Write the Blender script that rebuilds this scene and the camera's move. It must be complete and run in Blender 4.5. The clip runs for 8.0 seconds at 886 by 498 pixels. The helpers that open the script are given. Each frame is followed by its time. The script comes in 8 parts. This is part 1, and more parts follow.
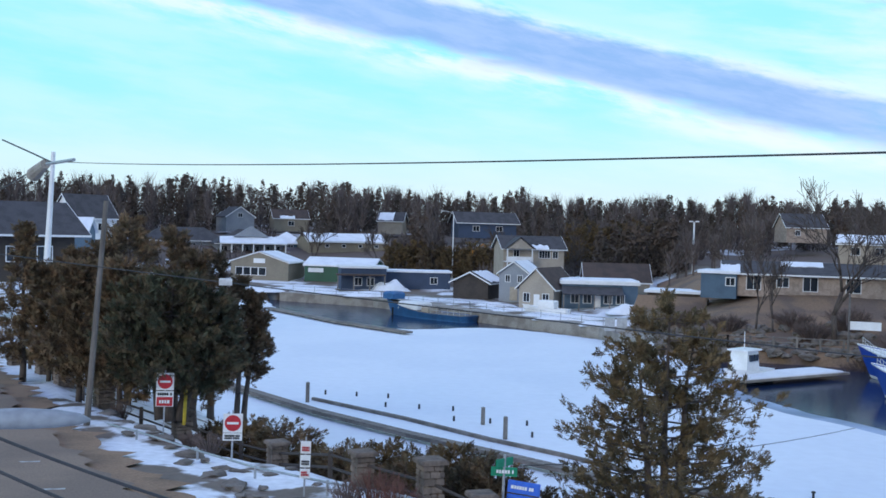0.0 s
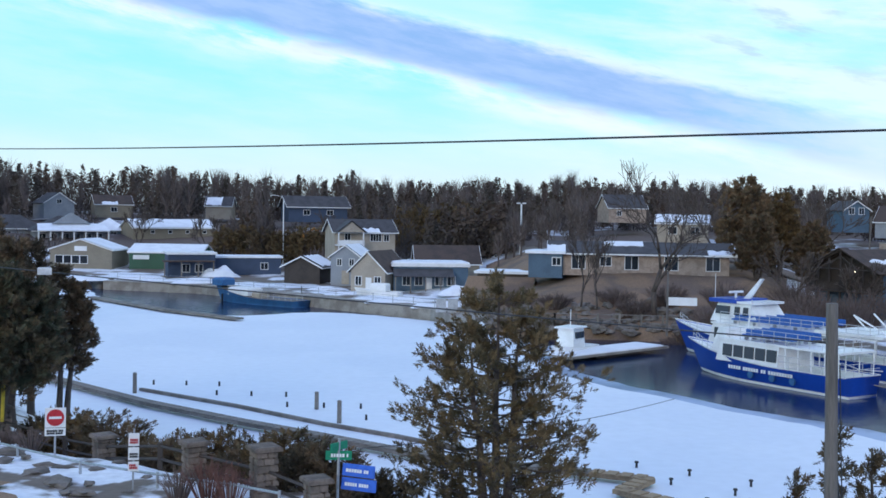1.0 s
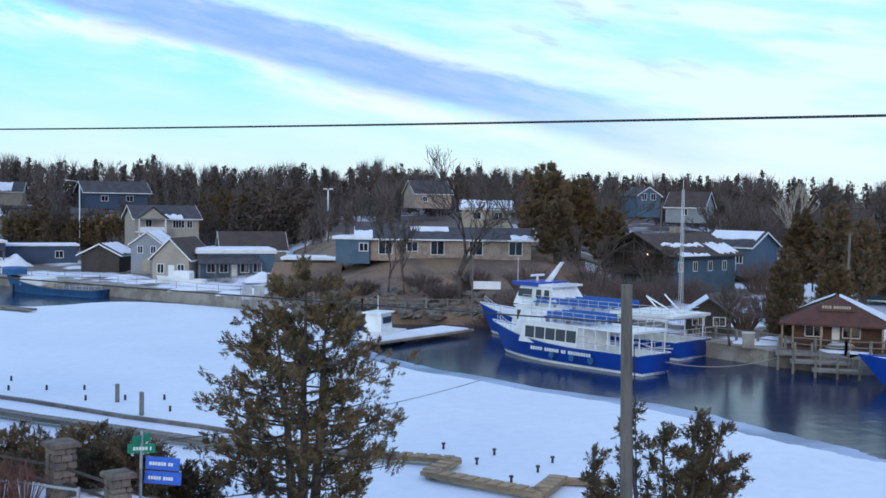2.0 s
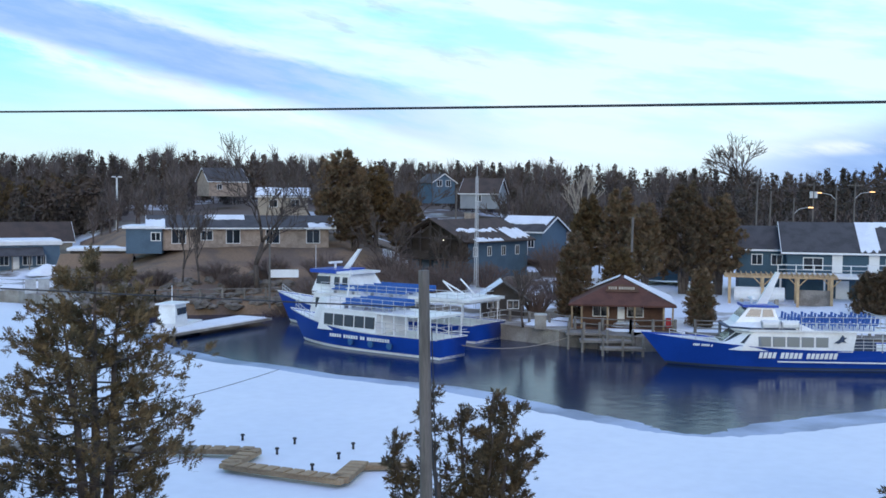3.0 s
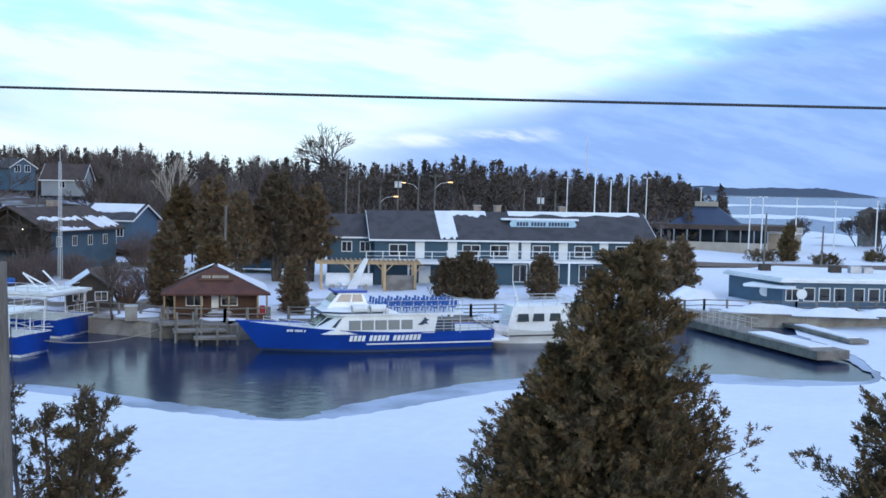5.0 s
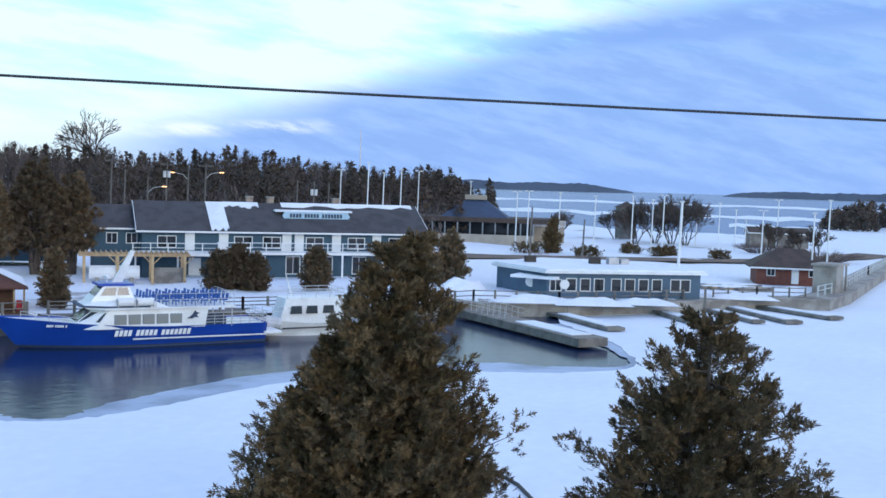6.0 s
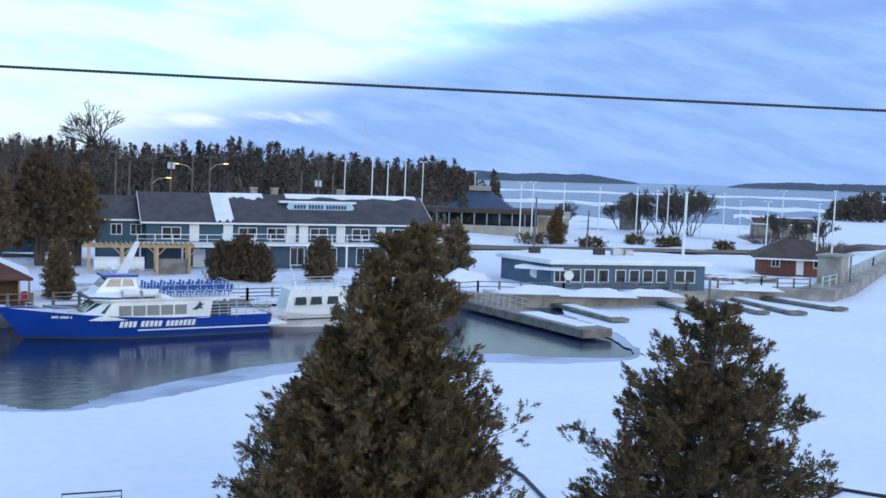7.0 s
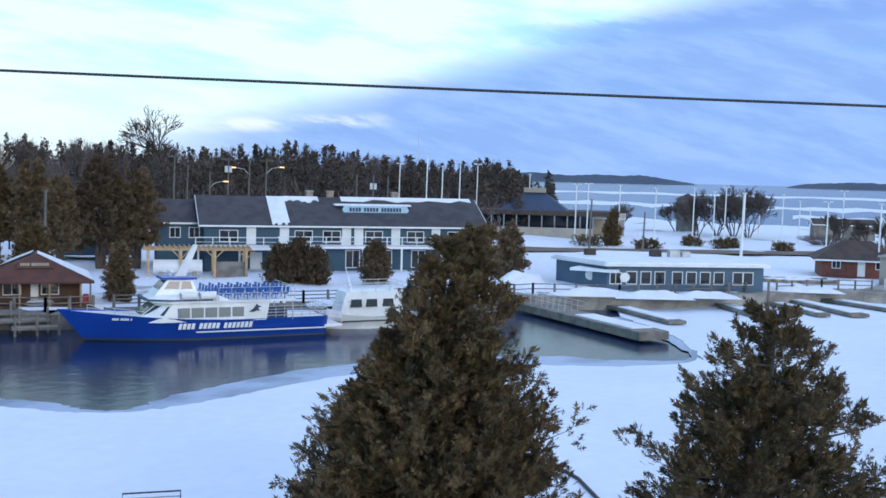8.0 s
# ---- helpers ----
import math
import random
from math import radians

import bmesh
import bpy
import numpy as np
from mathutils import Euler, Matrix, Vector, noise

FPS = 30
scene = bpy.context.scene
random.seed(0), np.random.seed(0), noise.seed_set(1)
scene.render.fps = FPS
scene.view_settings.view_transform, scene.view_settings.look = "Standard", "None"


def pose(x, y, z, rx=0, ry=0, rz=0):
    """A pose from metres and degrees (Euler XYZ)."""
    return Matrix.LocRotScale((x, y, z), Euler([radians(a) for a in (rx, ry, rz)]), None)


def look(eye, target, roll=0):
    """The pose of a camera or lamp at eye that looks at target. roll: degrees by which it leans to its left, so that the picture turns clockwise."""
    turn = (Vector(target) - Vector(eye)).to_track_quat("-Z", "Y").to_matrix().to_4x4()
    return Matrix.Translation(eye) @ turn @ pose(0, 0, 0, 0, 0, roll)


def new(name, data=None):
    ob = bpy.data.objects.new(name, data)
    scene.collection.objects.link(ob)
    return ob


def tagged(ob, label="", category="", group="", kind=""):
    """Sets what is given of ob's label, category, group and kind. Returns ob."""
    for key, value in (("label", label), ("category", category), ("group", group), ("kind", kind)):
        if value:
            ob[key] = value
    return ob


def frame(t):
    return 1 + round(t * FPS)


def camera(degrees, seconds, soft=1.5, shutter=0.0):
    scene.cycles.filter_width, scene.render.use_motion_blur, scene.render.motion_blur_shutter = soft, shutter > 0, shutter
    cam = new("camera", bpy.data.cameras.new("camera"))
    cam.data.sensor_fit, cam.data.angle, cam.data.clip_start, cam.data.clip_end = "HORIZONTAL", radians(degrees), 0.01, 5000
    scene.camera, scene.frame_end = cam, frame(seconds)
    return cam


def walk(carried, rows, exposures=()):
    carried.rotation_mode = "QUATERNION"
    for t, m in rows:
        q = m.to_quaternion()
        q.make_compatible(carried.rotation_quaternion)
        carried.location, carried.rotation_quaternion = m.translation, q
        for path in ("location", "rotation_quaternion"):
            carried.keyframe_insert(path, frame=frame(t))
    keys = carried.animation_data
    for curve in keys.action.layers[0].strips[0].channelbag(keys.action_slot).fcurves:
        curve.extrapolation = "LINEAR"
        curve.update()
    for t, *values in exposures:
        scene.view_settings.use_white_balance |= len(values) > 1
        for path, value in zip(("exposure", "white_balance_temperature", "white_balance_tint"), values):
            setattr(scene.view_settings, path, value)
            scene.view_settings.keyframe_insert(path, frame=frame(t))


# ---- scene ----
from mathutils.geometry import delaunay_2d_cdt

cam = camera(43.51, 8.0, soft=1.6)
EYE = 13.0
# seconds, yaw, pitch, roll: a turn on the spot from a balcony above the harbour
PATH = [
    (0, -0.01, -1.14, -1.55), (0.5, -3.39, -1.48, -1.27), (1, -8.72, -1.81, -0.90), (1.5, -13.82, -2.16, -0.77),
    (1.7, -15.71, -2.25, -0.90), (2.8, -26.95, -2.86, -0.33), (3, -29.10, -2.94, -0.48), (3.5, -33.67, -3.29, -0.78),
    (4, -33.64, -3.63, -0.71), (4.5, -42.31, -3.85, -0.92), (4.6, -44.91, -3.78, -0.97), (5, -49.85, -3.27, -1.05),
    (5.2, -52.21, -2.33, -1.15), (6.3, -62.64, -3.88, -1.89), (6.5, -62.36, -3.66, -1.79), (7, -61.27, -3.87, -1.73),
    (7.5, -60.11, -3.91, -1.61), (8, -58.46, -3.83, -1.39),
]
walk(cam, [(t, pose(0, 0, EYE, 90 + pitch, roll, yaw)) for t, yaw, pitch, roll in PATH],
     [(0.0, 0.14), (1.5, 0.15), (3.5, 0.21), (5.0, 0.29), (6.5, 0.27), (8.0, 0.28)])

# ---- world and sun: dusk under broken cloud ----
SUN_AZ, SUN_EL = -150.0, 14.0
world = bpy.data.worlds.new("winter_sky")
scene.world = world
world.use_nodes = True
wn, wl = world.node_tree.nodes, world.node_tree.links
wn.clear()


def wnode(kind, **inputs):
    n = wn.new(kind)
    for k, v in inputs.items():
        n.inputs[int(k[1:])].default_value = v
    return n


def wmath(op, a, b=None, c=None):
    n = wn.new("ShaderNodeMath")
    n.operation = op
    for i, v in enumerate((a, b, c)):
        if v is None:
            continue
        if isinstance(v, (int, float)):
            n.inputs[i].default_value = v
        else:
            wl.new(v, n.inputs[i])
    return n.outputs[0]


def wmix(fac, a, b):
    n = wn.new("ShaderNodeMix")
    n.data_type = "RGBA"
    for i, v in ((0, fac), (6, a), (7, b)):
        if isinstance(v, tuple):
            n.inputs[i].default_value = (*v, 1)
        elif isinstance(v, (int, float)):
            n.inputs[i].default_value = v
        else:
            wl.new(v, n.inputs[i])
    return n.outputs[2]


def wstep(v, lo, hi):
    n = wn.new("ShaderNodeMapRange")
    n.interpolation_type = "SMOOTHSTEP"
    wl.new(v, n.inputs[0])
    n.inputs[1].default_value, n.inputs[2].default_value = lo, hi
    n.inputs[3].default_value, n.inputs[4].default_value = 0, 1
    return n.outputs[0]


def wnoise(vec, scale, detail, rough=0.55):
    n = wn.new("ShaderNodeTexNoise")
    n.inputs["Scale"].default_value, n.inputs["Detail"].default_value, n.inputs["Roughness"].default_value = scale, detail, rough
    wl.new(vec, n.inputs["Vector"])
    return n.outputs[0]


coord = wn.new("ShaderNodeTexCoord").outputs["Generated"]
sep = wn.new("ShaderNodeSeparateXYZ")
wl.new(coord, sep.inputs[0])
az = wmath("MULTIPLY", wmath("ARCTAN2", sep.outputs[0], sep.outputs[1]), 57.29578)
el = wmath("MULTIPLY", wmath("ARCSINE", sep.outputs[2]), 57.29578)
flat = wn.new("ShaderNodeCombineXYZ")
wl.new(wmath("MULTIPLY", az, 0.05), flat.inputs[0])
wl.new(wmath("MULTIPLY", wmath("ADD", el, wmath("MULTIPLY", az, 0.11)), 0.24), flat.inputs[1])
streak = wnoise(flat.outputs[0], 1.0, 7)
billow = wnoise(flat.outputs[0], 2.0, 7, 0.56)
sky = wn.new("ShaderNodeTexSky")
sky.sky_type, sky.sun_disc = "NISHITA", False
sky.sun_elevation, sky.sun_rotation = radians(SUN_EL), radians(SUN_AZ)
dim = wn.new("ShaderNodeVectorMath")
dim.operation = "SCALE"
wl.new(sky.outputs[0], dim.inputs[0])
dim.inputs[3].default_value = 0.1
# clear air: pale at the horizon, turquoise above, deeper blue overhead
air = wmix(wstep(el, 0.0, 7.5), (0.72, 0.90, 1.03), (0.34, 0.90, 1.05))
air = wmix(wstep(el, 14.0, 45.0), air, (0.235, 0.36, 1.0))
air = wmix(0.12, air, dim.outputs[0])
# thin white veil
veil = wmath("MULTIPLY", wmath("ADD", wstep(billow, 0.36, 0.66), wmath("MULTIPLY", wstep(az, 20.0, 34.0), 0.35)), wmath("SUBTRACT", 0.85, wmath("MULTIPLY", wstep(az, 26.0, 4.0), 0.52)))
veil = wmath("MINIMUM", veil, 0.9)
air = wmix(veil, air, (0.76, 0.92, 1.03))
# one long slate-blue cloud that slants down to the right, with white ragged rims
wisp_at = wn.new("ShaderNodeCombineXYZ")
wl.new(wmath("MULTIPLY", az, 0.13), wisp_at.inputs[0])
wl.new(wmath("MULTIPLY", wmath("ADD", el, wmath("MULTIPLY", az, 0.21)), 0.55), wisp_at.inputs[1])
wisp = wnoise(wisp_at.outputs[0], 1.7, 8, 0.62)
line = wmath("SUBTRACT", el, wmath("SUBTRACT", 9.95, wmath("ADD", wmath("MULTIPLY", az, 0.19), wmath("MULTIPLY", wmath("MULTIPLY", az, az), 0.0012))))
line = wmath("ADD", line, wmath("ADD", wmath("MULTIPLY", wmath("SUBTRACT", billow, 0.5), 1.5), wmath("MULTIPLY", wmath("SUBTRACT", wisp, 0.5), 1.3)))
along_sky = wmath("MULTIPLY", wstep(az, 37.0, 16.0), wstep(az, -30.0, -8.0))
band = wmath("MULTIPLY", wmath("MULTIPLY", wstep(line, -1.5, -0.6), wstep(line, 1.7, 0.9)), along_sky)
rim = wmath("MULTIPLY", wmath("MULTIPLY", wmath("MULTIPLY", wstep(line, -2.9, -1.0), wstep(line, 2.6, 1.1)), wstep(wisp, 0.34, 0.60)), wmath("MULTIPLY", wstep(az, 40.0, 15.0), 0.9))
air = wmix(rim, air, (0.86, 0.93, 1.0))
slate = wmix(wstep(wisp, 0.36, 0.66), (0.26, 0.45, 0.86), (0.33, 0.53, 0.94))
air = wmix(wmath("MULTIPLY", band, 0.92), air, slate)
# small loose cloud scraps above
scrap = wmath("MULTIPLY", wmath("MULTIPLY", wstep(wisp, 0.54, 0.68), wstep(streak, 0.46, 0.58)), wmath("MULTIPLY", wstep(el, 5.0, 7.5), wstep(az, 10.0, 20.0)))
air = wmix(wmath("MULTIPLY", scrap, 0.55), air, (0.42, 0.60, 0.95))
# grey-blue deck that thickens over the bay: a long low wedge with feathered top
edge = wmath("SUBTRACT", wmath("ADD", wmath("MULTIPLY", wmath("SUBTRACT", az, 38.5), 0.265), wmath("ADD", wmath("MULTIPLY", wmath("SUBTRACT", streak, 0.5), 3.4), wmath("MULTIPLY", wmath("SUBTRACT", wisp, 0.5), 1.6))), el)
deck = wmath("MULTIPLY", wstep(edge, -1.2, 1.3), wstep(az, 38.0, 52.0))
tone = wmix(wstep(wisp, 0.38, 0.64), (0.20, 0.365, 0.78), (0.265, 0.445, 0.86))
air = wmix(wmath("MULTIPLY", deck, 0.92), air, tone)
# second thin dark scrap above the deck's edge
upper = wmath("ADD", wmath("SUBTRACT", el, wmath("ADD", 7.3, wmath("MULTIPLY", wmath("SUBTRACT", az, 64.0), 0.07))), wmath("MULTIPLY", wmath("SUBTRACT", wisp, 0.5), 2.2))
upper = wmath("MULTIPLY", wmath("MULTIPLY", wstep(upper, -0.75, -0.1), wstep(upper, 0.75, 0.1)), wstep(az, 58.0, 68.0))
air = wmix(wmath("MULTIPLY", upper, 0.7), air, (0.20, 0.36, 0.78))
gap = wmath("SUBTRACT", el, wmath("ADD", 2.35, wmath("MULTIPLY", wmath("SUBTRACT", az, 50.0), 0.05)))
gap = wmath("MULTIPLY", wmath("MULTIPLY", wstep(gap, -0.5, 0.0), wstep(gap, 0.6, 0.1)), wmath("MULTIPLY", wstep(az, 40.0, 47.0), wstep(az, 57.0, 53.0)))
air = wmix(wmath("MULTIPLY", wmath("MULTIPLY", gap, wstep(wisp, 0.36, 0.62)), 0.75), air, (0.86, 0.95, 1.0))
bg = wn.new("ShaderNodeBackground")
wl.new(air, bg.inputs[0])
bg.inputs[1].default_value = 1.0
out = wn.new("ShaderNodeOutputWorld")
wl.new(bg.outputs[0], out.inputs[0])

sun = new("sun", bpy.data.lights.new("sun", "SUN"))
sun.data.energy, sun.data.angle, sun.data.color = 0.75, radians(20), (1.0, 0.90, 0.86)
sx, sy = math.sin(radians(SUN_AZ)), math.cos(radians(SUN_AZ))
sun.matrix_world = look((sx * 300, sy * 300, 90), (0, 0, 13))


# ---- materials ----
def material(name, color, rough=0.7, other=None, amount=0.5, size=1.0, fine=12.0, bump=0.15, metal=0.0, stretch=(1, 1, 1),
             lo=0.42, hi=0.62, wave=0.0, alpha=1.0, random_tint=0.0, dirt=0.18):
    """Two scales of noise over a base colour: patches of another colour, and fine grain that also gives relief."""
    m = bpy.data.materials.new(name)
    m.use_nodes = True
    n, l = m.node_tree.nodes, m.node_tree.links
    b = n["Principled BSDF"]
    tc = n.new("ShaderNodeTexCoord")
    mp = n.new("ShaderNodeMapping")
    mp.inputs["Scale"].default_value = stretch
    l.new(tc.outputs["Object"], mp.inputs[0])
    big, small = n.new("ShaderNodeTexNoise"), n.new("ShaderNodeTexNoise")
    for t, s, d in ((big, size, 6), (small, fine, 4)):
        t.inputs["Scale"].default_value, t.inputs["Detail"].default_value = s, d
        l.new(mp.outputs[0], t.inputs["Vector"])
    ramp = n.new("ShaderNodeMapRange")
    ramp.interpolation_type = "SMOOTHSTEP"
    l.new(big.outputs[0], ramp.inputs[0])
    ramp.inputs[1].default_value, ramp.inputs[2].default_value, ramp.inputs[4].default_value = lo, hi, amount
    mix = n.new("ShaderNodeMix")
    mix.data_type = "RGBA"
    l.new(ramp.outputs[0], mix.inputs[0])
    mix.inputs[6].default_value = (*color, 1)
    mix.inputs[7].default_value = (*(other or tuple(c * 0.75 for c in color)), 1)
    grain = n.new("ShaderNodeMapRange")
    l.new(small.outputs[0], grain.inputs[0])
    grain.inputs[1].default_value, grain.inputs[2].default_value = 0.3, 0.7
    grain.inputs[3].default_value, grain.inputs[4].default_value = 1 - dirt, 1 + dirt
    shade = n.new("ShaderNodeVectorMath")
    shade.operation = "SCALE"
    l.new(mix.outputs[2], shade.inputs[0])
    l.new(grain.outputs[0], shade.inputs[3])
    last = shade.outputs[0]
    if random_tint:
        oi, geo = n.new("ShaderNodeObjectInfo"), n.new("ShaderNodeNewGeometry")
        add = n.new("ShaderNodeMath")
        add.operation = "ADD"
        l.new(oi.outputs["Random"], add.inputs[0])
        l.new(geo.outputs["Random Per Island"], add.inputs[1])
        rr = n.new("ShaderNodeMapRange")
        l.new(add.outputs[0], rr.inputs[0])
        rr.inputs[2].default_value = 2.0
        rr.inputs[3].default_value, rr.inputs[4].default_value = 1 - random_tint, 1 + random_tint
        s2 = n.new("ShaderNodeVectorMath")
        s2.operation = "SCALE"
        l.new(last, s2.inputs[0])
        l.new(rr.outputs[0], s2.inputs[3])
        last = s2.outputs[0]
    l.new(last, b.inputs["Base Color"])
    b.inputs["Roughness"].default_value, b.inputs["Metallic"].default_value = rough, metal
    height = small.outputs[0]
    if wave:
        w = n.new("ShaderNodeTexWave")
        w.bands_direction, w.wave_profile = "Z", "SAW"
        w.inputs["Scale"].default_value = wave
        l.new(tc.outputs["Object"], w.inputs[0])
        height = w.outputs[0]
    bp = n.new("ShaderNodeBump")
    bp.inputs["Strength"].default_value, bp.inputs["Distance"].default_value = bump, 0.05
    l.new(height, bp.inputs["Height"])
    l.new(bp.outputs[0], b.inputs["Normal"])
    if alpha < 1:
        fade = n.new("ShaderNodeMapRange")
        l.new(big.outputs[0], fade.inputs[0])
        fade.inputs[1].default_value, fade.inputs[2].default_value = 0.35, 0.6
        fade.inputs[3].default_value, fade.inputs[4].default_value = alpha - 0.25, alpha + 0.2
        l.new(fade.outputs[0], b.inputs["Alpha"])
    return m


SNOW = material("snow", (0.84, 0.86, 0.90), 0.65, (0.70, 0.72, 0.76), 0.5, 0.5, 6, 0.25, dirt=0.05)
ICE_SNOW = material("snow_on_ice", (0.80, 0.84, 0.90), 0.6, (0.72, 0.77, 0.85), 0.6, 0.06, 1.2, 0.12, dirt=0.03)
THIN_ICE = material("thin_ice", (0.36, 0.44, 0.62), 0.4, (0.15, 0.20, 0.32), 0.9, 0.18, 2.0, 0.05, stretch=(1, 1, 1), dirt=0.06)
PATCHY = material("snow_over_dirt", (0.80, 0.82, 0.86), 0.75, (0.16, 0.125, 0.095), 1.0, 0.11, 3.0, 0.4, lo=0.46, hi=0.55, dirt=0.12)
STREET_SNOW = material("trodden_snow", (0.80, 0.82, 0.86), 0.75, (0.17, 0.13, 0.10), 1.0, 0.42, 3.0, 0.6, lo=0.51, hi=0.59, dirt=0.12)
LITTER = material("leaf_litter", (0.12, 0.085, 0.07), 0.9, (0.55, 0.57, 0.62), 0.8, 0.06, 2.5, 0.4, lo=0.56, hi=0.63)
GRASS_DRY = material("dry_grass", (0.24, 0.155, 0.095), 0.9, (0.15, 0.105, 0.08), 0.9, 0.25, 5, 0.5)
PARK = material("snowy_park", (0.80, 0.83, 0.88), 0.7, (0.22, 0.18, 0.14), 0.7, 0.07, 2.5, 0.25, lo=0.63, hi=0.69, dirt=0.06)
ASPHALT = material("asphalt", (0.15, 0.108, 0.085), 0.9, (0.23, 0.16, 0.118), 0.8, 0.2, 20, 0.2)
STREET = material("sanded_street", (0.21, 0.152, 0.115), 0.9, (0.28, 0.20, 0.145), 0.8, 0.25, 18, 0.2)
SAND = material("sanded_verge", (0.29, 0.185, 0.115), 0.95, (0.19, 0.125, 0.08), 0.8, 0.5, 12, 0.3)
LINE_PAINT = material("worn_line_paint", (0.5, 0.5, 0.5), 0.8, (0.14, 0.13, 0.12), 0.8, 1.5, 8)
ROCK = material("limestone", (0.17, 0.145, 0.125), 0.9, (0.09, 0.078, 0.068), 0.9, 0.9, 7, 0.6, random_tint=0.35)
STONE = material("field_stone", (0.19, 0.145, 0.115), 0.9, (0.10, 0.08, 0.068), 0.9, 2.2, 14, 0.6, random_tint=0.35)
CONCRETE = material("concrete", (0.36, 0.33, 0.29), 0.85, (0.22, 0.19, 0.165), 0.8, 0.5, 8, 0.2)
GREYWOOD = material("weathered_wood", (0.23, 0.205, 0.18), 0.85, (0.13, 0.115, 0.10), 0.8, 0.8, 9, 0.3, stretch=(1, 1, 1), random_tint=0.25)
TANWOOD = material("tan_planks", (0.36, 0.25, 0.145), 0.8, (0.24, 0.165, 0.10), 0.8, 0.8, 9, 0.3, random_tint=0.2)
NEWWOOD = material("new_timber", (0.55, 0.38, 0.21), 0.7, (0.44, 0.29, 0.16), 0.7, 1.5, 12, 0.2, random_tint=0.15)
POLEWOOD = material("pole_wood", (0.17, 0.15, 0.135), 0.85, (0.10, 0.09, 0.08), 0.8, 1.2, 10, 0.4, stretch=(4, 4, 0.4))
SHINGLE = material("dark_shingles", (0.075, 0.072, 0.078), 0.9, (0.05, 0.048, 0.052), 0.8, 0.7, 9, 0.3, wave=3.2)
BROWN_ROOF = material("brown_shingles", (0.085, 0.06, 0.05), 0.9, (0.055, 0.042, 0.038), 0.8, 0.7, 9, 0.3, wave=3.2)
RED_ROOF = material("red_brown_shingles", (0.12, 0.05, 0.036), 0.9, (0.085, 0.036, 0.028), 0.8, 0.8, 9, 0.3, wave=3.2)
BLUE_SIDING = material("blue_grey_siding", (0.085, 0.14, 0.20), 0.7, (0.06, 0.10, 0.15), 0.5, 0.6, 8, 0.3, wave=3.0)
TEAL_SIDING = material("teal_siding", (0.045, 0.095, 0.135), 0.7, (0.035, 0.075, 0.11), 0.5, 0.6, 8, 0.3, wave=3.0)
TAN_SIDING = material("tan_siding", (0.27, 0.23, 0.17), 0.75, (0.21, 0.18, 0.135), 0.5, 0.5, 8, 0.3, wave=3.0)
BEIGE = material("beige_siding", (0.42, 0.36, 0.29), 0.75, (0.32, 0.27, 0.22), 0.5, 0.5, 8, 0.3, wave=3.0)
BRICK = material("pale_brick", (0.40, 0.31, 0.25), 0.85, (0.28, 0.21, 0.17), 0.8, 1.4, 9, 0.3)
GREY_SIDING = material("grey_siding", (0.30, 0.32, 0.35), 0.75, (0.23, 0.25, 0.28), 0.5, 0.5, 8, 0.3, wave=3.0)
GREEN_SIDING = material("green_metal_siding", (0.012, 0.085, 0.045), 0.5, (0.009, 0.065, 0.035), 0.6, 0.4, 6, 0.2)
NAVY_SIDING = material("navy_siding", (0.05, 0.075, 0.13), 0.7, (0.04, 0.06, 0.10), 0.5, 0.6, 8, 0.3, wave=3.0)
BROWN_WOOD = material("stained_wood", (0.12, 0.058, 0.035), 0.75, (0.08, 0.04, 0.026), 0.7, 0.9, 9, 0.3, wave=2.5)
DARK_WOOD = material("dark_wood", (0.06, 0.046, 0.038), 0.8, (0.04, 0.032, 0.028), 0.7, 0.9, 9, 0.3)
RED_WALL = material("red_brick_wall", (0.20, 0.07, 0.05), 0.85, (0.14, 0.05, 0.04), 0.7, 1.4, 9, 0.3)
WHITE = material("white_paint", (0.80, 0.80, 0.80), 0.5, (0.70, 0.69, 0.67), 0.6, 0.6, 8, 0.08, dirt=0.05)
BOAT_WHITE = material("boat_white", (0.90, 0.90, 0.89), 0.3, (0.73, 0.72, 0.70), 0.6, 0.5, 6, 0.04, dirt=0.05)
BOAT_BLUE = material("boat_blue", (0.012, 0.07, 0.42), 0.3, (0.010, 0.055, 0.33), 0.6, 0.4, 6, 0.04, dirt=0.06)
TUG_BLUE = material("faded_blue_paint", (0.04, 0.15, 0.34), 0.55, (0.035, 0.11, 0.25), 0.8, 0.8, 8, 0.2)
SEAT_BLUE = material("blue_plastic", (0.03, 0.13, 0.42), 0.45, (0.025, 0.10, 0.34), 0.6, 1.0, 8, 0.05)
METAL = material("galvanised_steel", (0.42, 0.43, 0.45), 0.45, (0.33, 0.34, 0.36), 0.7, 2.0, 14, 0.1, metal=0.6)
PALE_METAL = material("pale_painted_steel", (0.62, 0.62, 0.62), 0.5, (0.5, 0.5, 0.5), 0.6, 1.5, 10, 0.06)
BLACK = material("black_rubber", (0.018, 0.018, 0.02), 0.6, (0.03, 0.03, 0.032), 0.7, 2, 12, 0.1)
CABLE = material("cable_sheath", (0.03, 0.032, 0.036), 0.6, (0.045, 0.045, 0.05), 0.7, 2, 12, 0.1)
RED_SIGN = material("red_sign_sheet", (0.50, 0.02, 0.03), 0.5, (0.42, 0.02, 0.03), 0.5, 3, 12, 0.03)
GREEN_SIGN = material("green_sign_sheet", (0.0, 0.22, 0.11), 0.5, (0.0, 0.18, 0.09), 0.5, 3, 12, 0.03)
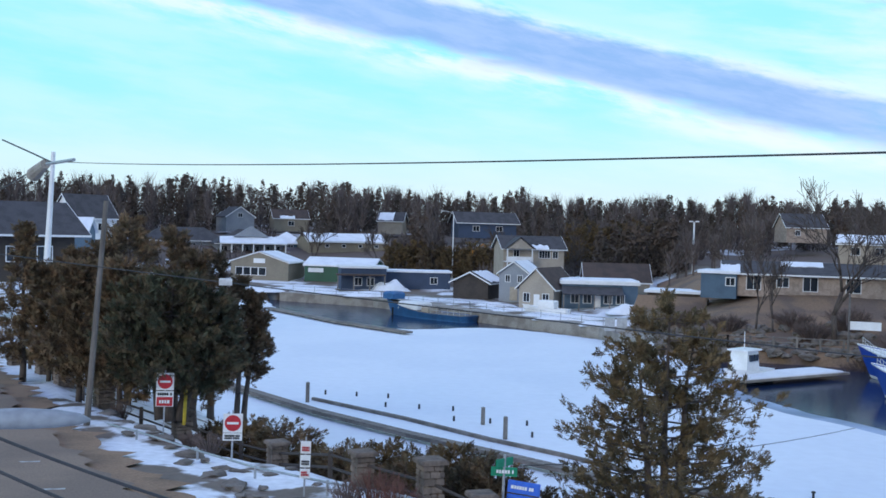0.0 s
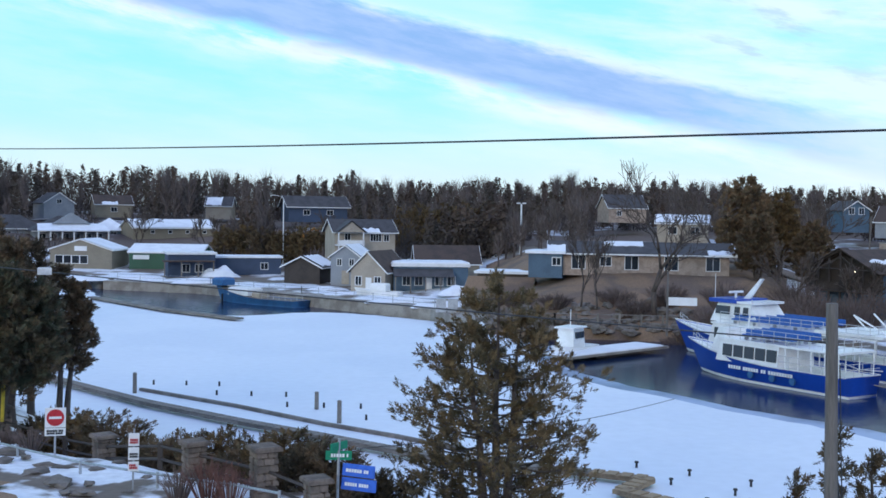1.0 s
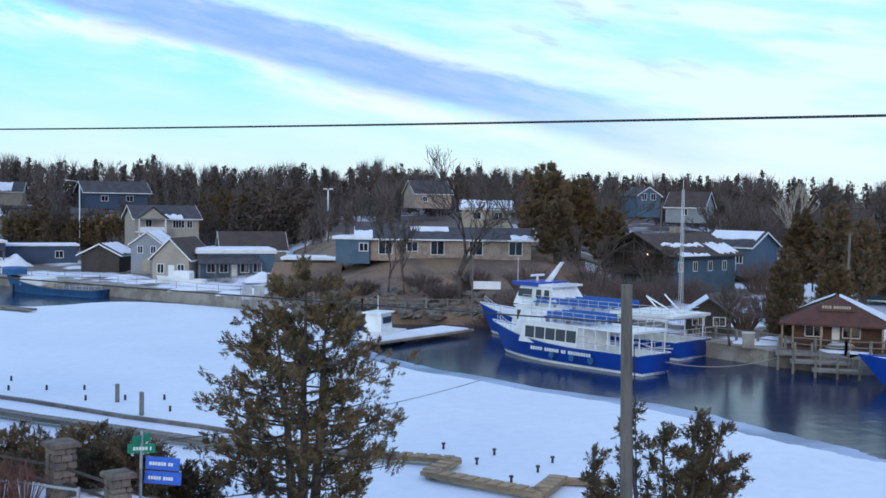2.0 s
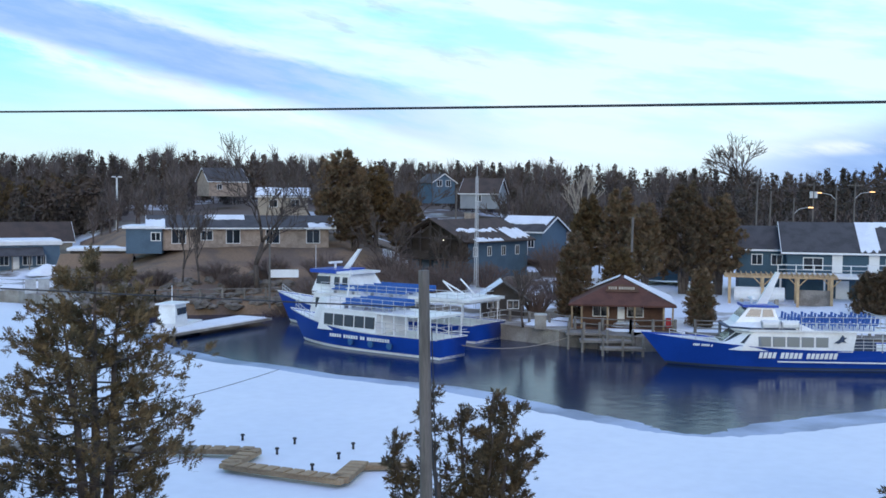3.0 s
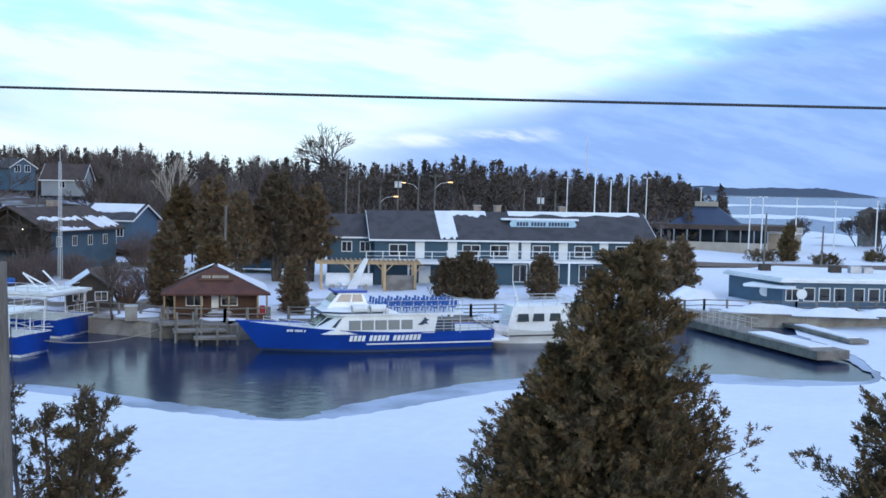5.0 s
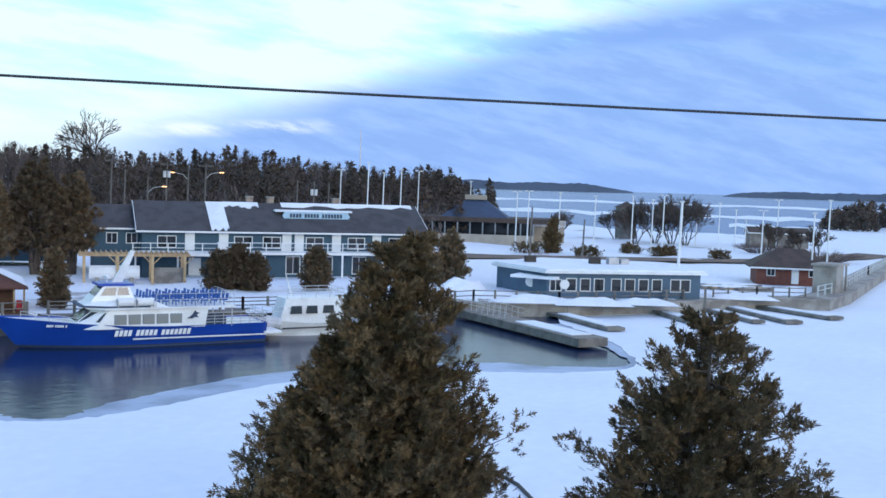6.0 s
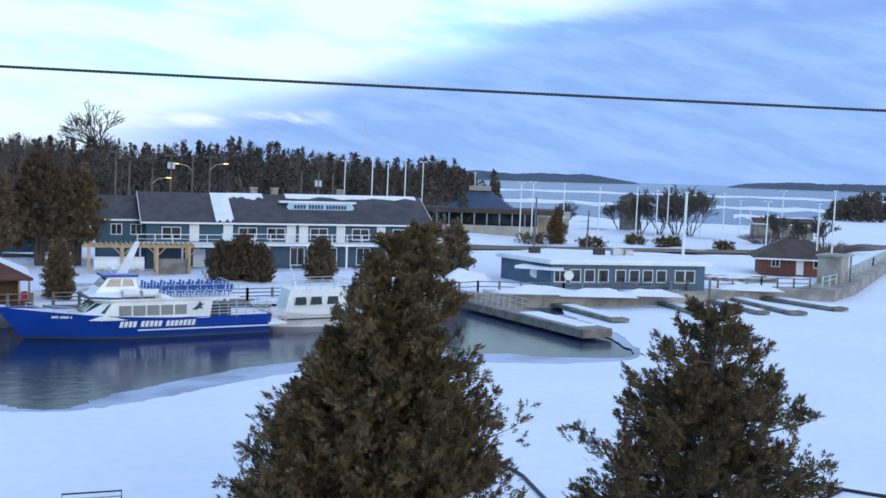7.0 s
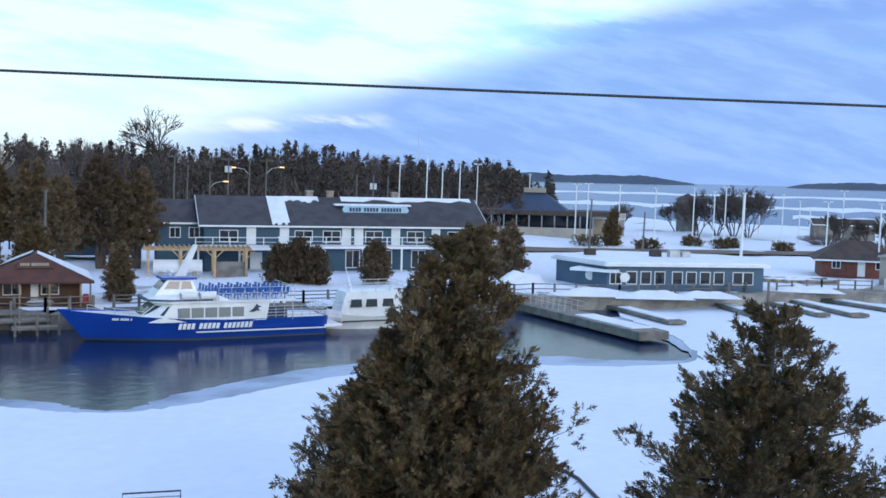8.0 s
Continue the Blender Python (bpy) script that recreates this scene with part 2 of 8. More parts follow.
BLUE_SIGN = material("blue_sign_sheet", (0.02, 0.12, 0.55), 0.5, (0.02, 0.10, 0.46), 0.5, 3, 12, 0.03)
SIGN_BLUE = material("pale_blue_board", (0.42, 0.60, 0.72), 0.55, (0.34, 0.50, 0.62), 0.6, 1.2, 8, 0.05)
ORANGE = material("orange_paint", (0.55, 0.22, 0.02), 0.6, (0.4, 0.16, 0.03), 0.6, 1, 8, 0.1)
YELLOW = material("yellow_paint", (0.60, 0.42, 0.03), 0.6, (0.45, 0.3, 0.03), 0.6, 1, 8, 0.1)
CEDAR = material("cedar_sprays", (0.088, 0.068, 0.034), 0.85, (0.150, 0.100, 0.046), 1.0, 1.9, 9, 0.1, random_tint=0.6, lo=0.40, hi=0.60)
CEDAR_DARK = material("dark_cedar_sprays", (0.092, 0.066, 0.031), 0.85, (0.158, 0.100, 0.043), 1.0, 1.9, 9, 0.1, random_tint=0.6, lo=0.40, hi=0.60)
CEDAR_GREEN = material("green_cedar_sprays", (0.058, 0.064, 0.036), 0.85, (0.11, 0.080, 0.043), 1.0, 1.9, 9, 0.1, random_tint=0.6, lo=0.40, hi=0.60)
CEDAR_BROWN = material("bronzed_cedar_sprays", (0.165, 0.104, 0.056), 0.85, (0.105, 0.080, 0.046), 1.0, 1.9, 9, 0.1, random_tint=0.6, lo=0.40, hi=0.60)
FAR_GREEN = material("far_needles", (0.058, 0.046, 0.037), 0.9, (0.092, 0.062, 0.046), 0.8, 0.05, 1.5, 0.1, random_tint=0.4)
FAR_TWIG = material("far_twigs", (0.120, 0.094, 0.086), 0.9, (0.082, 0.066, 0.062), 0.8, 0.05, 1.5, 0.1, random_tint=0.35)
BARK = material("bark", (0.105, 0.08, 0.066), 0.9, (0.06, 0.048, 0.042), 0.8, 2.0, 14, 0.5, stretch=(3, 3, 0.6))
TWIG = material("bare_twigs", (0.15, 0.108, 0.095), 0.9, (0.10, 0.076, 0.068), 0.8, 1.0, 9, 0.3, random_tint=0.3)
REDTWIG = material("red_twigs", (0.16, 0.075, 0.06), 0.9, (0.11, 0.06, 0.05), 0.8, 1.0, 9, 0.3, random_tint=0.3)
# distance haze is mixed into this colour: woods painted blue-grey
ISLE = material("hazy_island_woods", (0.075, 0.10, 0.14), 0.95, (0.06, 0.08, 0.115), 0.7, 0.01, 0.3, 0.1)


def gloss(name, color, rough, bump_size=0.0, strength=0.1, ior=1.45):
    m = bpy.data.materials.new(name)
    m.use_nodes = True
    n, l = m.node_tree.nodes, m.node_tree.links
    b = n["Principled BSDF"]
    b.inputs["Base Color"].default_value = (*color, 1)
    b.inputs["Roughness"].default_value, b.inputs["IOR"].default_value = rough, ior
    if bump_size:
        tc, mp, t, bp = (n.new("ShaderNode" + k) for k in ("TexCoord", "Mapping", "TexNoise", "Bump"))
        mp.inputs["Scale"].default_value = (1, 1, 1)
        l.new(tc.outputs["Object"], mp.inputs[0])
        l.new(mp.outputs[0], t.inputs["Vector"])
        t.inputs["Scale"].default_value, t.inputs["Detail"].default_value = bump_size, 5
        l.new(t.outputs[0], bp.inputs["Height"])
        bp.inputs["Strength"].default_value, bp.inputs["Distance"].default_value = strength, 0.1
        l.new(bp.outputs[0], b.inputs["Normal"])
    return m


WATER = gloss("open_water", (0.010, 0.024, 0.066), 0.16, 1.0, 0.20, 1.33)
WATER.node_tree.nodes["Principled BSDF"].inputs["Specular IOR Level"].default_value = 0.24
GLASS = gloss("window_glass", (0.018, 0.022, 0.028), 0.06, 0, 0, 1.5)
PALE_GLASS = gloss("curtained_glass", (0.30, 0.30, 0.27), 0.12, 0, 0, 1.5)
CABIN_GLASS = gloss("boat_window_glass", (0.05, 0.06, 0.065), 0.08, 0, 0, 1.5)


def lit(name, color, power):
    m = bpy.data.materials.new(name)
    m.use_nodes = True
    b = m.node_tree.nodes["Principled BSDF"]
    b.inputs["Base Color"].default_value = (*color, 1)
    b.inputs["Emission Color"].default_value, b.inputs["Emission Strength"].default_value = (*color, 1), power
    return m


LAMP_WARM = lit("lit_sodium_lamp", (1.0, 0.55, 0.22), 2.5)
LAMP_WHITE = lit("lit_window_bulb", (1.0, 0.85, 0.6), 4.0)


# ---- mesh helpers ----
class Shape:
    """Collects vertices and faces for one mesh."""

    def __init__(self):
        self.v, self.f = [], []

    def add(self, verts, faces):
        k = len(self.v)
        self.v += [tuple(p) for p in verts]
        self.f += [tuple(i + k for i in f) for f in faces]
        return self

    def box(self, x0, y0, z0, x1, y1, z1):
        p = [(x, y, z) for z in (z0, z1) for y in (y0, y1) for x in (x0, x1)]
        return self.add(p, [(0, 2, 3, 1), (4, 5, 7, 6), (0, 1, 5, 4), (2, 6, 7, 3), (0, 4, 6, 2), (1, 3, 7, 5)])

    def slab(self, x0, y0, z0, x1, y1, z1, c=0.02):
        """A box with chamfered upright and top edges."""
        loop = lambda d, z: [(x0 + d, y0 + d, z), (x1 - d, y0 + d, z), (x1 - d, y1 - d, z), (x0 + d, y1 - d, z)]
        p = loop(0, z0) + loop(0, z1 - c) + loop(c, z1)
        f = [(3, 2, 1, 0), (8, 9, 10, 11)]
        for k in (0, 4):
            f += [(k + i, k + (i + 1) % 4, k + 4 + (i + 1) % 4, k + 4 + i) for i in range(4)]
        return self.add(p, f)

    def tube(self, a, b, r0, r1=None, n=6):
        a, b = Vector(a), Vector(b)
        r1 = r0 if r1 is None else r1
        w = (b - a).normalized()
        u = w.cross(Vector((0, 0, 1)) if abs(w.z) < 0.9 else Vector((1, 0, 0))).normalized()
        t = w.cross(u)
        p = [c + (u * math.cos(6.2832 * i / n) + t * math.sin(6.2832 * i / n)) * r for c, r in ((a, r0), (b, r1)) for i in range(n)]
        return self.add(p, [tuple(range(n))[::-1], tuple(range(n, 2 * n))] + [(i, (i + 1) % n, n + (i + 1) % n, n + i) for i in range(n)])

    def path(self, pts, r, n=5):
        p = [Vector(q) for q in pts]
        k = len(self.v)
        for i, c in enumerate(p):
            w = (p[min(i + 1, len(p) - 1)] - p[max(i - 1, 0)]).normalized()
            u = w.cross(Vector((0, 0, 1)) if abs(w.z) < 0.9 else Vector((1, 0, 0))).normalized()
            t = w.cross(u)
            self.v += [tuple(c + (u * math.cos(6.2832 * j / n) + t * math.sin(6.2832 * j / n)) * r) for j in range(n)]
        self.f += [(k + i * n + j, k + i * n + (j + 1) % n, k + (i + 1) * n + (j + 1) % n, k + (i + 1) * n + j) for i in range(len(p) - 1) for j in range(n)]
        self.f += [tuple(range(k, k + n))[::-1], tuple(range(k + (len(p) - 1) * n, k + len(p) * n))]
        return self

    def prism(self, poly, y0, y1):
        """An outline in x and z, drawn out from y0 to y1."""
        k = len(poly)
        p = [(x, y0, z) for x, z in poly] + [(x, y1, z) for x, z in poly]
        return self.add(p, [tuple(range(k)), tuple(range(k, 2 * k))[::-1]] + [((i + 1) % k, i, k + i, k + (i + 1) % k) for i in range(k)])

    def plate(self, poly, z0, z1):
        """An outline in x and y, drawn out from z0 to z1."""
        k = len(poly)
        p = [(x, y, z0) for x, y in poly] + [(x, y, z1) for x, y in poly]
        return self.add(p, [tuple(range(k))[::-1], tuple(range(k, 2 * k))] + [(i, (i + 1) % k, k + (i + 1) % k, k + i) for i in range(k)])

    def sheet(self, a, b, c, d, t):
        """A slab of thickness t below the four corners."""
        a, b, c, d = (Vector(p) for p in (a, b, c, d))
        n = (b - a).cross(c - a).normalized() * t
        return self.add([a, b, c, d, a - n, b - n, c - n, d - n], [(0, 1, 2, 3), (7, 6, 5, 4), (0, 4, 5, 1), (1, 5, 6, 2), (2, 6, 7, 3), (3, 7, 4, 0)])

    def mesh(self, name, mat, smooth=False):
        me = bpy.data.meshes.new(name)
        me.from_pydata(self.v, [], self.f)
        me.materials.append(mat)
        if smooth:
            me.polygons.foreach_set("use_smooth", [True] * len(me.polygons))
        me.update()
        return me


def part(name, shape, mat, parent, label="", smooth=False):
    me = shape if isinstance(shape, bpy.types.Mesh) else shape.mesh(name, mat, smooth)
    ob = new(name, me)
    ob.parent = parent
    if label:
        tagged(ob, label)
    return ob


def thing(name, m, label, category, group="", kind=""):
    ob = new(name)
    ob.empty_display_size = 0.2
    ob.matrix_basis = m
    return tagged(ob, label, category, group, kind)


def solid(name, shape, mat, m, label, category="", group="", kind="", smooth=False):
    ob = new(name, shape.mesh(name, mat, smooth))
    ob.matrix_basis = m
    return tagged(ob, label, category, group, kind)


def spot(az, d, z=0.0):
    return Vector((d * math.sin(radians(az)), d * math.cos(radians(az)), z))


def facing(az, d, z, twist=0.0):
    """A pose at that bearing and distance whose -y side faces the balcony, turned by twist."""
    return pose(*spot(az, d, z), 0, 0, twist - az)


HERE = Matrix.Identity(4)
rng = np.random.default_rng(7)

# ---- ground, ice and water ----
FAR_SHORE = [(-40, 178), (-27, 186), (-10.7, 177), (3, 158), (7, 151), (19.3, 134), (22, 119), (31, 114), (43, 111), (52, 86), (54.9, 77.5),
             (58.5, 72), (63, 70.5), (77, 61), (92, 52), (99, 48.8), (104, 41.5), (117, 32.5), (127, 27), (130, 20.5), (140, 19.8), (176, 21), (232, 22.5), (330, 24)]
NEAR_SHORE = [(420, -120), (60, -110), (42, -60), (34, -3), (32, 9), (28, 20), (21, 30), (13, 36), (6.5, 41), (0, 46), (-8, 56), (-16, 76), (-27, 100), (-38, 130), (-46, 160)]
BASIN = np.array(FAR_SHORE + [(420, 6)] + NEAR_SHORE, float)
# heights above the ice by bearing: pairs of metres behind the shore, height
RISE = [(-60, [(0, 1.3), (25, 2.2), (80, 8), (200, 13), (600, 17), (4600, 20)]), (4, [(0, 1.3), (30, 1.6), (50, 4.5), (90, 8.5), (200, 12), (600, 16), (4600, 20)]),
        (10.5, [(0, 1.3), (14, 1.6), (32, 3.2), (80, 8), (200, 12), (600, 15), (4600, 20)]), (13, [(0, 0.6), (8, 2.6), (20, 5.9), (60, 8.4), (120, 12.2), (250, 14), (4600, 20)]),
        (24, [(0, 0.6), (8, 2.6), (20, 5.9), (60, 8.4), (120, 12.2), (250, 14), (4600, 20)]), (28, [(0, 1.3), (14, 1.5), (36, 3.0), (80, 6), (150, 10), (300, 12), (4600, 16)]),
        (36, [(0, 1.3), (22, 1.5), (50, 2.4), (90, 5), (160, 9), (300, 11), (4600, 12)]), (45, [(0, 1.2), (50, 1.3), (62, 1.8), (80, 4), (150, 6), (300, 7), (4600, 9)]),
        (60, [(0, 1.2), (50, 1.3), (70, 2.4), (100, 2.6), (300, 3), (4600, 4)]), (66, [(0, 1.2), (40, 1.6), (200, 2.2), (4600, 2.2)]), (120, [(0, 1.2), (40, 1.6), (200, 2.2), (4600, 2.2)])]
RISE_AZ = [a for a, _ in RISE]
RISE_S = np.array([0, 4, 8, 14, 20, 28, 36, 50, 65, 80, 100, 150, 200, 300, 600, 4600], float)
RISE_Z = np.array([np.interp(RISE_S, *zip(*p)) for _, p in RISE])


def boundary(px, py, poly):
    """Inside or not, and the distance to the outline and to its camera side."""
    inside = np.zeros(px.shape, bool)
    best, near = np.full(px.shape, 1e9), np.full(px.shape, 1e9)
    far_count = len(FAR_SHORE)
    for i in range(len(poly)):
        (x0, y0), (x1, y1) = poly[i], poly[(i + 1) % len(poly)]
        hit = ((y0 > py) != (y1 > py)) & (px < (x1 - x0) * (py - y0) / (y1 - y0 + 1e-12) + x0)
        inside ^= hit
        t = np.clip(((px - x0) * (x1 - x0) + (py - y0) * (y1 - y0)) / ((x1 - x0) ** 2 + (y1 - y0) ** 2), 0, 1)
        d = np.hypot(px - x0 - t * (x1 - x0), py - y0 - t * (y1 - y0))
        if i < far_count - 1:
            best = np.minimum(best, d)
        else:
            near = np.minimum(near, d)
    return inside, best, near


def land_end(a):
    return np.interp(a, [-180, 52, 60, 63.5, 70, 80, 84, 90, 180], [5000, 5000, 520, 400, 345, 330, 330, 40, 30])


def height(px, py):
    px, py = np.atleast_1d(np.asarray(px, float)), np.atleast_1d(np.asarray(py, float))
    inside, s, near = boundary(px, py, BASIN)
    a, r = np.degrees(np.arctan2(px, py)), np.hypot(px, py)
    z = np.zeros(px.shape)
    k = np.clip(np.searchsorted(RISE_AZ, a) - 1, 0, len(RISE_AZ) - 2)
    f = np.clip((a - np.take(RISE_AZ, k)) / (np.take(RISE_AZ, k + 1) - np.take(RISE_AZ, k)), 0, 1)
    for j in range(len(RISE_AZ) - 1):
        m = k == j
        z[m] = np.interp(s[m], RISE_S, RISE_Z[j]) * (1 - f[m]) + np.interp(s[m], RISE_S, RISE_Z[j + 1]) * f[m]
    z = z * np.clip((land_end(a) - r) / 25, -0.4, 1)
    street = np.clip(6.45 - 0.032 * py, 2.5, 6.3) - 0.10 * np.clip(a - 2, 0, 25)
    bank = np.minimum(street, 0.3 + 0.42 * near)
    camera_side = near < s
    z = np.where(camera_side & (r < 240), bank, z)
    return np.where(inside | ((s < 1.9) & ~camera_side & ((a < 9.8) | (a > 24.5)) & (r < 240)), -1.6, z), inside, s, near


def ground_z(az, d):
    p = spot(az, d)
    return float(height(p.x, p.y)[0][0])


azs = np.radians(np.concatenate([np.arange(-180, -32, 6.0), np.arange(-32, 92, 0.5), np.arange(92, 180, 6.0)]))
rs = np.concatenate([np.array([0.05, 1.5]), np.arange(4, 20, 2.0), np.arange(20, 200, 1.4), np.arange(200, 420, 9.0), np.geomspace(430, 4600, 14)])
gx, gy = np.outer(rs, np.sin(azs)).ravel(), np.outer(rs, np.cos(azs)).ravel()
gz, g_in, g_s, g_near = height(gx, gy)
bumps = np.array([noise.noise((x * 0.11, y * 0.11, 0)) + 0.5 * noise.noise((x * 0.37, y * 0.37, 3)) for x, y in zip(gx, gy)])
gz = gz + np.where(g_in, 0, bumps * np.clip(np.minimum(g_s, g_near) * 0.03, 0, 0.28))
na, nr = len(azs), len(rs)
idx = np.arange(na * nr).reshape(nr, na)
quads = np.stack([idx[:-1], np.roll(idx[:-1], -1, 1), np.roll(idx[1:], -1, 1), idx[1:]], -1).reshape(-1, 4)[:, ::-1]
ground_mesh = bpy.data.meshes.new("ground")
ground_mesh.from_pydata(np.stack([gx, gy, gz], 1).tolist(), [], quads.tolist())
for mat in (PATCHY, LITTER, GRASS_DRY, PARK, STREET_SNOW):
    ground_mesh.materials.append(mat)
cx, cy = gx[quads].mean(1), gy[quads].mean(1)
ca, cr, cs, cn = np.degrees(np.arctan2(cx, cy)), np.hypot(cx, cy), g_s[quads].mean(1), g_near[quads].mean(1)
slot = np.where(cs > 48, 1, 0)
slot = np.where((ca > 11) & (ca < 26) & (cs < 40), 2, slot)
slot = np.where((ca > 36) & (cs < 80), 3, slot)
slot = np.where((ca > 62), 3, slot)
slot = np.where((cn < cs) & (cr < 240), 4, slot)
ground_mesh.polygons.foreach_set("material_index", slot.astype(np.int32))
ground_mesh.polygons.foreach_set("use_smooth", [True] * len(quads))
ground_mesh.update()
tagged(new("ground", ground_mesh), "snow-patched winter ground rising to wooded hills", "ground", kind="structure")

lake = Shape()
lake.add([(4700 * math.sin(i * 0.0654), 4700 * math.cos(i * 0.0654), -0.12) for i in range(96)], [tuple(range(96))[::-1]])
solid("water", lake, WATER, HERE, "dark open harbour and bay water", "water", kind="structure")


def ragged(points, amount, step, seed):
    """A polyline with small uneven bays along it."""
    r, res = random.Random(seed), []
    for (x0, y0), (x1, y1) in zip(points, points[1:]):
        n = max(1, int(math.hypot(x1 - x0, y1 - y0) / step))
        for i in range(n):
            t = i / n
            res.append((x0 + (x1 - x0) * t + r.uniform(-amount, amount), y0 + (y1 - y0) * t + r.uniform(-amount, amount)))
    return res + [points[-1]]


def smooth_line(points, per=6):
    res = []
    p = [points[0], *points, points[-1]]
    for i in range(1, len(p) - 2):
        for k in range(per):
            t = k / per
            a, b, c, d = (Vector(q) for q in p[i - 1:i + 3])
            v = 0.5 * (2 * b + (c - a) * t + (2 * a - 5 * b + 4 * c - d) * t * t + (3 * b - a - 3 * c + d) * t ** 3)
            res.append((v.x, v.y))
    return res + [tuple(points[-1])]


ICE_EDGE = [(98, 40), (88, 31), (77.9, 26), (71.7, 29.2), (68.6, 33.9), (60.5, 40.6), (54.6, 42.4), (49.0, 43.0), (44.6, 43.5), (41.5, 44.4), (39.4, 46.7), (38.4, 49.5), (36.9, 54.1), (35.3, 62.1), (31.8, 68.5), (28.5, 75.4), (24.4, 84.7), (23.0, 94), (26, 108)]
POOL_EDGE = [(24, 128), (20.2, 131.5), (13, 140.2), (5.3, 144.4), (-4.2, 139.6), (-11.9, 146.3), (-17.2, 153.7), (-24, 166), (-29, 184)]
edge_line = ragged(smooth_line(ICE_EDGE), 0.22, 0.9, 3)
pool_line = ragged(smooth_line(POOL_EDGE), 0.22, 0.9, 4)
ice_outline = [(520, 20), (500, 85), (330, 70), (140, 60), *edge_line, (26, 125), *pool_line, (-60, 200), (-70, 60), (-30, 10), (10, 10), (40, -120), (330, -130)]
loop_ = list(range(len(ice_outline)))
iv, _, itri, _, _, _ = delaunay_2d_cdt([Vector(p) for p in ice_outline], [], [loop_], 1, 0.0001)
im = bpy.data.meshes.new("ice")
im.from_pydata([(v.x, v.y, 0.0) for v in iv], [], [tuple(t) if (iv[t[1]] - iv[t[0]]).cross(iv[t[2]] - iv[t[0]]) > 0 else tuple(t)[::-1] for t in itri])
im.materials.append(ICE_SNOW)
tagged(new("ice", im), "smooth snow-covered harbour ice", "ice", kind="structure")


def ribbon(name, line, widths, z, mat, label, category, kind="structure"):
    """A strip that runs beside a line, on its left hand for positive widths."""
    s = Shape()
    pts = [Vector(p) for p in line]
    rows = []
    for i, p in enumerate(pts):
        d = (pts[min(i + 1, len(pts) - 1)] - pts[max(i - 1, 0)]).normalized()
        q = p + Vector((-d.y, d.x)) * widths[i]
        rows += [(p.x, p.y, z), (q.x, q.y, z)]
    s.add(rows, [(2 * i, 2 * i + 2, 2 * i + 3, 2 * i + 1) for i in range(len(pts) - 1)])
    return solid(name, s, mat, HERE, label, category, kind=kind)


wr = random.Random(9)
walk_w = 2.0
thin_w = []
for i in range(len(edge_line)):
    walk_w += wr.uniform(-0.5, 0.5) + (2.3 - walk_w) * 0.06
    x_, y_ = edge_line[i]
    thin_w.append(-max(0.4, walk_w) - (2.2 if 42 < x_ < 66 else 0) - (2.6 if 66 <= x_ < 73 else 0) + (1.3 if 73 <= x_ < 84 else 0) + (1.2 if abs(x_ - 41.5) < 2.2 else 0))
thin_w = np.convolve(np.pad(thin_w, 5, mode="edge"), np.ones(11) / 11, "valid")
ribbon("thin_ice", edge_line, thin_w, -0.03, THIN_ICE, "grey rim of thin wet ice", "ice")
for k, (d0, d1, a0, a1) in enumerate(((420, 470, 76, 92), (560, 640, 62, 88), (1000, 1150, 60, 92))):
    n = 40
    inner = [spot(a0 + (a1 - a0) * i / n, d0 * (1 + 0.10 * noise.noise((i * 0.5, k * 7.0, 0)))) for i in range(n + 1)]
    outer = [spot(a0 + (a1 - a0) * i / n, d1 * (1 + 0.12 * noise.noise((i * 0.4, k * 7.0, 5)))) for i in range(n + 1)]
    fl = Shape().add([(p.x, p.y, -0.05) for p in inner + outer], [(i, i + 1, n + 2 + i, n + 1 + i) for i in range(n)])
    solid("ice_field", fl, ICE_SNOW, HERE, "white drift ice far out on the bay", "ice", kind="structure")


# far islands and the wooded point; the islands' haze is in their colour
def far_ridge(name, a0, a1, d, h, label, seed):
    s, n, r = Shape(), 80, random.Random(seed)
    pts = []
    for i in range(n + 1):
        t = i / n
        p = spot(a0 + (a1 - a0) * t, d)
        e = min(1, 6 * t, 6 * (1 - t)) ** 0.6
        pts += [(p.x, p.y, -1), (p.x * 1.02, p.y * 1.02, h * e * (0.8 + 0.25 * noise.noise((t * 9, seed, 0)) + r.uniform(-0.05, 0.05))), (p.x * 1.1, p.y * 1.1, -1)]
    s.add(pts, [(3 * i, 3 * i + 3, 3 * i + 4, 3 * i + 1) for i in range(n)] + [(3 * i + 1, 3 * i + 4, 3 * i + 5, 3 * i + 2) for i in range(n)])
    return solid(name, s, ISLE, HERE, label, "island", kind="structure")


far_ridge("backdrop_island", 55, 71.3, 3300, 29, "low dark wooded island across the bay, haze in its colour", 2)
far_ridge("backdrop_island", 75.6, 92, 3000, 23, "low dark wooded island across the bay, haze in its colour", 5)


# ---- quays and walls along the shore ----
def quay(line, top, mat, label, depth=3.4, lip=0.12):
    parent = thing("quay", HERE, label, "quay", kind="structure")
    for (x0, y0), (x1, y1) in zip(line, line[1:]):
        L, ang = math.hypot(x1 - x0, y1 - y0), math.degrees(math.atan2(y1 - y0, x1 - x0))
        n = max(1, round(L / 3.0))
        for i in range(n):
            a, b = L * i / n + 0.012, L * (i + 1) / n - 0.012
            o = part("wall_panel", Shape().slab(a, -0.1, -1.0, b, depth, top - lip, 0.03), mat, parent)
            o.matrix_basis = pose(x0, y0, 0, 0, 0, ang)
        o = part("cap", Shape().slab(0, -0.2, top - lip, L, depth + 0.5, top, 0.03), mat, parent)
        o.matrix_basis = pose(x0, y0, 0, 0, 0, ang)
    return parent


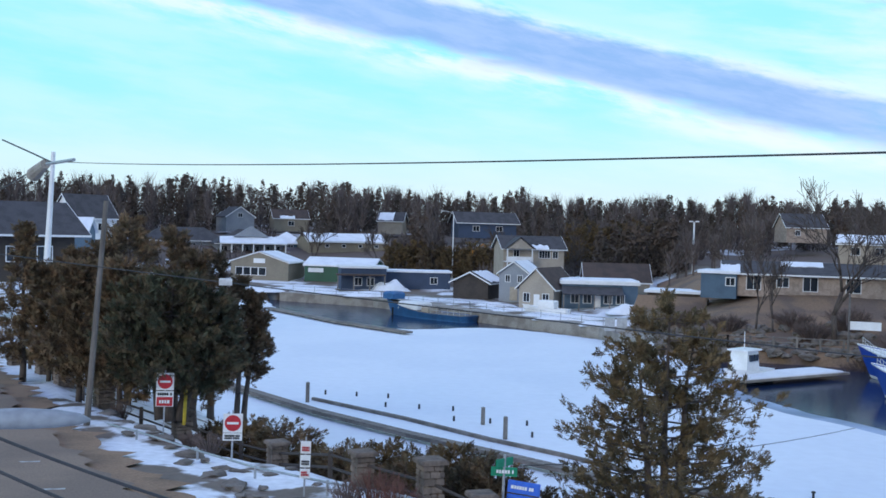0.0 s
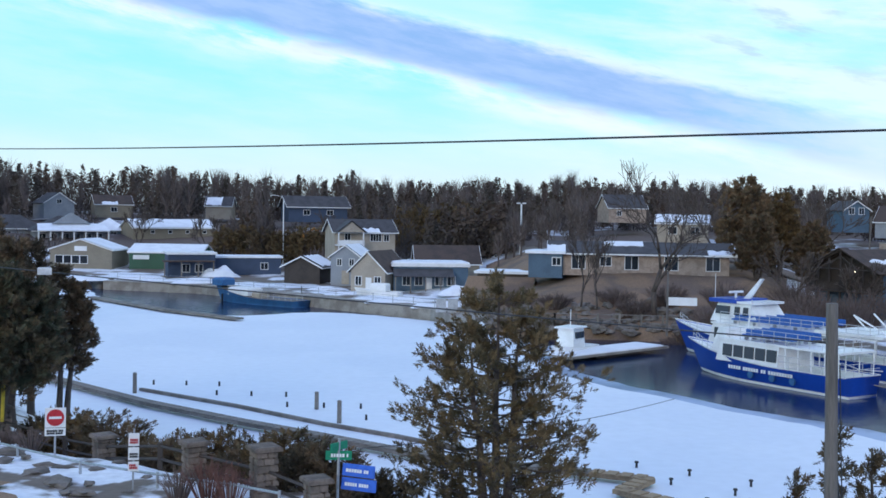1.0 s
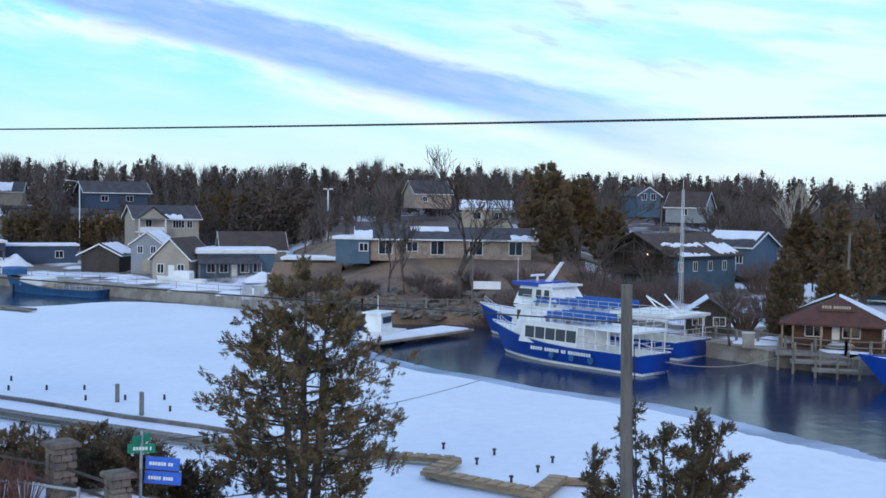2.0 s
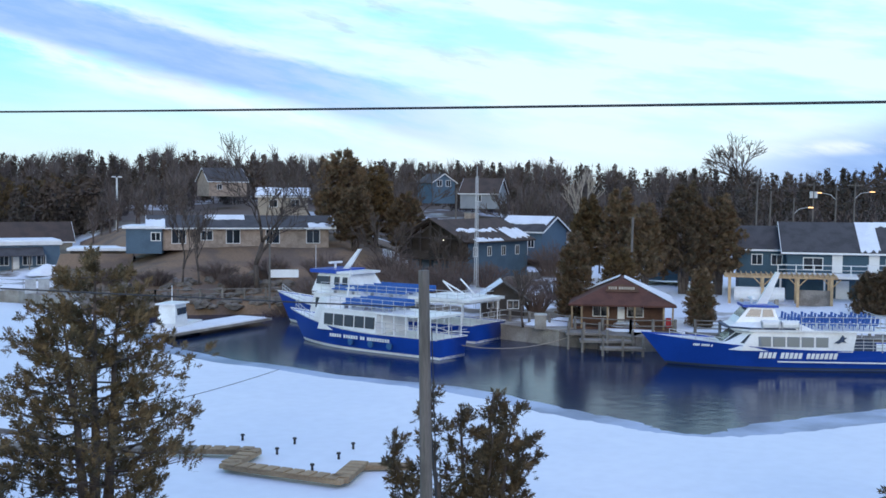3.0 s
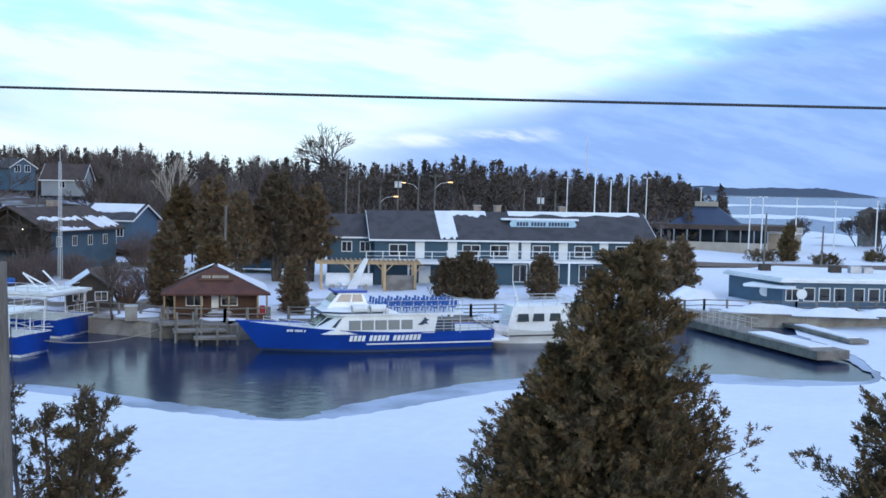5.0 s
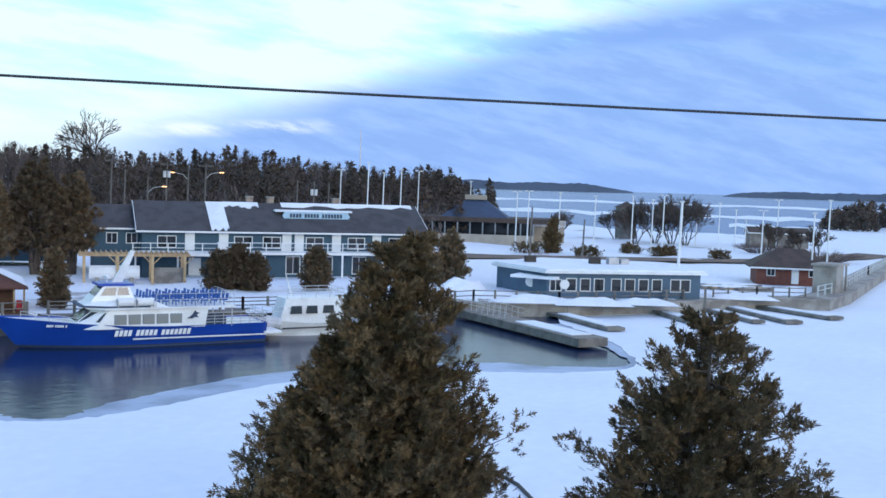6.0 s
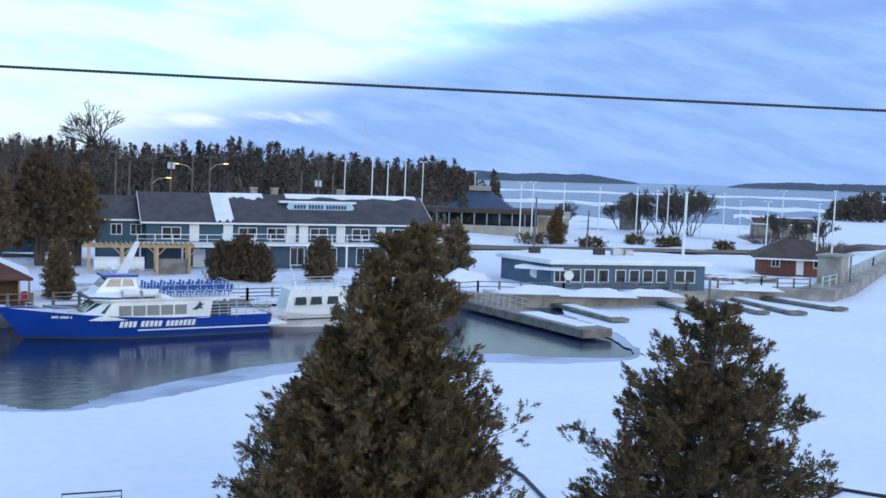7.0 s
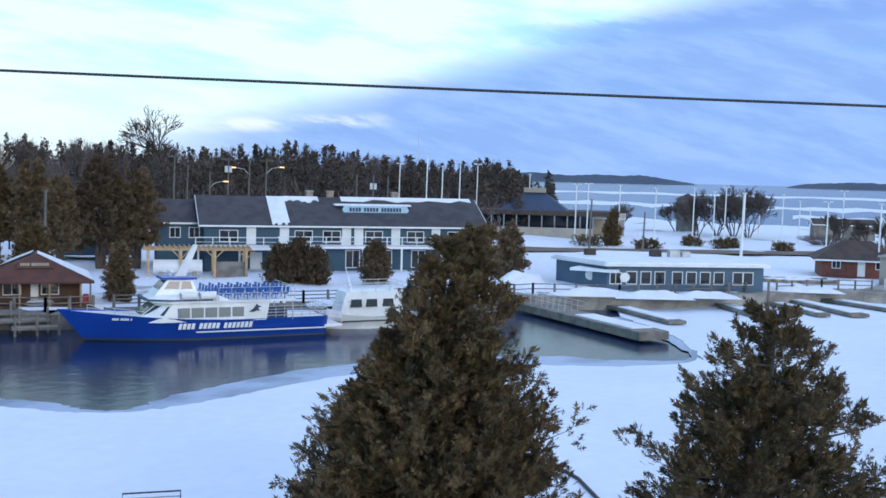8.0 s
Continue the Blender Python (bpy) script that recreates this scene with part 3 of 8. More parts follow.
quay([(-27, 186), (-10.7, 177), (3, 158.3), (7, 151.3), (19.3, 134.3), (22, 119.5)], 1.35, CONCRETE, "weathered concrete quay wall along the far shore")
quay([(43, 111.3), (52, 86.3), (54.9, 77.8)], 1.3, CONCRETE, "concrete quay wall behind the tour boats")
quay([(54.9, 77.8), (58.5, 72.2), (63, 70.7), (77, 61.3), (92, 52.3)], 1.2, GREYWOOD, "grey timber crib dock with plank facing")
quay([(92, 52.3), (99, 49), (104, 41.8), (117, 32.8), (127, 27.2), (130, 20.8)], 1.2, CONCRETE, "concrete quay wall by the restaurant")
quay([(130, 20.8), (140, 20.1), (176, 21.3), (232, 22.8)], 1.3, CONCRETE, "long concrete pier wall")


def draped(name, line, width, mat, label, category, lift=0.05, ragged=0.0, fine=8):
    """A strip of road or path laid over the ground."""
    pts = smooth_line(line, fine)
    s, rows = Shape(), []
    for i, p in enumerate(pts):
        p = Vector(p)
        d = (Vector(pts[min(i + 1, len(pts) - 1)]) - Vector(pts[max(i - 1, 0)])).normalized()
        for w in np.linspace(-0.5, 0.5, 7):
            q = p + Vector((-d.y, d.x)) * (width * w + (ragged * w if abs(w) > 0.45 else 0) * (math.sin(i * 1.9) + math.sin(i * 0.83 + 1) + 0.7 * math.sin(i * 3.7)))
            rows.append((q.x, q.y, float(height(q.x, q.y)[0][0]) + lift + 0.16))
    s.add(rows, [(7 * i + k, 7 * i + k + 7, 7 * i + k + 8, 7 * i + k + 1) for i in range(len(pts) - 1) for k in range(6)])
    return solid(name, s, mat, HERE, label, category, kind="structure", smooth=True)


draped("verge", [(14, 4), (4, 14), (-8.5, 24), (-17, 37), (-25, 52), (-36, 70), (-50, 92)], 10.2, SAND, "brown sanded verge beside the street", "verge", 0.02, 0.55, 26)
draped("road", [(14, 4), (4, 14), (-8.5, 24), (-17, 37), (-25, 52), (-36, 70), (-50, 92)], 7.4, STREET, "sanded grey street along the near bank", "road", 0.17, 0.3, 26)
draped("road", [(60, 148), (100, 130), (128, 108), (152, 80), (172, 58), (192, 40), (215, 33), (236, 29)], 8, ASPHALT, "bare asphalt road round the harbour", "road", 0.03)
for k, (u, v) in enumerate(((-12.4, 33.4), (-10.4, 29.7), (-8.2, 26.2))):
    z = float(height(u, v)[0][0])
    ln = Shape().box(-2.2, -0.06, 0, 2.2, 0.06, 0.012)
    o = solid("parking_line", ln, LINE_PAINT, pose(u - 1.5, v - 1.0, z + 0.30, 0, -1.5, 8), "worn white parking line on the street", "road marking", kind="structure")

# ---- houses ----
def window(parent, m, w, h, frame_mat=WHITE, glass=GLASS, bars=1, depth=0.06):
    """A framed window on the wall plane; m maps x along the wall, -y out of it."""
    t = 0.09
    f = Shape()
    f.box(-w / 2 - t, -depth, -t, w / 2 + t, 0.02, 0).box(-w / 2 - t, -depth, h, w / 2 + t, 0.02, h + t)
    f.box(-w / 2 - t, -depth, 0, -w / 2, 0.02, h).box(w / 2, -depth, 0, w / 2 + t, 0.02, h)
    for i in range(1, bars + 1):
        x = -w / 2 + w * i / (bars + 1)
        f.box(x - 0.03, -depth * 0.8, 0, x + 0.03, 0.02, h)
    win = part("window", Shape().box(-w / 2, -depth * 0.35, 0, w / 2, 0.02, h), glass, parent)
    win.matrix_basis = m
    part("frame", f, frame_mat, win)
    return win


def wall_pose(face, w, d, u, z):
    """face: f front, b back, l left, r right, of a house w by d."""
    if face == "f":
        return pose(u, -d / 2, z)
    if face == "r":
        return pose(w / 2, u, z, 0, 0, 90)
    if face == "l":
        return pose(-w / 2, u, z, 0, 0, -90)
    return pose(u, d / 2, z, 0, 0, 180)


BUILT = []


def house(name, m, label, w, d, h, rise, wall, roof, ridge="x", hip=0.0, over=0.4, windows=(), doors=(), snow=(), frame_mat=WHITE, category="house", base=0.0, trim=WHITE, flat=False):
    """A house w by d with walls h high and a gable, hipped or flat roof. windows: face, along, up, width, height."""
    hs = thing(name, m, label, category)
    BUILT.append((math.degrees(math.atan2(m.translation.x, m.translation.y)), math.hypot(m.translation.x, m.translation.y), w))
    if base:
        part("foundation", Shape().slab(-w / 2 - 0.05, -d / 2 - 0.05, -1.5, w / 2 + 0.05, d / 2 + 0.05, base, 0.03), CONCRETE, hs)
    if flat:
        part("wall", Shape().box(-w / 2, -d / 2, base - 0.6, w / 2, d / 2, h), wall, hs)
        part("roof", Shape().slab(-w / 2 - over, -d / 2 - over, h, w / 2 + over, d / 2 + over, h + rise, 0.05), roof, hs)
    else:
        W, D = (w, d) if ridge == "x" else (d, w)
        T = (lambda x, y, z: (x, y, z)) if ridge == "x" else (lambda x, y, z: (-y, x, z))
        body = Shape()
        top = rise * (1 - 0.0)
        ins = hip
        k = [T(x, y, base - 0.6) for x, y in ((-W / 2, -D / 2), (W / 2, -D / 2), (W / 2, D / 2), (-W / 2, D / 2))]
        k += [T(x, y, h) for x, y in ((-W / 2, -D / 2), (W / 2, -D / 2), (W / 2, D / 2), (-W / 2, D / 2))]
        if hip:
            body.add(k, [(0, 1, 5, 4), (1, 2, 6, 5), (2, 3, 7, 6), (3, 0, 4, 7)])
        else:
            k += [T(-W / 2, 0, h + top), T(W / 2, 0, h + top)]
            body.add(k, [(0, 1, 5, 4), (1, 2, 6, 9, 5), (2, 3, 7, 6), (3, 0, 4, 8, 7)])
        part("wall", body, wall, hs)
        sl = rise / (D / 2)
        z0, th = h - over * sl + 0.05, 0.16
        a, b = -W / 2 - over, W / 2 + over
        rf = Shape()
        if hip:
            r0, r1 = -W / 2 + ins, W / 2 - ins
            p = [T(a, -D / 2 - over, z0), T(b, -D / 2 - over, z0), T(b, D / 2 + over, z0), T(a, D / 2 + over, z0), T(r0, 0, h + rise + 0.05), T(r1, 0, h + rise + 0.05)]
            q = [(x, y, z - th) for x, y, z in p[:4]]
            rf.add(p + q, [(0, 1, 5, 4), (1, 2, 5), (2, 3, 4, 5), (3, 0, 4), (0, 6, 7, 1), (1, 7, 8, 2), (2, 8, 9, 3), (3, 9, 6, 0), (9, 8, 7, 6)])
        else:
            rf.sheet(T(a, -D / 2 - over, z0), T(b, -D / 2 - over, z0), T(b, 0, h + rise + 0.05), T(a, 0, h + rise + 0.05), th)
            rf.sheet(T(b, D / 2 + over, z0), T(a, D / 2 + over, z0), T(a, 0, h + rise + 0.05), T(b, 0, h + rise + 0.05), th)
        part("roof", rf, roof, hs)
        fas = Shape()
        fas.add([T(x, y, z) for x in (a, b) for y in (-D / 2 - over - 0.04, -D / 2 - over + 0.02) for z in (z0 - th - 0.06, z0 - 0.02)],
                   [(0, 1, 3, 2), (4, 6, 7, 5), (0, 4, 5, 1), (2, 3, 7, 6), (1, 5, 7, 3), (0, 2, 6, 4)])
        if not hip:
            for x in (a - 0.03, b - 0.03):
                for sgn in (-1, 1):
                    fas.add([T(x + dx, y, z) for dx in (0, 0.06) for y, z in ((sgn * (D / 2 + over), z0 - th - 0.05), (sgn * (D / 2 + over), z0 + 0.01), (0, h + rise + 0.06), (0, h + rise - th))],
                            [(0, 1, 2, 3), (7, 6, 5, 4), (1, 0, 4, 5), (2, 1, 5, 6), (3, 2, 6, 7), (0, 3, 7, 4)])
        part("fascia", fas, trim, hs)
        # snow that lies on the slopes: side, from, to along the ridge, from, to up the slope (0 eave, 1 ridge)
        for n, (side, u0, u1, v0, v1) in enumerate(snow):
            sg = -1 if side == "-" else 1
            r = random.Random(n * 7 + int(w * 10))
            cnt = 12
            lo, up = [], []
            for i in range(cnt + 1):
                t = i / cnt
                x = a + (b - a) * (u0 + (u1 - u0) * t)
                for lst, v in ((lo, v0), (up, v1)):
                    vv = min(1, max(0, v + (r.uniform(-0.06, 0.06) if 0.02 < v < 0.98 else 0)))
                    yy = sg * (D / 2 + over) * (1 - vv)
                    if hip:
                        lim = 1 - vv
                        x_ = max(a + ins * vv + over * vv, min(b - ins * vv - over * vv, x))
                    else:
                        x_ = x
                    lst.append(T(x_, yy, z0 + (h + rise + 0.05 - z0) * vv + 0.10))
            pts = lo + up
            sn = Shape().add(pts, [(i, i + 1, cnt + 2 + i, cnt + 1 + i) if sg < 0 else (i + 1, i, cnt + 1 + i, cnt + 2 + i) for i in range(cnt)])
            k0 = len(sn.v)
            sn.add([(x, y, z - 0.12) for x, y, z in pts], [(i, cnt + 1 + i, cnt + 2 + i, i + 1) for i in range(cnt)])
            sn.f += [(i, i + k0, i + 1 + k0, i + 1) for i in range(cnt)] + [(cnt + 2 + i, cnt + 2 + i + k0, cnt + 1 + i + k0, cnt + 1 + i) for i in range(cnt)]
            part("snow_patch", sn, SNOW, hs, "patch of old snow on the roof", smooth=False)
    for wdw in windows:
        face, u, z, ww, hh = wdw[:5]
        window(hs, wall_pose(face, w, d, u, z), ww, hh, frame_mat, bars=wdw[5] if len(wdw) > 5 else 1)
    for face, u, ww, hh, mat in doors:
        dr = part("door", Shape().slab(-ww / 2, -0.07, base, ww / 2, 0.02, base + hh, 0.01), mat, hs)
        dr.matrix_basis = wall_pose(face, w, d, u, 0)
        part("handle", Shape().tube((ww * 0.36, -0.13, base + 1.0), (ww * 0.36, -0.05, base + 1.0), 0.03), METAL, dr)
    return hs


def chimney(parent, x, y, z, w=0.8, h=1.3, mat=BRICK):
    c = part("chimney", Shape().slab(x - w / 2, y - w / 2, z - 0.8, x + w / 2, y + w / 2, z + h, 0.03), mat, parent)
    part("cap", Shape().slab(x - w / 2 - 0.08, y - w / 2 - 0.08, z + h, x + w / 2 + 0.08, y + w / 2 + 0.08, z + h + 0.14, 0.02), CONCRETE, c)


def sign_bars(parent, m, w, h, mat, rows=1, seed=1, name="lettering"):
    """Plain bars in place of lettering."""
    r, s = random.Random(seed), Shape()
    for k in range(rows):
        x, z0 = -w / 2, h * (1 - (k + 1) / rows) + h / rows * 0.15
        q, left = h / rows, r.randint(4, 7)
        while x < w / 2 - 0.2 * q:
            L = min(r.uniform(0.38, 0.58) * q, w / 2 - x)
            s.box(x, -0.03, z0, x + L, 0, z0 + q * 0.7)
            left -= 1
            x += L + (0.14 if left else 0.5) * q
            left = left or r.randint(4, 7)
    o = tagged(part(name, s, mat, parent), kind="stuff")
    o.matrix_basis = m
    return o


def word_bars(parent, m, words, w, h, mat, slant=0.0, name="lettering"):
    """Plain bars in place of words, one bar for each letter, words of the given lengths."""
    s = Shape()
    step = w / (sum(words) + 0.8 * (len(words) - 1))
    x = -w / 2
    for n in words:
        for k in range(n):
            s.prism([(x, 0), (x + step * 0.74, 0), (x + step * 0.74 + slant * h, h), (x + slant * h, h)], -0.03, 0)
            x += step
        x += 0.8 * step
    o = tagged(part(name, s, mat, parent), kind="stuff")
    o.matrix_basis = m
    return o


# cruise office: long two-storey building with a gallery
office = house("cruise_office", pose(111.5, 83.5, 1.3, 0, 0, -41.5), "teal two-storey waterfront building with gallery and white trim", 34, 11, 5.6, 2.9, TEAL_SIDING, SHINGLE, over=0.7, category="building",
               windows=[("f", u, z, 2.0, 1.25) for z in (3.35,) for u in (-14.2, -5.4, -2.0, 3.2, 8.4, 13.6)] + [("f", u, 0.3, 1.6, 2.0) for u in (-7.2, -3.6, 0.6, 4.6, 8.8, 12.8)],
               doors=[("f", u, 1.4, 2.1, WHITE) for u in (-11.0,)], snow=[("-", 0.24, 0.30, 0.05, 0.98), ("-", 0.30, 0.42, 0.84, 0.99), ("-", 0.50, 0.98, 0.90, 1.0)])
for u in (-11.6, -7.7, -0.2, 1.3, 5.9, 11.0, 16.0):
    part("white_panel", Shape().slab(u - 0.55, -5.58, 3.0, u + 0.55, -5.5, 5.3, 0.01), WHITE, office)
part("gallery_floor", Shape().slab(-17.4, -7.6, 2.65, 17.2, -5.5, 2.95, 0.03), WHITE, office)
part("gallery_corner_floor", Shape().slab(-18.4, -9.8, 2.60, -8.8, -7.62, 2.93, 0.03), WHITE, office)
for i, u in enumerate(np.arange(-8.6, 17.3, 1.85)):
    part("rail_post", Shape().box(u - 0.05, -7.55, 2.95, u + 0.05, -7.45, 4.0), WHITE, office)
for u in np.arange(-18.3, -8.7, 1.9):
    part("rail_post", Shape().box(u - 0.05, -9.75, 2.93, u + 0.05, -9.65, 4.0), WHITE, office)
part("handrail", Shape().box(-8.7, -7.56, 4.0, 17.2, -7.44, 4.08).box(-18.4, -9.76, 4.0, -8.7, -9.64, 4.08).box(-8.76, -9.76, 4.0, -8.64, -7.44, 4.08), WHITE, office)
for z in (3.08, 3.5):
    part("lower_rail", Shape().box(-8.7, -7.52, z, 17.2, -7.48, z + 0.05), WHITE, office)
    part("lower_rail", Shape().box(-18.4, -9.72, z, -8.7, -9.68, z + 0.05), WHITE, office)
for u in (-18, -13.4, -9.0, -3.6, 1.4, 6.2, 11.2, 16.8):
    part("gallery_post", Shape().slab(u - 0.1, -7.5 if u > -8.9 else -9.7, -0.2, u + 0.1, -7.3 if u > -8.9 else -9.5, 2.65, 0.02), WHITE, office)
for x in (-3.6, -1.0, 7.4):
    chimney(office, x, 1.2, 7.9)
sign = part("roof_sign", Shape().prism([(-4.3, 0), (4.3, 0), (4.6, 0.35), (4.3, 0.9), (-4.3, 0.9), (-4.6, 0.45)], -0.08, 0.08), SIGN_BLUE, office, "pale blue signboard standing on the roof")
sign.matrix_basis = pose(3.9, -3.2, 6.75) @ Matrix.Diagonal((0.92, 1, 0.95, 1))
word_bars(sign, pose(0, -0.09, 0.2), (4, 5, 7), 7.2, 0.5, NAVY_SIDING)
part("sign_snow", Shape().slab(-5.5, 0.3, 0.9, 5.0, 1.4, 1.15, 0.08), SNOW, sign)
wing = house("office_wing", pose(98.6, 96.3, 1.35, 0, 0, -41.5), "small teal wing with white windows", 8, 8, 5.6, 2.3, TEAL_SIDING, SHINGLE, base=0.2, over=0.5, category="building", windows=[("f", -2, 3.6, 1.1, 1.1), ("f", 0.2, 3.6, 1.1, 1.1)], doors=[])
annex = house("storage_annex", pose(93.2, 106, 3.0, 0, 0, -41.5), "low teal annex with a dark roof", 9, 6, 2.8, 1.3, TEAL_SIDING, SHINGLE, over=0.4, category="building", windows=[("f", -2.6, 1.3, 0.9, 0.8), ("f", -1.0, 1.3, 0.9, 0.8)], doors=[("f", 2.6, 1.1, 2.0, WHITE)], snow=[("-", 0.02, 0.2, 0.0, 0.25)])

# floating-style restaurant with a flat snowy roof
rest = thing("restaurant", pose(114.6, 39.9, 1.1, 0, 0, -49.5) @ Matrix.Diagonal((0.97, 0.97, 0.92, 1)), "low blue restaurant with white windows and snowy flat roof", "restaurant")
RW = 18.0
part("wall", Shape().plate([(-9, -1), (9, -1), (9, 12), (-4, 17), (-12, 9)], -0.3, 3.0), BLUE_SIDING, rest)
part("roof", Shape().plate([(-9.4, -1.6), (9.6, -1.6), (9.6, 12.5), (-4, 17.6), (-12.7, 9)], 3.0, 3.3), WHITE, rest)
part("roof_snow", Shape().plate([(-9.2, -1.4), (9.4, -1.4), (9.4, 12.3), (-4, 17.3), (-12.4, 9)], 3.3, 3.5), SNOW, rest)
for u in (-5.6, -4.0, -2.4, -0.4, 1.2, 2.8, 4.4, 6.6, 7.8):
    window(rest, pose(u - 0.6, -1, 1.0), 1.05, 1.35, bars=0)
window(rest, pose(-8.0, -1, 1.0), 1.2, 1.2, bars=1)
part("porthole", Shape().tube((-7.0, -1.12, 1.7), (-7.0, -0.95, 1.7), 0.55, 0.55, 20), WHITE, rest, "round white emblem board")
part("porthole", Shape().tube((-10.0, 1.8, 1.7), (-9.85, 2.1, 1.7), 0.6, 0.6, 20), WHITE, rest, "round white emblem board")
part("entry_roof", Shape().plate([(-12.6, 1), (-8.6, -2.2), (-7.6, -1), (-10.6, 4)], 2.3, 2.6), SNOW, rest, "snow on the entry canopy")
for x, y in ((-8, 9), (-0.5, 7.6)):
    v = part("roof_vent", Shape().slab(x - 0.6, y - 0.5, 3.4, x + 0.6, y + 0.5, 4.3, 0.1), DARK_WOOD, rest)
part("roof_unit", Shape().slab(1.0, 6.8, 3.4, 2.2, 7.8, 4.4, 0.1).slab(2.6, 7.0, 3.4, 3.6, 7.8, 4.2, 0.1), METAL, rest)

# red ticket hut under a hipped roof, at the pier
rh = house("pier_hut", facing(79.0, 152, 1.5, 8), "small red brick hut with a hipped roof", 9.2, 7, 2.5, 1.8, RED_WALL, BROWN_ROOF, hip=2.8, over=0.9, category="hut", windows=[("f", 2.6, 1.0, 1.3, 1.2), ("f", -2.8, 1.0, 0.9, 0.9)], doors=[("f", 0.2, 0.9, 2.0, WHITE)])
# terminal with a long canopy and a dark blue roof lantern
term = thing("ferry_terminal", facing(63.0, 212, 2.4, -4), "long low terminal with canopy and dark blue peaked roof", "terminal")
part("hall", Shape().box(-12, 1, -0.5, 12, 9, 3.4), GLASS, term, "glazed hall front")
part("canopy", Shape().slab(-15.5, -1.5, 3.4, 15.5, 10.5, 4.3, 0.1), BROWN_ROOF, term)
part("planter_wall", Shape().slab(-14, -4, -0.6, 12, -3, 1.2, 0.05), BEIGE, term)
for x in np.arange(-14.5, 15, 2.4):
    part("column", Shape().slab(x - 0.12, -1.2, -0.3, x + 0.12, -0.96, 3.4, 0.02), GREY_SIDING, term)
part("peaked_roof", Shape().add([(-6, 0, 4.3), (7, 0, 4.3), (7, 9, 4.3), (-6, 9, 4.3), (-1.2, 4.5, 7.8), (2.2, 4.5, 7.8)], [(0, 1, 5, 4), (1, 2, 5), (2, 3, 4, 5), (3, 0, 4)]), NAVY_SIDING, term)
part("roof_lantern", Shape().slab(-1.6, 3.6, 7.6, 2.6, 5.4, 8.5, 0.05), BEIGE, term, "pale yellow lantern box")

# waterside hut with a red-brown roof and porch
hut = thing("waterside_cafe", pose(62.4, 78.9, 1.45, 0, 0, -38) @ Matrix.Diagonal((0.77, 0.86, 0.82, 1)), "brown timber cafe hut with red roof and porch", "cafe")
part("wall", Shape().box(-4.6, -2.2, -0.2, 4.6, 5, 2.5), BROWN_WOOD, hut)
roof = Shape()
P = [(-6, -4.6, 2.35), (6, -4.6, 2.35), (6, 5.6, 2.35), (-6, 5.6, 2.35), (0, -0.6, 4.9), (0, 3.4, 4.9)]
roof.add(P + [(x, y, z - 0.18) for x, y, z in P[:4]], [(0, 1, 4), (1, 2, 5, 4), (2, 3, 5), (3, 0, 4, 5), (0, 6, 7, 1), (1, 7, 8, 2), (2, 8, 9, 3), (3, 9, 6, 0), (9, 8, 7, 6)])
part("roof", roof, RED_ROOF, hut)
part("roof_snow", Shape().sheet((5.9, -4.2, 2.52), (5.9, 5.4, 2.52), (0.25, 3.35, 4.95), (0.2, -0.5, 4.98), 0.05), SNOW, hut, "snow on one roof slope")
part("roof_snow", Shape().sheet((-3.6, 4.6, 3.6), (-4.6, 3.0, 3.1), (-0.4, 0.6, 5.0), (-0.2, 3.3, 5.0), 0.05), SNOW, hut)
for x in (-5.6, -4.5, -1.6, 1.4, 4.6, 5.6):
    part("porch_post", Shape().slab(x - 0.1, -4.4, -0.2, x + 0.1, -4.2, 2.3, 0.02), TANWOOD, hut)
part("porch_rail", Shape().box(-5.6, -4.36, 0.75, 3.6, -4.28, 0.85).box(-5.6, -4.36, 0.2, 3.6, -4.28, 0.28).box(-5.6, -4.38, -0.3, 5.8, -2.2, -0.05), BROWN_WOOD, hut)
for u in (-2.4, 1.5):
    window(hut, pose(u, -2.2, 0.9), 1.7, 1.15, bars=1)
part("door", Shape().slab(-0.5, -2.27, 0, 0.3, -2.2, 2.0, 0.01), WHITE, hut)
part("door", Shape().slab(4.6, 0.5, 0, 4.68, 1.4, 2.0, 0.01), WHITE, hut)
sg = part("name_board", Shape().prism([(-1.9, 0), (1.9, 0), (1.7, 0.75), (0.9, 0.6), (0, 0.85), (-0.9, 0.6), (-1.7, 0.75)], -0.05, 0.05), BROWN_WOOD, hut)
sg.matrix_basis = pose(0.0, -2.9, 3.6, -20)
sign_bars(sg, pose(0, -0.06, 0.18), 3.1, 0.42, BEIGE, 1, 6)
part("bench", Shape().slab(4.9, -3.4, -0.1, 5.5, -2.6, 0.9, 0.05), RED_SIGN, hut, "red box by the door")
# gazebo-like hut behind the stern
gz_hut = house("dock_hut", facing(32.2, 106, 1.5, 3) @ Matrix.Diagonal((0.72, 0.72, 0.72, 1)), "dark timber dock hut with a snowy roof", 5.5, 5.5, 2.4, 1.9, DARK_WOOD, BROWN_ROOF, ridge="y", over=0.8, category="hut", trim=DARK_WOOD, windows=[("f", -1.3, 0.9, 1.4, 1.0), ("f", 1.3, 0.9, 1.4, 1.0)], snow=[("+", 0.05, 0.95, 0.1, 0.98)])
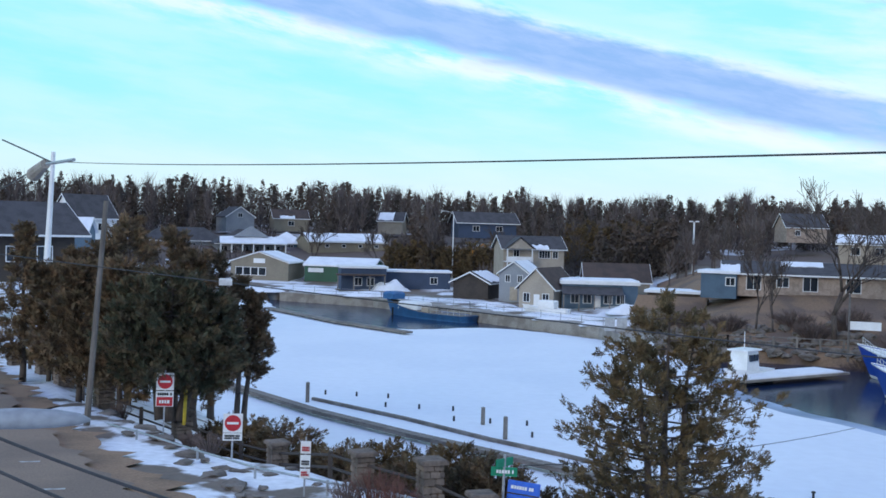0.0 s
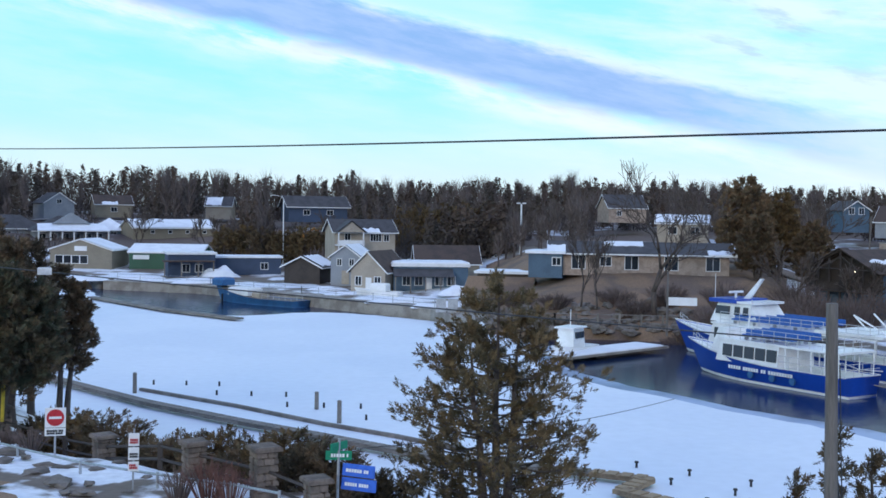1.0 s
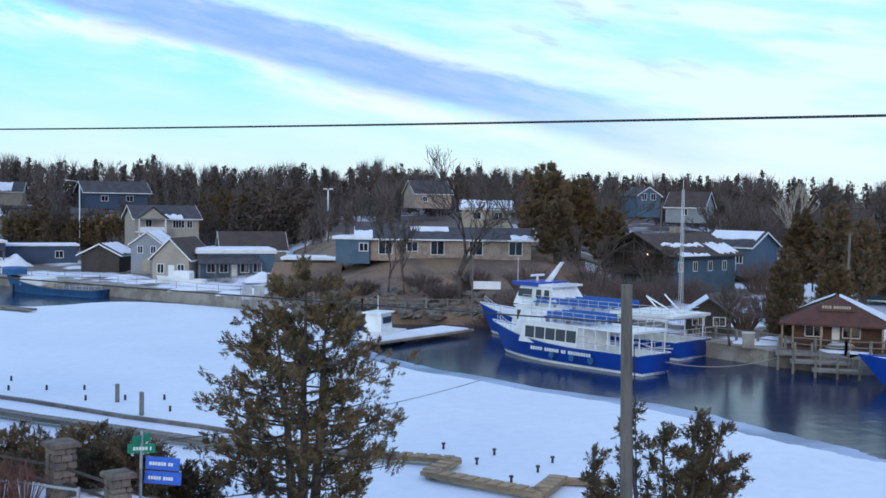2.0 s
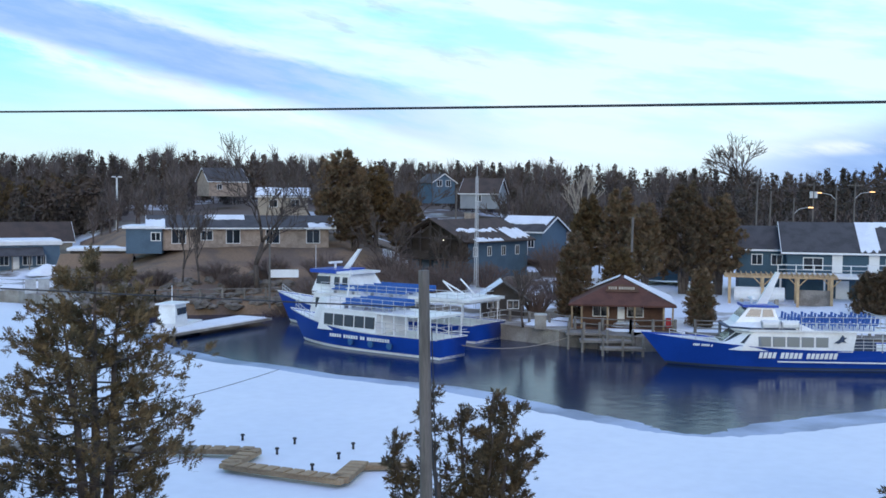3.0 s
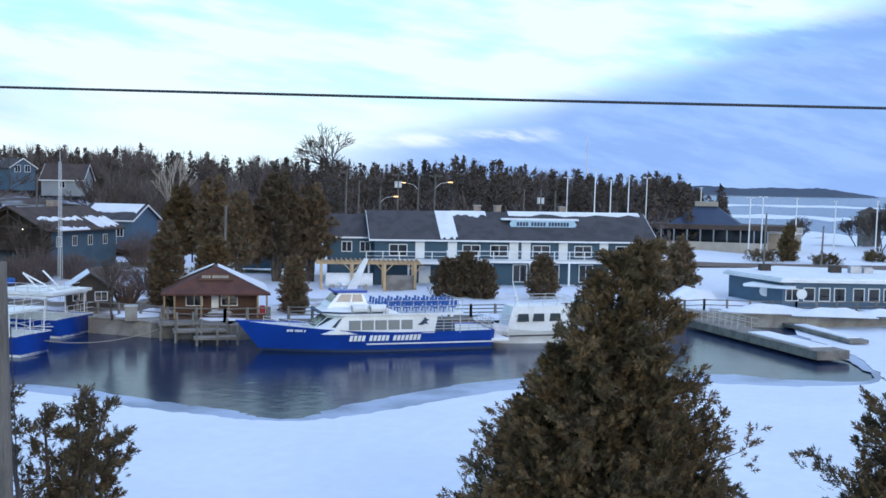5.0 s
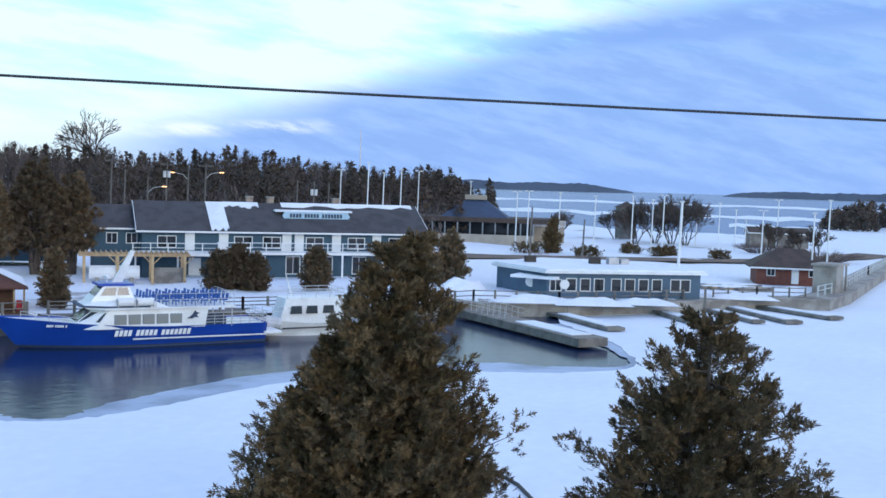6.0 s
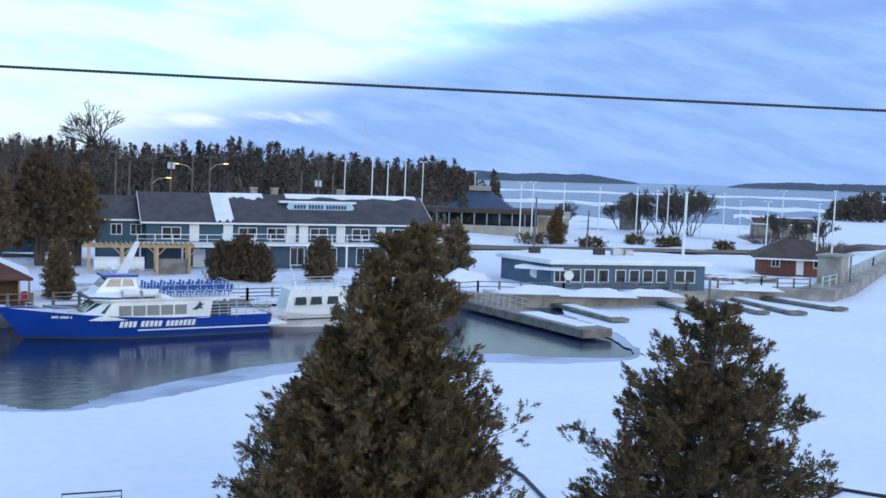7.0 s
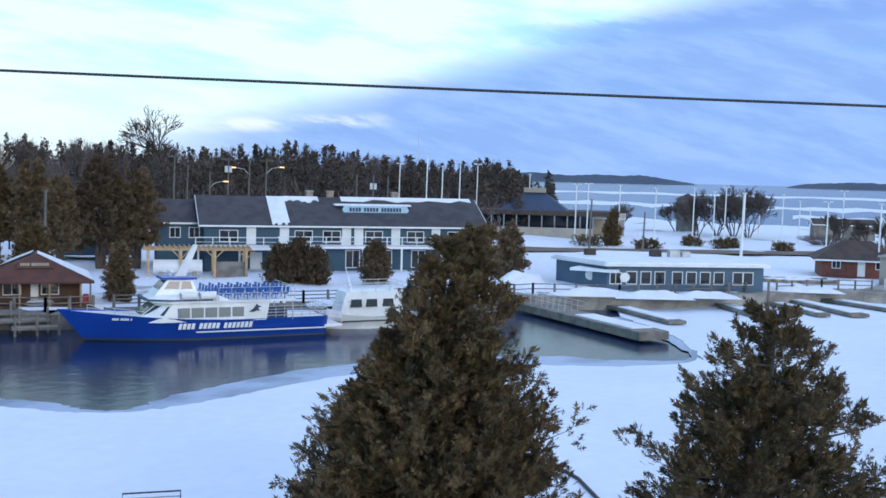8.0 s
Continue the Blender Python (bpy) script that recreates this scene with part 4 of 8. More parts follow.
# lodge with an open timber gable
lodge = house("lodge", facing(30.45, 143, 2.6, -38) @ Matrix.Diagonal((0.80, 0.74, 0.84, 1)), "blue lodge with open dark timber gable and balcony", 12, 17, 5.6, 2.7, BLUE_SIDING, BROWN_ROOF, ridge="y", over=1.0, category="lodge", trim=DARK_WOOD,
              windows=[("r", u, 3.0, 1.0, 1.3) for u in (-6.5, -2.6, 1.4, 5.4)] + [("f", u, 3.2, 1.6, 1.8) for u in (-3.8, -1.2, 1.4, 4.0)], snow=[("-", 0.05, 0.6, 0.42, 0.52), ("-", 0.66, 0.98, 0.1, 0.5), ("-", 0.1, 0.5, 0.0, 0.10), ("+", 0.05, 0.6, 0.40, 0.52), ("+", 0.66, 0.98, 0.1, 0.55), ("+", 0.1, 0.5, 0.0, 0.12)])
part("gable_front", Shape().prism([(-6.05, 2.3), (6.05, 2.3), (6.05, 5.5), (0, 8.1), (-6.05, 5.5)], -8.62, -8.53), DARK_WOOD, lodge, "dark timber gable wall")
part("balcony", Shape().slab(-6.2, -10.6, 2.4, 6.2, -8.5, 2.7, 0.03), DARK_WOOD, lodge)
for x in np.linspace(-6, 6, 7):
    part("balcony_post", Shape().slab(x - 0.13, -10.5, -1.5, x + 0.13, -10.25, 5.7 + 2.2 * (1 - abs(x) / 6), 0.02), DARK_WOOD, lodge)
part("balcony_rail", Shape().box(-6.2, -10.5, 3.55, 6.2, -10.4, 3.7).box(-6.2, -10.5, 2.75, 6.2, -10.44, 3.5), DARK_WOOD, lodge)
part("gable_truss", Shape().tube((-6.2, -10.4, 5.6), (6.2, -10.4, 5.6), 0.14).tube((-6.6, -10.4, 5.4), (0, -10.4, 8.3), 0.16).tube((6.6, -10.4, 5.4), (0, -10.4, 8.3), 0.16).tube((0, -10.4, 5.6), (0, -10.4, 8.2), 0.12).tube((-3, -10.4, 5.6), (0, -10.4, 7.4), 0.1).tube((3, -10.4, 5.6), (0, -10.4, 7.4), 0.1), DARK_WOOD, lodge)
part("porch_roof", Shape().sheet((-7, -10.9, 5.15), (0, -10.9, 8.45), (0, -9.0, 8.45), (-7, -9.0, 5.15), -0.15).sheet((7, -10.9, 5.15), (0, -10.9, 8.45), (0, -9.0, 8.45), (7, -9.0, 5.15), 0.15), BROWN_ROOF, lodge)
for x in (-2.2, 2.4):
    part("porch_lamp", Shape().tube((x, -10.2, 5.3), (x, -10.2, 5.5), 0.12, 0.06, 8), LAMP_WHITE, lodge)
chimney(lodge, -1.2, 2.0, 8.2, 1.4, 0.9)
house("lodge_annex", facing(33.6, 160, 4.2, -30), "small blue-grey annex with white doors", 8, 7, 3.6, 1.8, BLUE_SIDING, SHINGLE, over=0.5, category="building", windows=[("f", -2, 1.2, 0.9, 1.2), ("f", 2.2, 1.2, 0.9, 1.2)], doors=[("f", 0, 1.0, 2.0, WHITE), ("f", 1.2, 1.0, 2.0, WHITE)], snow=[("-", 0.1, 0.95, 0.45, 0.98)])
# motel
motel = house("motel", facing(18.75, 143, 6.2, 4) @ Matrix.Diagonal((0.93, 0.9, 0.9, 1)), "long single-storey pale brick motel", 23, 9, 2.7, 1.3, BRICK, SHINGLE, over=0.9, category="motel",
              windows=[("f", u, 0.35, 1.7, 1.8) for u in (-8.2, -1.2, 4.0, 9.4)] + [("f", -4.6, 0.8, 1.4, 1.2)], snow=[("-", 0.3, 0.52, 0.6, 0.98), ("-", 0.85, 1.0, 0.0, 0.3), ("-", 0.0, 0.1, 0.1, 0.6)])
house("motel_wing", facing(14.2, 141, 5.9, -8), "low grey-blue wing with snow on the roof", 4.2, 6, 2.4, 0.35, BLUE_SIDING, SNOW, over=0.4, flat=True, category="building", windows=[("f", 1.4, 1.0, 1.0, 0.9)])
# far street houses
house("house", facing(20.9, 185, 9.4, 0), "low pale bungalow with a snowy roof", 8, 7, 2.8, 1.2, BEIGE, SHINGLE, windows=[("f", -1.5, 1, 1.2, 1.1), ("f", 2, 1, 1.2, 1.1)], snow=[("-", 0.02, 0.98, 0.05, 0.98)])
house("house", facing(17.85, 215, 12.3, 20) @ Matrix.Diagonal((0.82, 0.82, 0.74, 1)), "stone house with a steep dark roof", 9, 8, 3.4, 3.2, BRICK, SHINGLE, windows=[("f", -2, 1.2, 1.0, 1.2), ("r", 0, 4, 1, 1.1)])
house("house", facing(28.75, 235, 11.2, 25), "light blue house with a front gable", 5.2, 7.5, 3.9, 1.7, BLUE_SIDING, SHINGLE, ridge="y", windows=[("f", -1, 3, 1.0, 1.2), ("f", 1, 3, 1.0, 1.2)], snow=[("-", 0.0, 0.5, 0.0, 0.3)])
house("house", facing(31.2, 235, 10.2, -15), "grey house with a steep gambrel-like roof", 8, 8, 2.8, 2.9, GREY_SIDING, BROWN_ROOF, windows=[("f", 0, 1, 1, 1.2)])
h2 = house("house", facing(4.45, 195, 5.2, 14) @ Matrix.Diagonal((0.86, 0.86, 0.86, 1)), "two-storey beige house with porch and balcony", 12.4, 9, 5.4, 2.3, BEIGE, SHINGLE, over=0.6, windows=[("f", -3.6, 3.6, 1.1, 1.3), ("f", 2.2, 3.4, 2.2, 1.4, 3), ("f", 4.4, 3.4, 1.0, 1.3), ("f", -3, 0.8, 1.2, 1.3), ("r", 0, 3.2, 1.2, 1.3)], snow=[("-", 0.35, 0.72, 0.0, 0.28)])
part("porch_gable", Shape().prism([(-2.6, 5.2), (2.6, 5.2), (0, 7.2)], -7.2, -4.5), BEIGE, h2).matrix_basis = pose(-3.4, 0, 0)
part("porch_roof", Shape().sheet((-3.0, -7.5, 5.1), (0, -7.5, 7.4), (0, -3, 7.4), (-3.0, -3, 5.1), -0.14).sheet((3.0, -7.5, 5.1), (0, -7.5, 7.4), (0, -3, 7.4), (3.0, -3, 5.1), 0.14), SHINGLE, h2).matrix_basis = pose(-3.4, 0, 0)
part("balcony", Shape().slab(-6.2, -7.2, 2.5, -0.8, -4.5, 2.7, 0.03).box(-6.2, -7.2, 2.7, -0.8, -7.1, 3.6), WHITE, h2)
for x in (-6, -1):
    part("porch_post", Shape().slab(x - 0.1, -7.2, -1, x + 0.1, -7.0, 5.2, 0.02), WHITE, h2)
# shops along the far quay
house("shop", facing(5.5, 165.5, 1.6, -22), "tan cottage shop with a brown gable and wreath", 5.4, 9, 3.2, 2.6, BEIGE, BROWN_ROOF, ridge="y", over=0.5, category="shop", windows=[("f", -1.5, 0.9, 0.9, 1.2), ("f", 1.5, 0.9, 0.9, 1.2)], doors=[("f", 0.1, 0.9, 2.0, WHITE)])
bs = house("shop", facing(8.0, 167, 1.6, 6), "blue flat-roofed shop with covered porch", 11, 8, 3.6, 0.5, BLUE_SIDING, WHITE, over=0.3, flat=True, category="shop", windows=[("f", u, 0.9, 1.1, 1.2) for u in (-3.6, -1.8, 1.2, 3)], doors=[("f", -0.3, 0.9, 2.0, WHITE)])
part("roof_snow", Shape().slab(-5.6, -4.2, 4.1, 5.7, 4.2, 4.3, 0.08), SNOW, bs)
part("porch_roof", Shape().sheet((-5.6, -6.6, 2.3), (3.2, -6.6, 2.3), (3.2, -4, 3.3), (-5.6, -4, 3.3), 0.12), SHINGLE, bs)
for x in (-5.4, -3.2, -1, 1.2, 3.0):
    part("porch_post", Shape().box(x - 0.08, -6.5, -0.3, x + 0.08, -6.34, 2.3), GREYWOOD, bs)
house("shop", facing(8.9, 180, 2.3, 6), "brown-roofed shop with a cream gable end", 10, 8, 3.0, 2.6, BEIGE, BROWN_ROOF, over=0.4, category="shop")
house("shop", facing(4.1, 178, 1.8, -16), "pale blue shop front with a snowy gable", 4.8, 8, 4.4, 1.7, GREY_SIDING, NAVY_SIDING, ridge="y", over=0.4, category="shop", windows=[("f", -1, 2.9, 0.7, 1.0), ("f", 1, 2.9, 0.7, 1.0)], snow=[("-", 0.02, 0.9, 0.1, 0.98)], doors=[("f", 0, 1.2, 2.1, BEIGE)])
house("boat_shelter", facing(1.9, 182, 1.8, -20), "open dark shelter with snow on its roof", 6, 7, 2.6, 1.5, DARK_WOOD, SHINGLE, ridge="y", over=0.6, category="shelter", snow=[("-", 0.1, 0.95, 0.1, 0.95)])
house("shelter_booth", facing(12.4, 150, 2.4, -6), "dark flat-roofed boat storage shed with snow", 9, 6, 2.8, 0.35, DARK_WOOD, SNOW, over=0.4, flat=True, category="shed")
house("tarp_shed", facing(11.8, 143, 2.0, -10), "low shed with a brown canvas roof", 8, 5, 1.6, 1.4, GREYWOOD, GRASS_DRY, over=0.4, category="shed", trim=GREYWOOD)
# green and tan boathouse
gh = house("marine_store", facing(-8.9, 220, 1.5, -24), "tan gabled store front with a sign", 12, 8, 3.9, 1.9, TAN_SIDING, WHITE, ridge="y", over=0.3, category="store", windows=[("f", u, 1.3, 1.4, 1.4, 0) for u in (-4.2, -2.6, -1.0, 0.6)], snow=[("-", 0.02, 0.98, 0.04, 0.98), ("+", 0.02, 0.98, 0.04, 0.98)])
part("emblem_board", Shape().slab(-1.2, -4.12, 3.6, 1.2, -4.04, 4.5, 0.05), WHITE, gh)
gb = house("boathouse", facing(-5.0, 217, 1.5, -14), "dark green metal boathouse with a snowy roof", 13.5, 9, 3.6, 1.3, GREEN_SIDING, WHITE, over=0.3, category="boathouse", snow=[("-", 0.0, 1.0, 0.02, 0.99)])
part("emblem_board", Shape().slab(-6.0, -4.65, 2.2, -3.0, -4.55, 3.0, 0.1), WHITE, gb)
nv = house("dive_shop", facing(-4.1, 200, 1.5, 6), "navy dive shop with a tan porch", 8, 7, 3.8, 0.4, NAVY_SIDING, WHITE, over=0.3, flat=True, category="shop", windows=[("f", -1, 0.8, 1.2, 1.3), ("f", 1.2, 0.8, 1.2, 1.3)])
part("porch_roof", Shape().slab(-5, -6.2, 2.6, 3.6, -3.5, 2.85, 0.03), BROWN_ROOF, nv)
for x in (-4.8, -2, 0.8, 3.4):
    part("porch_post", Shape().box(x - 0.1, -6.1, -0.3, x + 0.1, -5.9, 2.6), GREYWOOD, nv)
house("shop", facing(-1.3, 204, 1.6, 4), "long low navy shop", 12, 6, 3.0, 0.35, NAVY_SIDING, SNOW, over=0.3, flat=True, category="shop", windows=[("f", 3, 1, 1.2, 1.1)])
house("warehouse", facing(-5.2, 262, 5.4, 18), "olive-tan warehouse with a snowy metal roof", 18.5, 10, 3.6, 1.8, TAN_SIDING, PALE_METAL, over=0.4, category="warehouse", windows=[("f", u, 2.3, 0.8, 0.6, 0) for u in (-5, -1, 3, 7)], snow=[("-", 0.0, 1.0, 0.06, 0.97)])
pv = house("pavilion", facing(-10.0, 262, 5.0, 10), "pavilion restaurant with white posts and snowy veranda roof", 15, 10, 3.4, 2.8, GREY_SIDING, SHINGLE, hip=5.5, over=0.8, category="pavilion", windows=[("f", u, 0.8, 1.6, 1.6) for u in (-6, -3.6, -1.2, 1.2, 3.6, 6)])
part("veranda_roof", Shape().add([(-7.6, -9.4, 3.2), (7.6, -9.4, 3.2), (7.0, -5, 4.6), (-7.0, -5, 4.6), (0, -5, 4.8), (-7.6, -9.4, 3.0), (7.6, -9.4, 3.0)], [(0, 1, 2, 4, 3), (5, 6, 1, 0)]), SNOW, pv)
for x in np.linspace(-7.3, 7.3, 7):
    part("veranda_post", Shape().slab(x - 0.14, -9.2, -0.5, x + 0.14, -8.9, 3.1, 0.02), WHITE, pv)
part("front_gable", Shape().prism([(-4, 4.6), (4, 4.6), (0, 7.0)], -6.2, -5.2), GREY_SIDING, pv)
house("house", facing(-13.2, 268, 5.5, 4), "dark roofed hall beside the pavilion", 18, 10, 3.2, 2.6, GREY_SIDING, SHINGLE, hip=4, over=0.8, windows=[("f", 2, 1, 1.4, 1.2)])
house("house", facing(-8.0, 268, 5.6, 0), "small blue building with a pyramidal snowy roof", 8, 8, 2.8, 2.4, BLUE_SIDING, SNOW, hip=3.9, over=0.5, windows=[("f", 1, 1, 1.2, 1.1)])
house("house", facing(2.1, 285, 11.0, 14), "dark blue hillside house with a low gable", 15, 9, 3.6, 2.4, NAVY_SIDING, SHINGLE, over=0.8, windows=[("f", -3, 1.2, 1.6, 1.2), ("f", 3, 1.2, 1.6, 1.2)])
house("house", facing(-10.6, 310, 10.8, 20), "pale hillside house with arched gable", 8, 8, 3.6, 2.6, GREY_SIDING, SHINGLE, ridge="y", windows=[("f", 0, 3.4, 1.2, 1.0)])
house("house", facing(-7.9, 325, 11.2, 10), "dim hillside house with a snowy porch roof", 10, 8, 3.2, 2.4, TAN_SIDING, BROWN_ROOF, windows=[("f", 0, 1, 1.6, 1.2)], snow=[("-", 0.2, 0.6, 0.0, 0.25)])
house("house", facing(-2.6, 315, 11.2, -10), "hillside house with snow on a split roof", 7, 7, 3.2, 2.4, BEIGE, SHINGLE, snow=[("-", 0.05, 0.6, 0.1, 0.9)])
house("house", facing(-23.3, 118, 7.2, 18), "brown shingled hall with a deep porch", 18, 10, 4.6, 2.6, DARK_WOOD, SHINGLE, over=1.2, windows=[("f", 3, 1.4, 1.4, 1.4), ("f", 6, 1.4, 1.4, 1.4)])
house("house", facing(-18.9, 170, 8.2, -12), "blue house with a snow-dusted roof", 8, 7, 2.8, 2.0, BLUE_SIDING, SNOW, windows=[("f", 0, 1, 1.2, 1.1)])
house("house", facing(-17.9, 205, 9.8, 30), "steep grey-roofed house among the trees", 8, 8, 3.4, 3.8, WHITE, SHINGLE, windows=[("f", 1, 1, 1.2, 1.2)])

# ---- trees ----
def from_arrays(name, verts, faces, mat):
    me = bpy.data.meshes.new(name)
    n, k = faces.shape
    me.vertices.add(len(verts))
    me.vertices.foreach_set("co", np.ascontiguousarray(verts, dtype=np.float32).ravel())
    me.loops.add(n * k)
    me.loops.foreach_set("vertex_index", faces.astype(np.int32).ravel())
    me.polygons.add(n)
    me.polygons.foreach_set("loop_start", np.arange(0, n * k, k, dtype=np.int32))
    me.materials.append(mat)
    me.update(calc_edges=True)
    me.validate()
    return me


FROND = np.array([[[-0.05, 0], [0.05, 0], [0.0, 1.0]], [[0, 0.15], [0.02, 0.32], [0.36, 0.55]], [[0, 0.15], [-0.02, 0.32], [-0.36, 0.55]],
                  [[0, 0.42], [0.02, 0.58], [0.30, 0.80]], [[0, 0.42], [-0.02, 0.58], [-0.30, 0.80]], [[-0.12, 0.62], [0.12, 0.62], [0.03, 1.05]]])


def fronds(points, along, size, r):
    """Flat scaly sprays, one at each point, each turned its own way."""
    n = len(points)
    a = along / np.linalg.norm(along, axis=1, keepdims=True)
    side = np.cross(a, r.normal(size=(n, 3)))
    side /= np.linalg.norm(side, axis=1, keepdims=True) + 1e-9
    s = size * r.uniform(0.6, 1.3, n)[:, None, None, None]
    t = FROND[None]
    v = points[:, None, None] + s * (t[..., :1] * side[:, None, None] * 1.3 + t[..., 1:] * a[:, None, None])
    return v.reshape(-1, 3)


def plume(c, d, n, r, length):
    """Points and directions of one upswept clump of sprays."""
    axis = d / (np.linalg.norm(d) + 1e-9)
    t = r.uniform(-0.5, 0.5, n)
    q = c + axis * (t * length)[:, None] + r.normal(0, 0.16 * length, (n, 3)) * (0.75 - t)[:, None]
    return q, axis * 0.9 + (q - c) * 0.8 + r.normal(0, 0.32, (n, 3))


def evergreen(name, m, label, height_, radius, mat, seed, leaders=((0, 0, 1, 1),), limbs=60, per=9, spray=16, size=0.30, low=0.12, blunt=0.8, droop=0.1, trunk_r=None, group="", category="tree", hidden_trunk=False, clump=0.42, lift=0.55):
    """A tapered trunk, limbs, and a crown of many small sprays in clumps with gaps between."""
    r = np.random.default_rng(seed)
    tree = thing(name, m, label, category, group)
    bark, pts, dirs = Shape(), [], []
    limb = Shape()
    for lx, ly, lh, lr in leaders:
        H, R = height_ * lh, radius * lr
        tr = trunk_r or 0.022 * height_
        foot, top = Vector((lx * 0.25, ly * 0.25, -0.3)), Vector((lx, ly, H * 0.97))
        prev = foot
        for k in range(1, 7):
            q = foot.lerp(top, k / 6) + Vector((*r.normal(0, 0.04, 2), 0))
            bark.tube(prev, q, tr * (1 - (k - 1) / 6) + 0.012, tr * (1 - k / 6) + 0.012, 8)
            prev = q
        for i in range(limbs):
            h = low + (0.985 - low) * ((i + r.uniform(0, 1)) / limbs)
            ang = i * 2.39996 + r.normal(0, 0.35)
            prof = min(1, (1 - h) ** blunt * 1.08) * min(1, 0.55 + (h - low) * 2.6)
            L = max(0.18, R * prof * r.uniform(0.74, 1.06))
            a = foot.lerp(top, h)
            d = Vector((math.cos(ang), math.sin(ang), r.uniform(0.05, 0.5) - droop))
            b = a + d * L
            mid = a.lerp(b, 0.5) + Vector((0, 0, -0.06 * L))
            w = 0.012 + 0.012 * L
            limb.tube(a, mid, w, w * 0.7, 5)
            limb.tube(mid, b, w * 0.7, 0.006, 4)
            for k in range(per):
                t = 1 - r.uniform(0, 0.72) ** 1.4
                c = np.array(a.lerp(b, t)) + r.normal(0, 0.07 * L + 0.05, 3) * (1, 1, 0.7)
                nn = max(3, int(spray * r.uniform(0.5, 1.4)))
                q, w_ = plume(c, np.array(d) * 0.75 + r.normal(0, 0.35, 3) + (0, 0, lift), nn, r, clump + 0.05 * L)
                pts.append(q)
                dirs.append(w_)
    if not hidden_trunk:
        part("trunk", bark, BARK, tree, smooth=True)
        tagged(part("branchwork", limb, BARK, tree), kind="stuff")
    v = fronds(np.concatenate(pts), np.concatenate(dirs), size, r)
    part("crown", from_arrays("crown", v, np.arange(len(v)).reshape(-1, 3), mat), None, tree)
    return tree


def bare_tree(name, m, label, height_, spread, seed, mat=BARK, depth=6, trunk_r=0.25, fork=0.3, group="", thin=0.012, category="tree", stems=1):
    r = random.Random(seed)
    tree = thing(name, m, label, category, group)
    wood, twigs = Shape(), Shape()

    def grow(p, d, L, w, k):
        q = p + d * L * 0.5 + Vector((r.gauss(0, 0.03), r.gauss(0, 0.03), 0)) * L
        e = q + (d + Vector((r.gauss(0, 0.12), r.gauss(0, 0.12), 0.06))).normalized() * L * 0.5
        s = wood if k > depth - 3 else twigs
        s.tube(p, q, w, w * 0.85, 7 if k > depth - 2 else 4)
        s.tube(q, e, w * 0.85, max(thin * 0.8, w * 0.68), 7 if k > depth - 2 else 4)
        if k == 0:
            return
        n = 3 if (k > 1 or r.random() < 0.6) else 2
        for i in range(n):
            turn = Matrix.Rotation(r.uniform(0, 6.283), 3, d)
            side = turn @ d.orthogonal().normalized()
            nd = (d + side * r.uniform(0.35, 0.85) * spread + Vector((0, 0, 0.12))).normalized()
            grow(e if i < 2 else q, nd, L * r.uniform(0.62, 0.82), max(thin, w * r.uniform(0.5, 0.66)), k - 1)

    for i in range(stems):
        lean = Vector((math.cos(i * 2.4), math.sin(i * 2.4), 0)) * (0.42 if stems > 1 else 0.0)
        grow(Vector((0, 0, -0.3)) + lean * 0.5, (Vector((0, 0, 1)) + lean).normalized(), height_ * fork, trunk_r, depth)
    k = height_ / max(p[2] for p in twigs.v)
    for s in (wood, twigs):
        s.v = [(x * k, y * k, z * k) for x, y, z in s.v]
    part("trunk", wood, mat, tree, smooth=True)
    tagged(part("branchwork", twigs, mat, tree), kind="stuff")
    return tree


def shrub(name, m, label, width, height_, mat, seed, n=60, group="", thick=1.0):
    """A leafless bush: many thin arching stems."""
    r = random.Random(seed)
    s = Shape()
    for i in range(n):
        a, rr = r.uniform(0, 6.283), math.sqrt(r.random())
        b = Vector((math.cos(a) * rr * width * 0.2, math.sin(a) * rr * width * 0.2, 0))
        t = Vector((math.cos(a) * rr * width * 0.5, math.sin(a) * rr * width * 0.5, height_ * (1 - 0.4 * rr) * r.uniform(0.6, 1)))
        mid = b.lerp(t, 0.5) + Vector((0, 0, 0.1 * height_))
        s.tube(b, mid, 0.012 * thick, 0.009 * thick, 4)
        s.tube(mid, t, 0.009 * thick, 0.004 * thick, 3)
        for k in range(4):
            e = mid.lerp(t, r.random()) + Vector((r.gauss(0, 0.12), r.gauss(0, 0.12), r.uniform(0.05, 0.3))) * height_ * 0.5
            s.tube(mid.lerp(t, 0.3 * k), e, 0.006 * thick, 0.003 * thick, 3)
    return solid(name, s, mat, m, label, "shrub", group)


# cedars on the near bank
evergreen("cedar_tree", pose(*spot(11.6, 34, 3.0)), "tall bronze-green cedar with an open crown on the near bank", 8.3, 4.1, CEDAR, 11, leaders=((0, 0, 1, 1), (0.9, 0.5, 0.86, 0.8), (-0.8, 0.3, 0.80, 0.85)), limbs=38, per=8, spray=15, size=0.24, blunt=0.58, low=0.10)
evergreen("cedar_tree", pose(*spot(30.4, 26.5, 2.4)), "young multi-stemmed cedar beside the utility pole", 6.15, 1.15, CEDAR, 12, leaders=((-1.1, 0, 0.98, 1), (0.1, 0.3, 0.90, 1), (0.95, 0.2, 0.96, 1.0), (-1.8, 0.4, 0.78, 0.9), (2.1, 0.5, 0.74, 0.9), (0.5, -0.4, 0.8, 0.8), (1.5, 0.1, 0.90, 0.9)), limbs=22, per=6, spray=11, size=0.21, blunt=0.7)
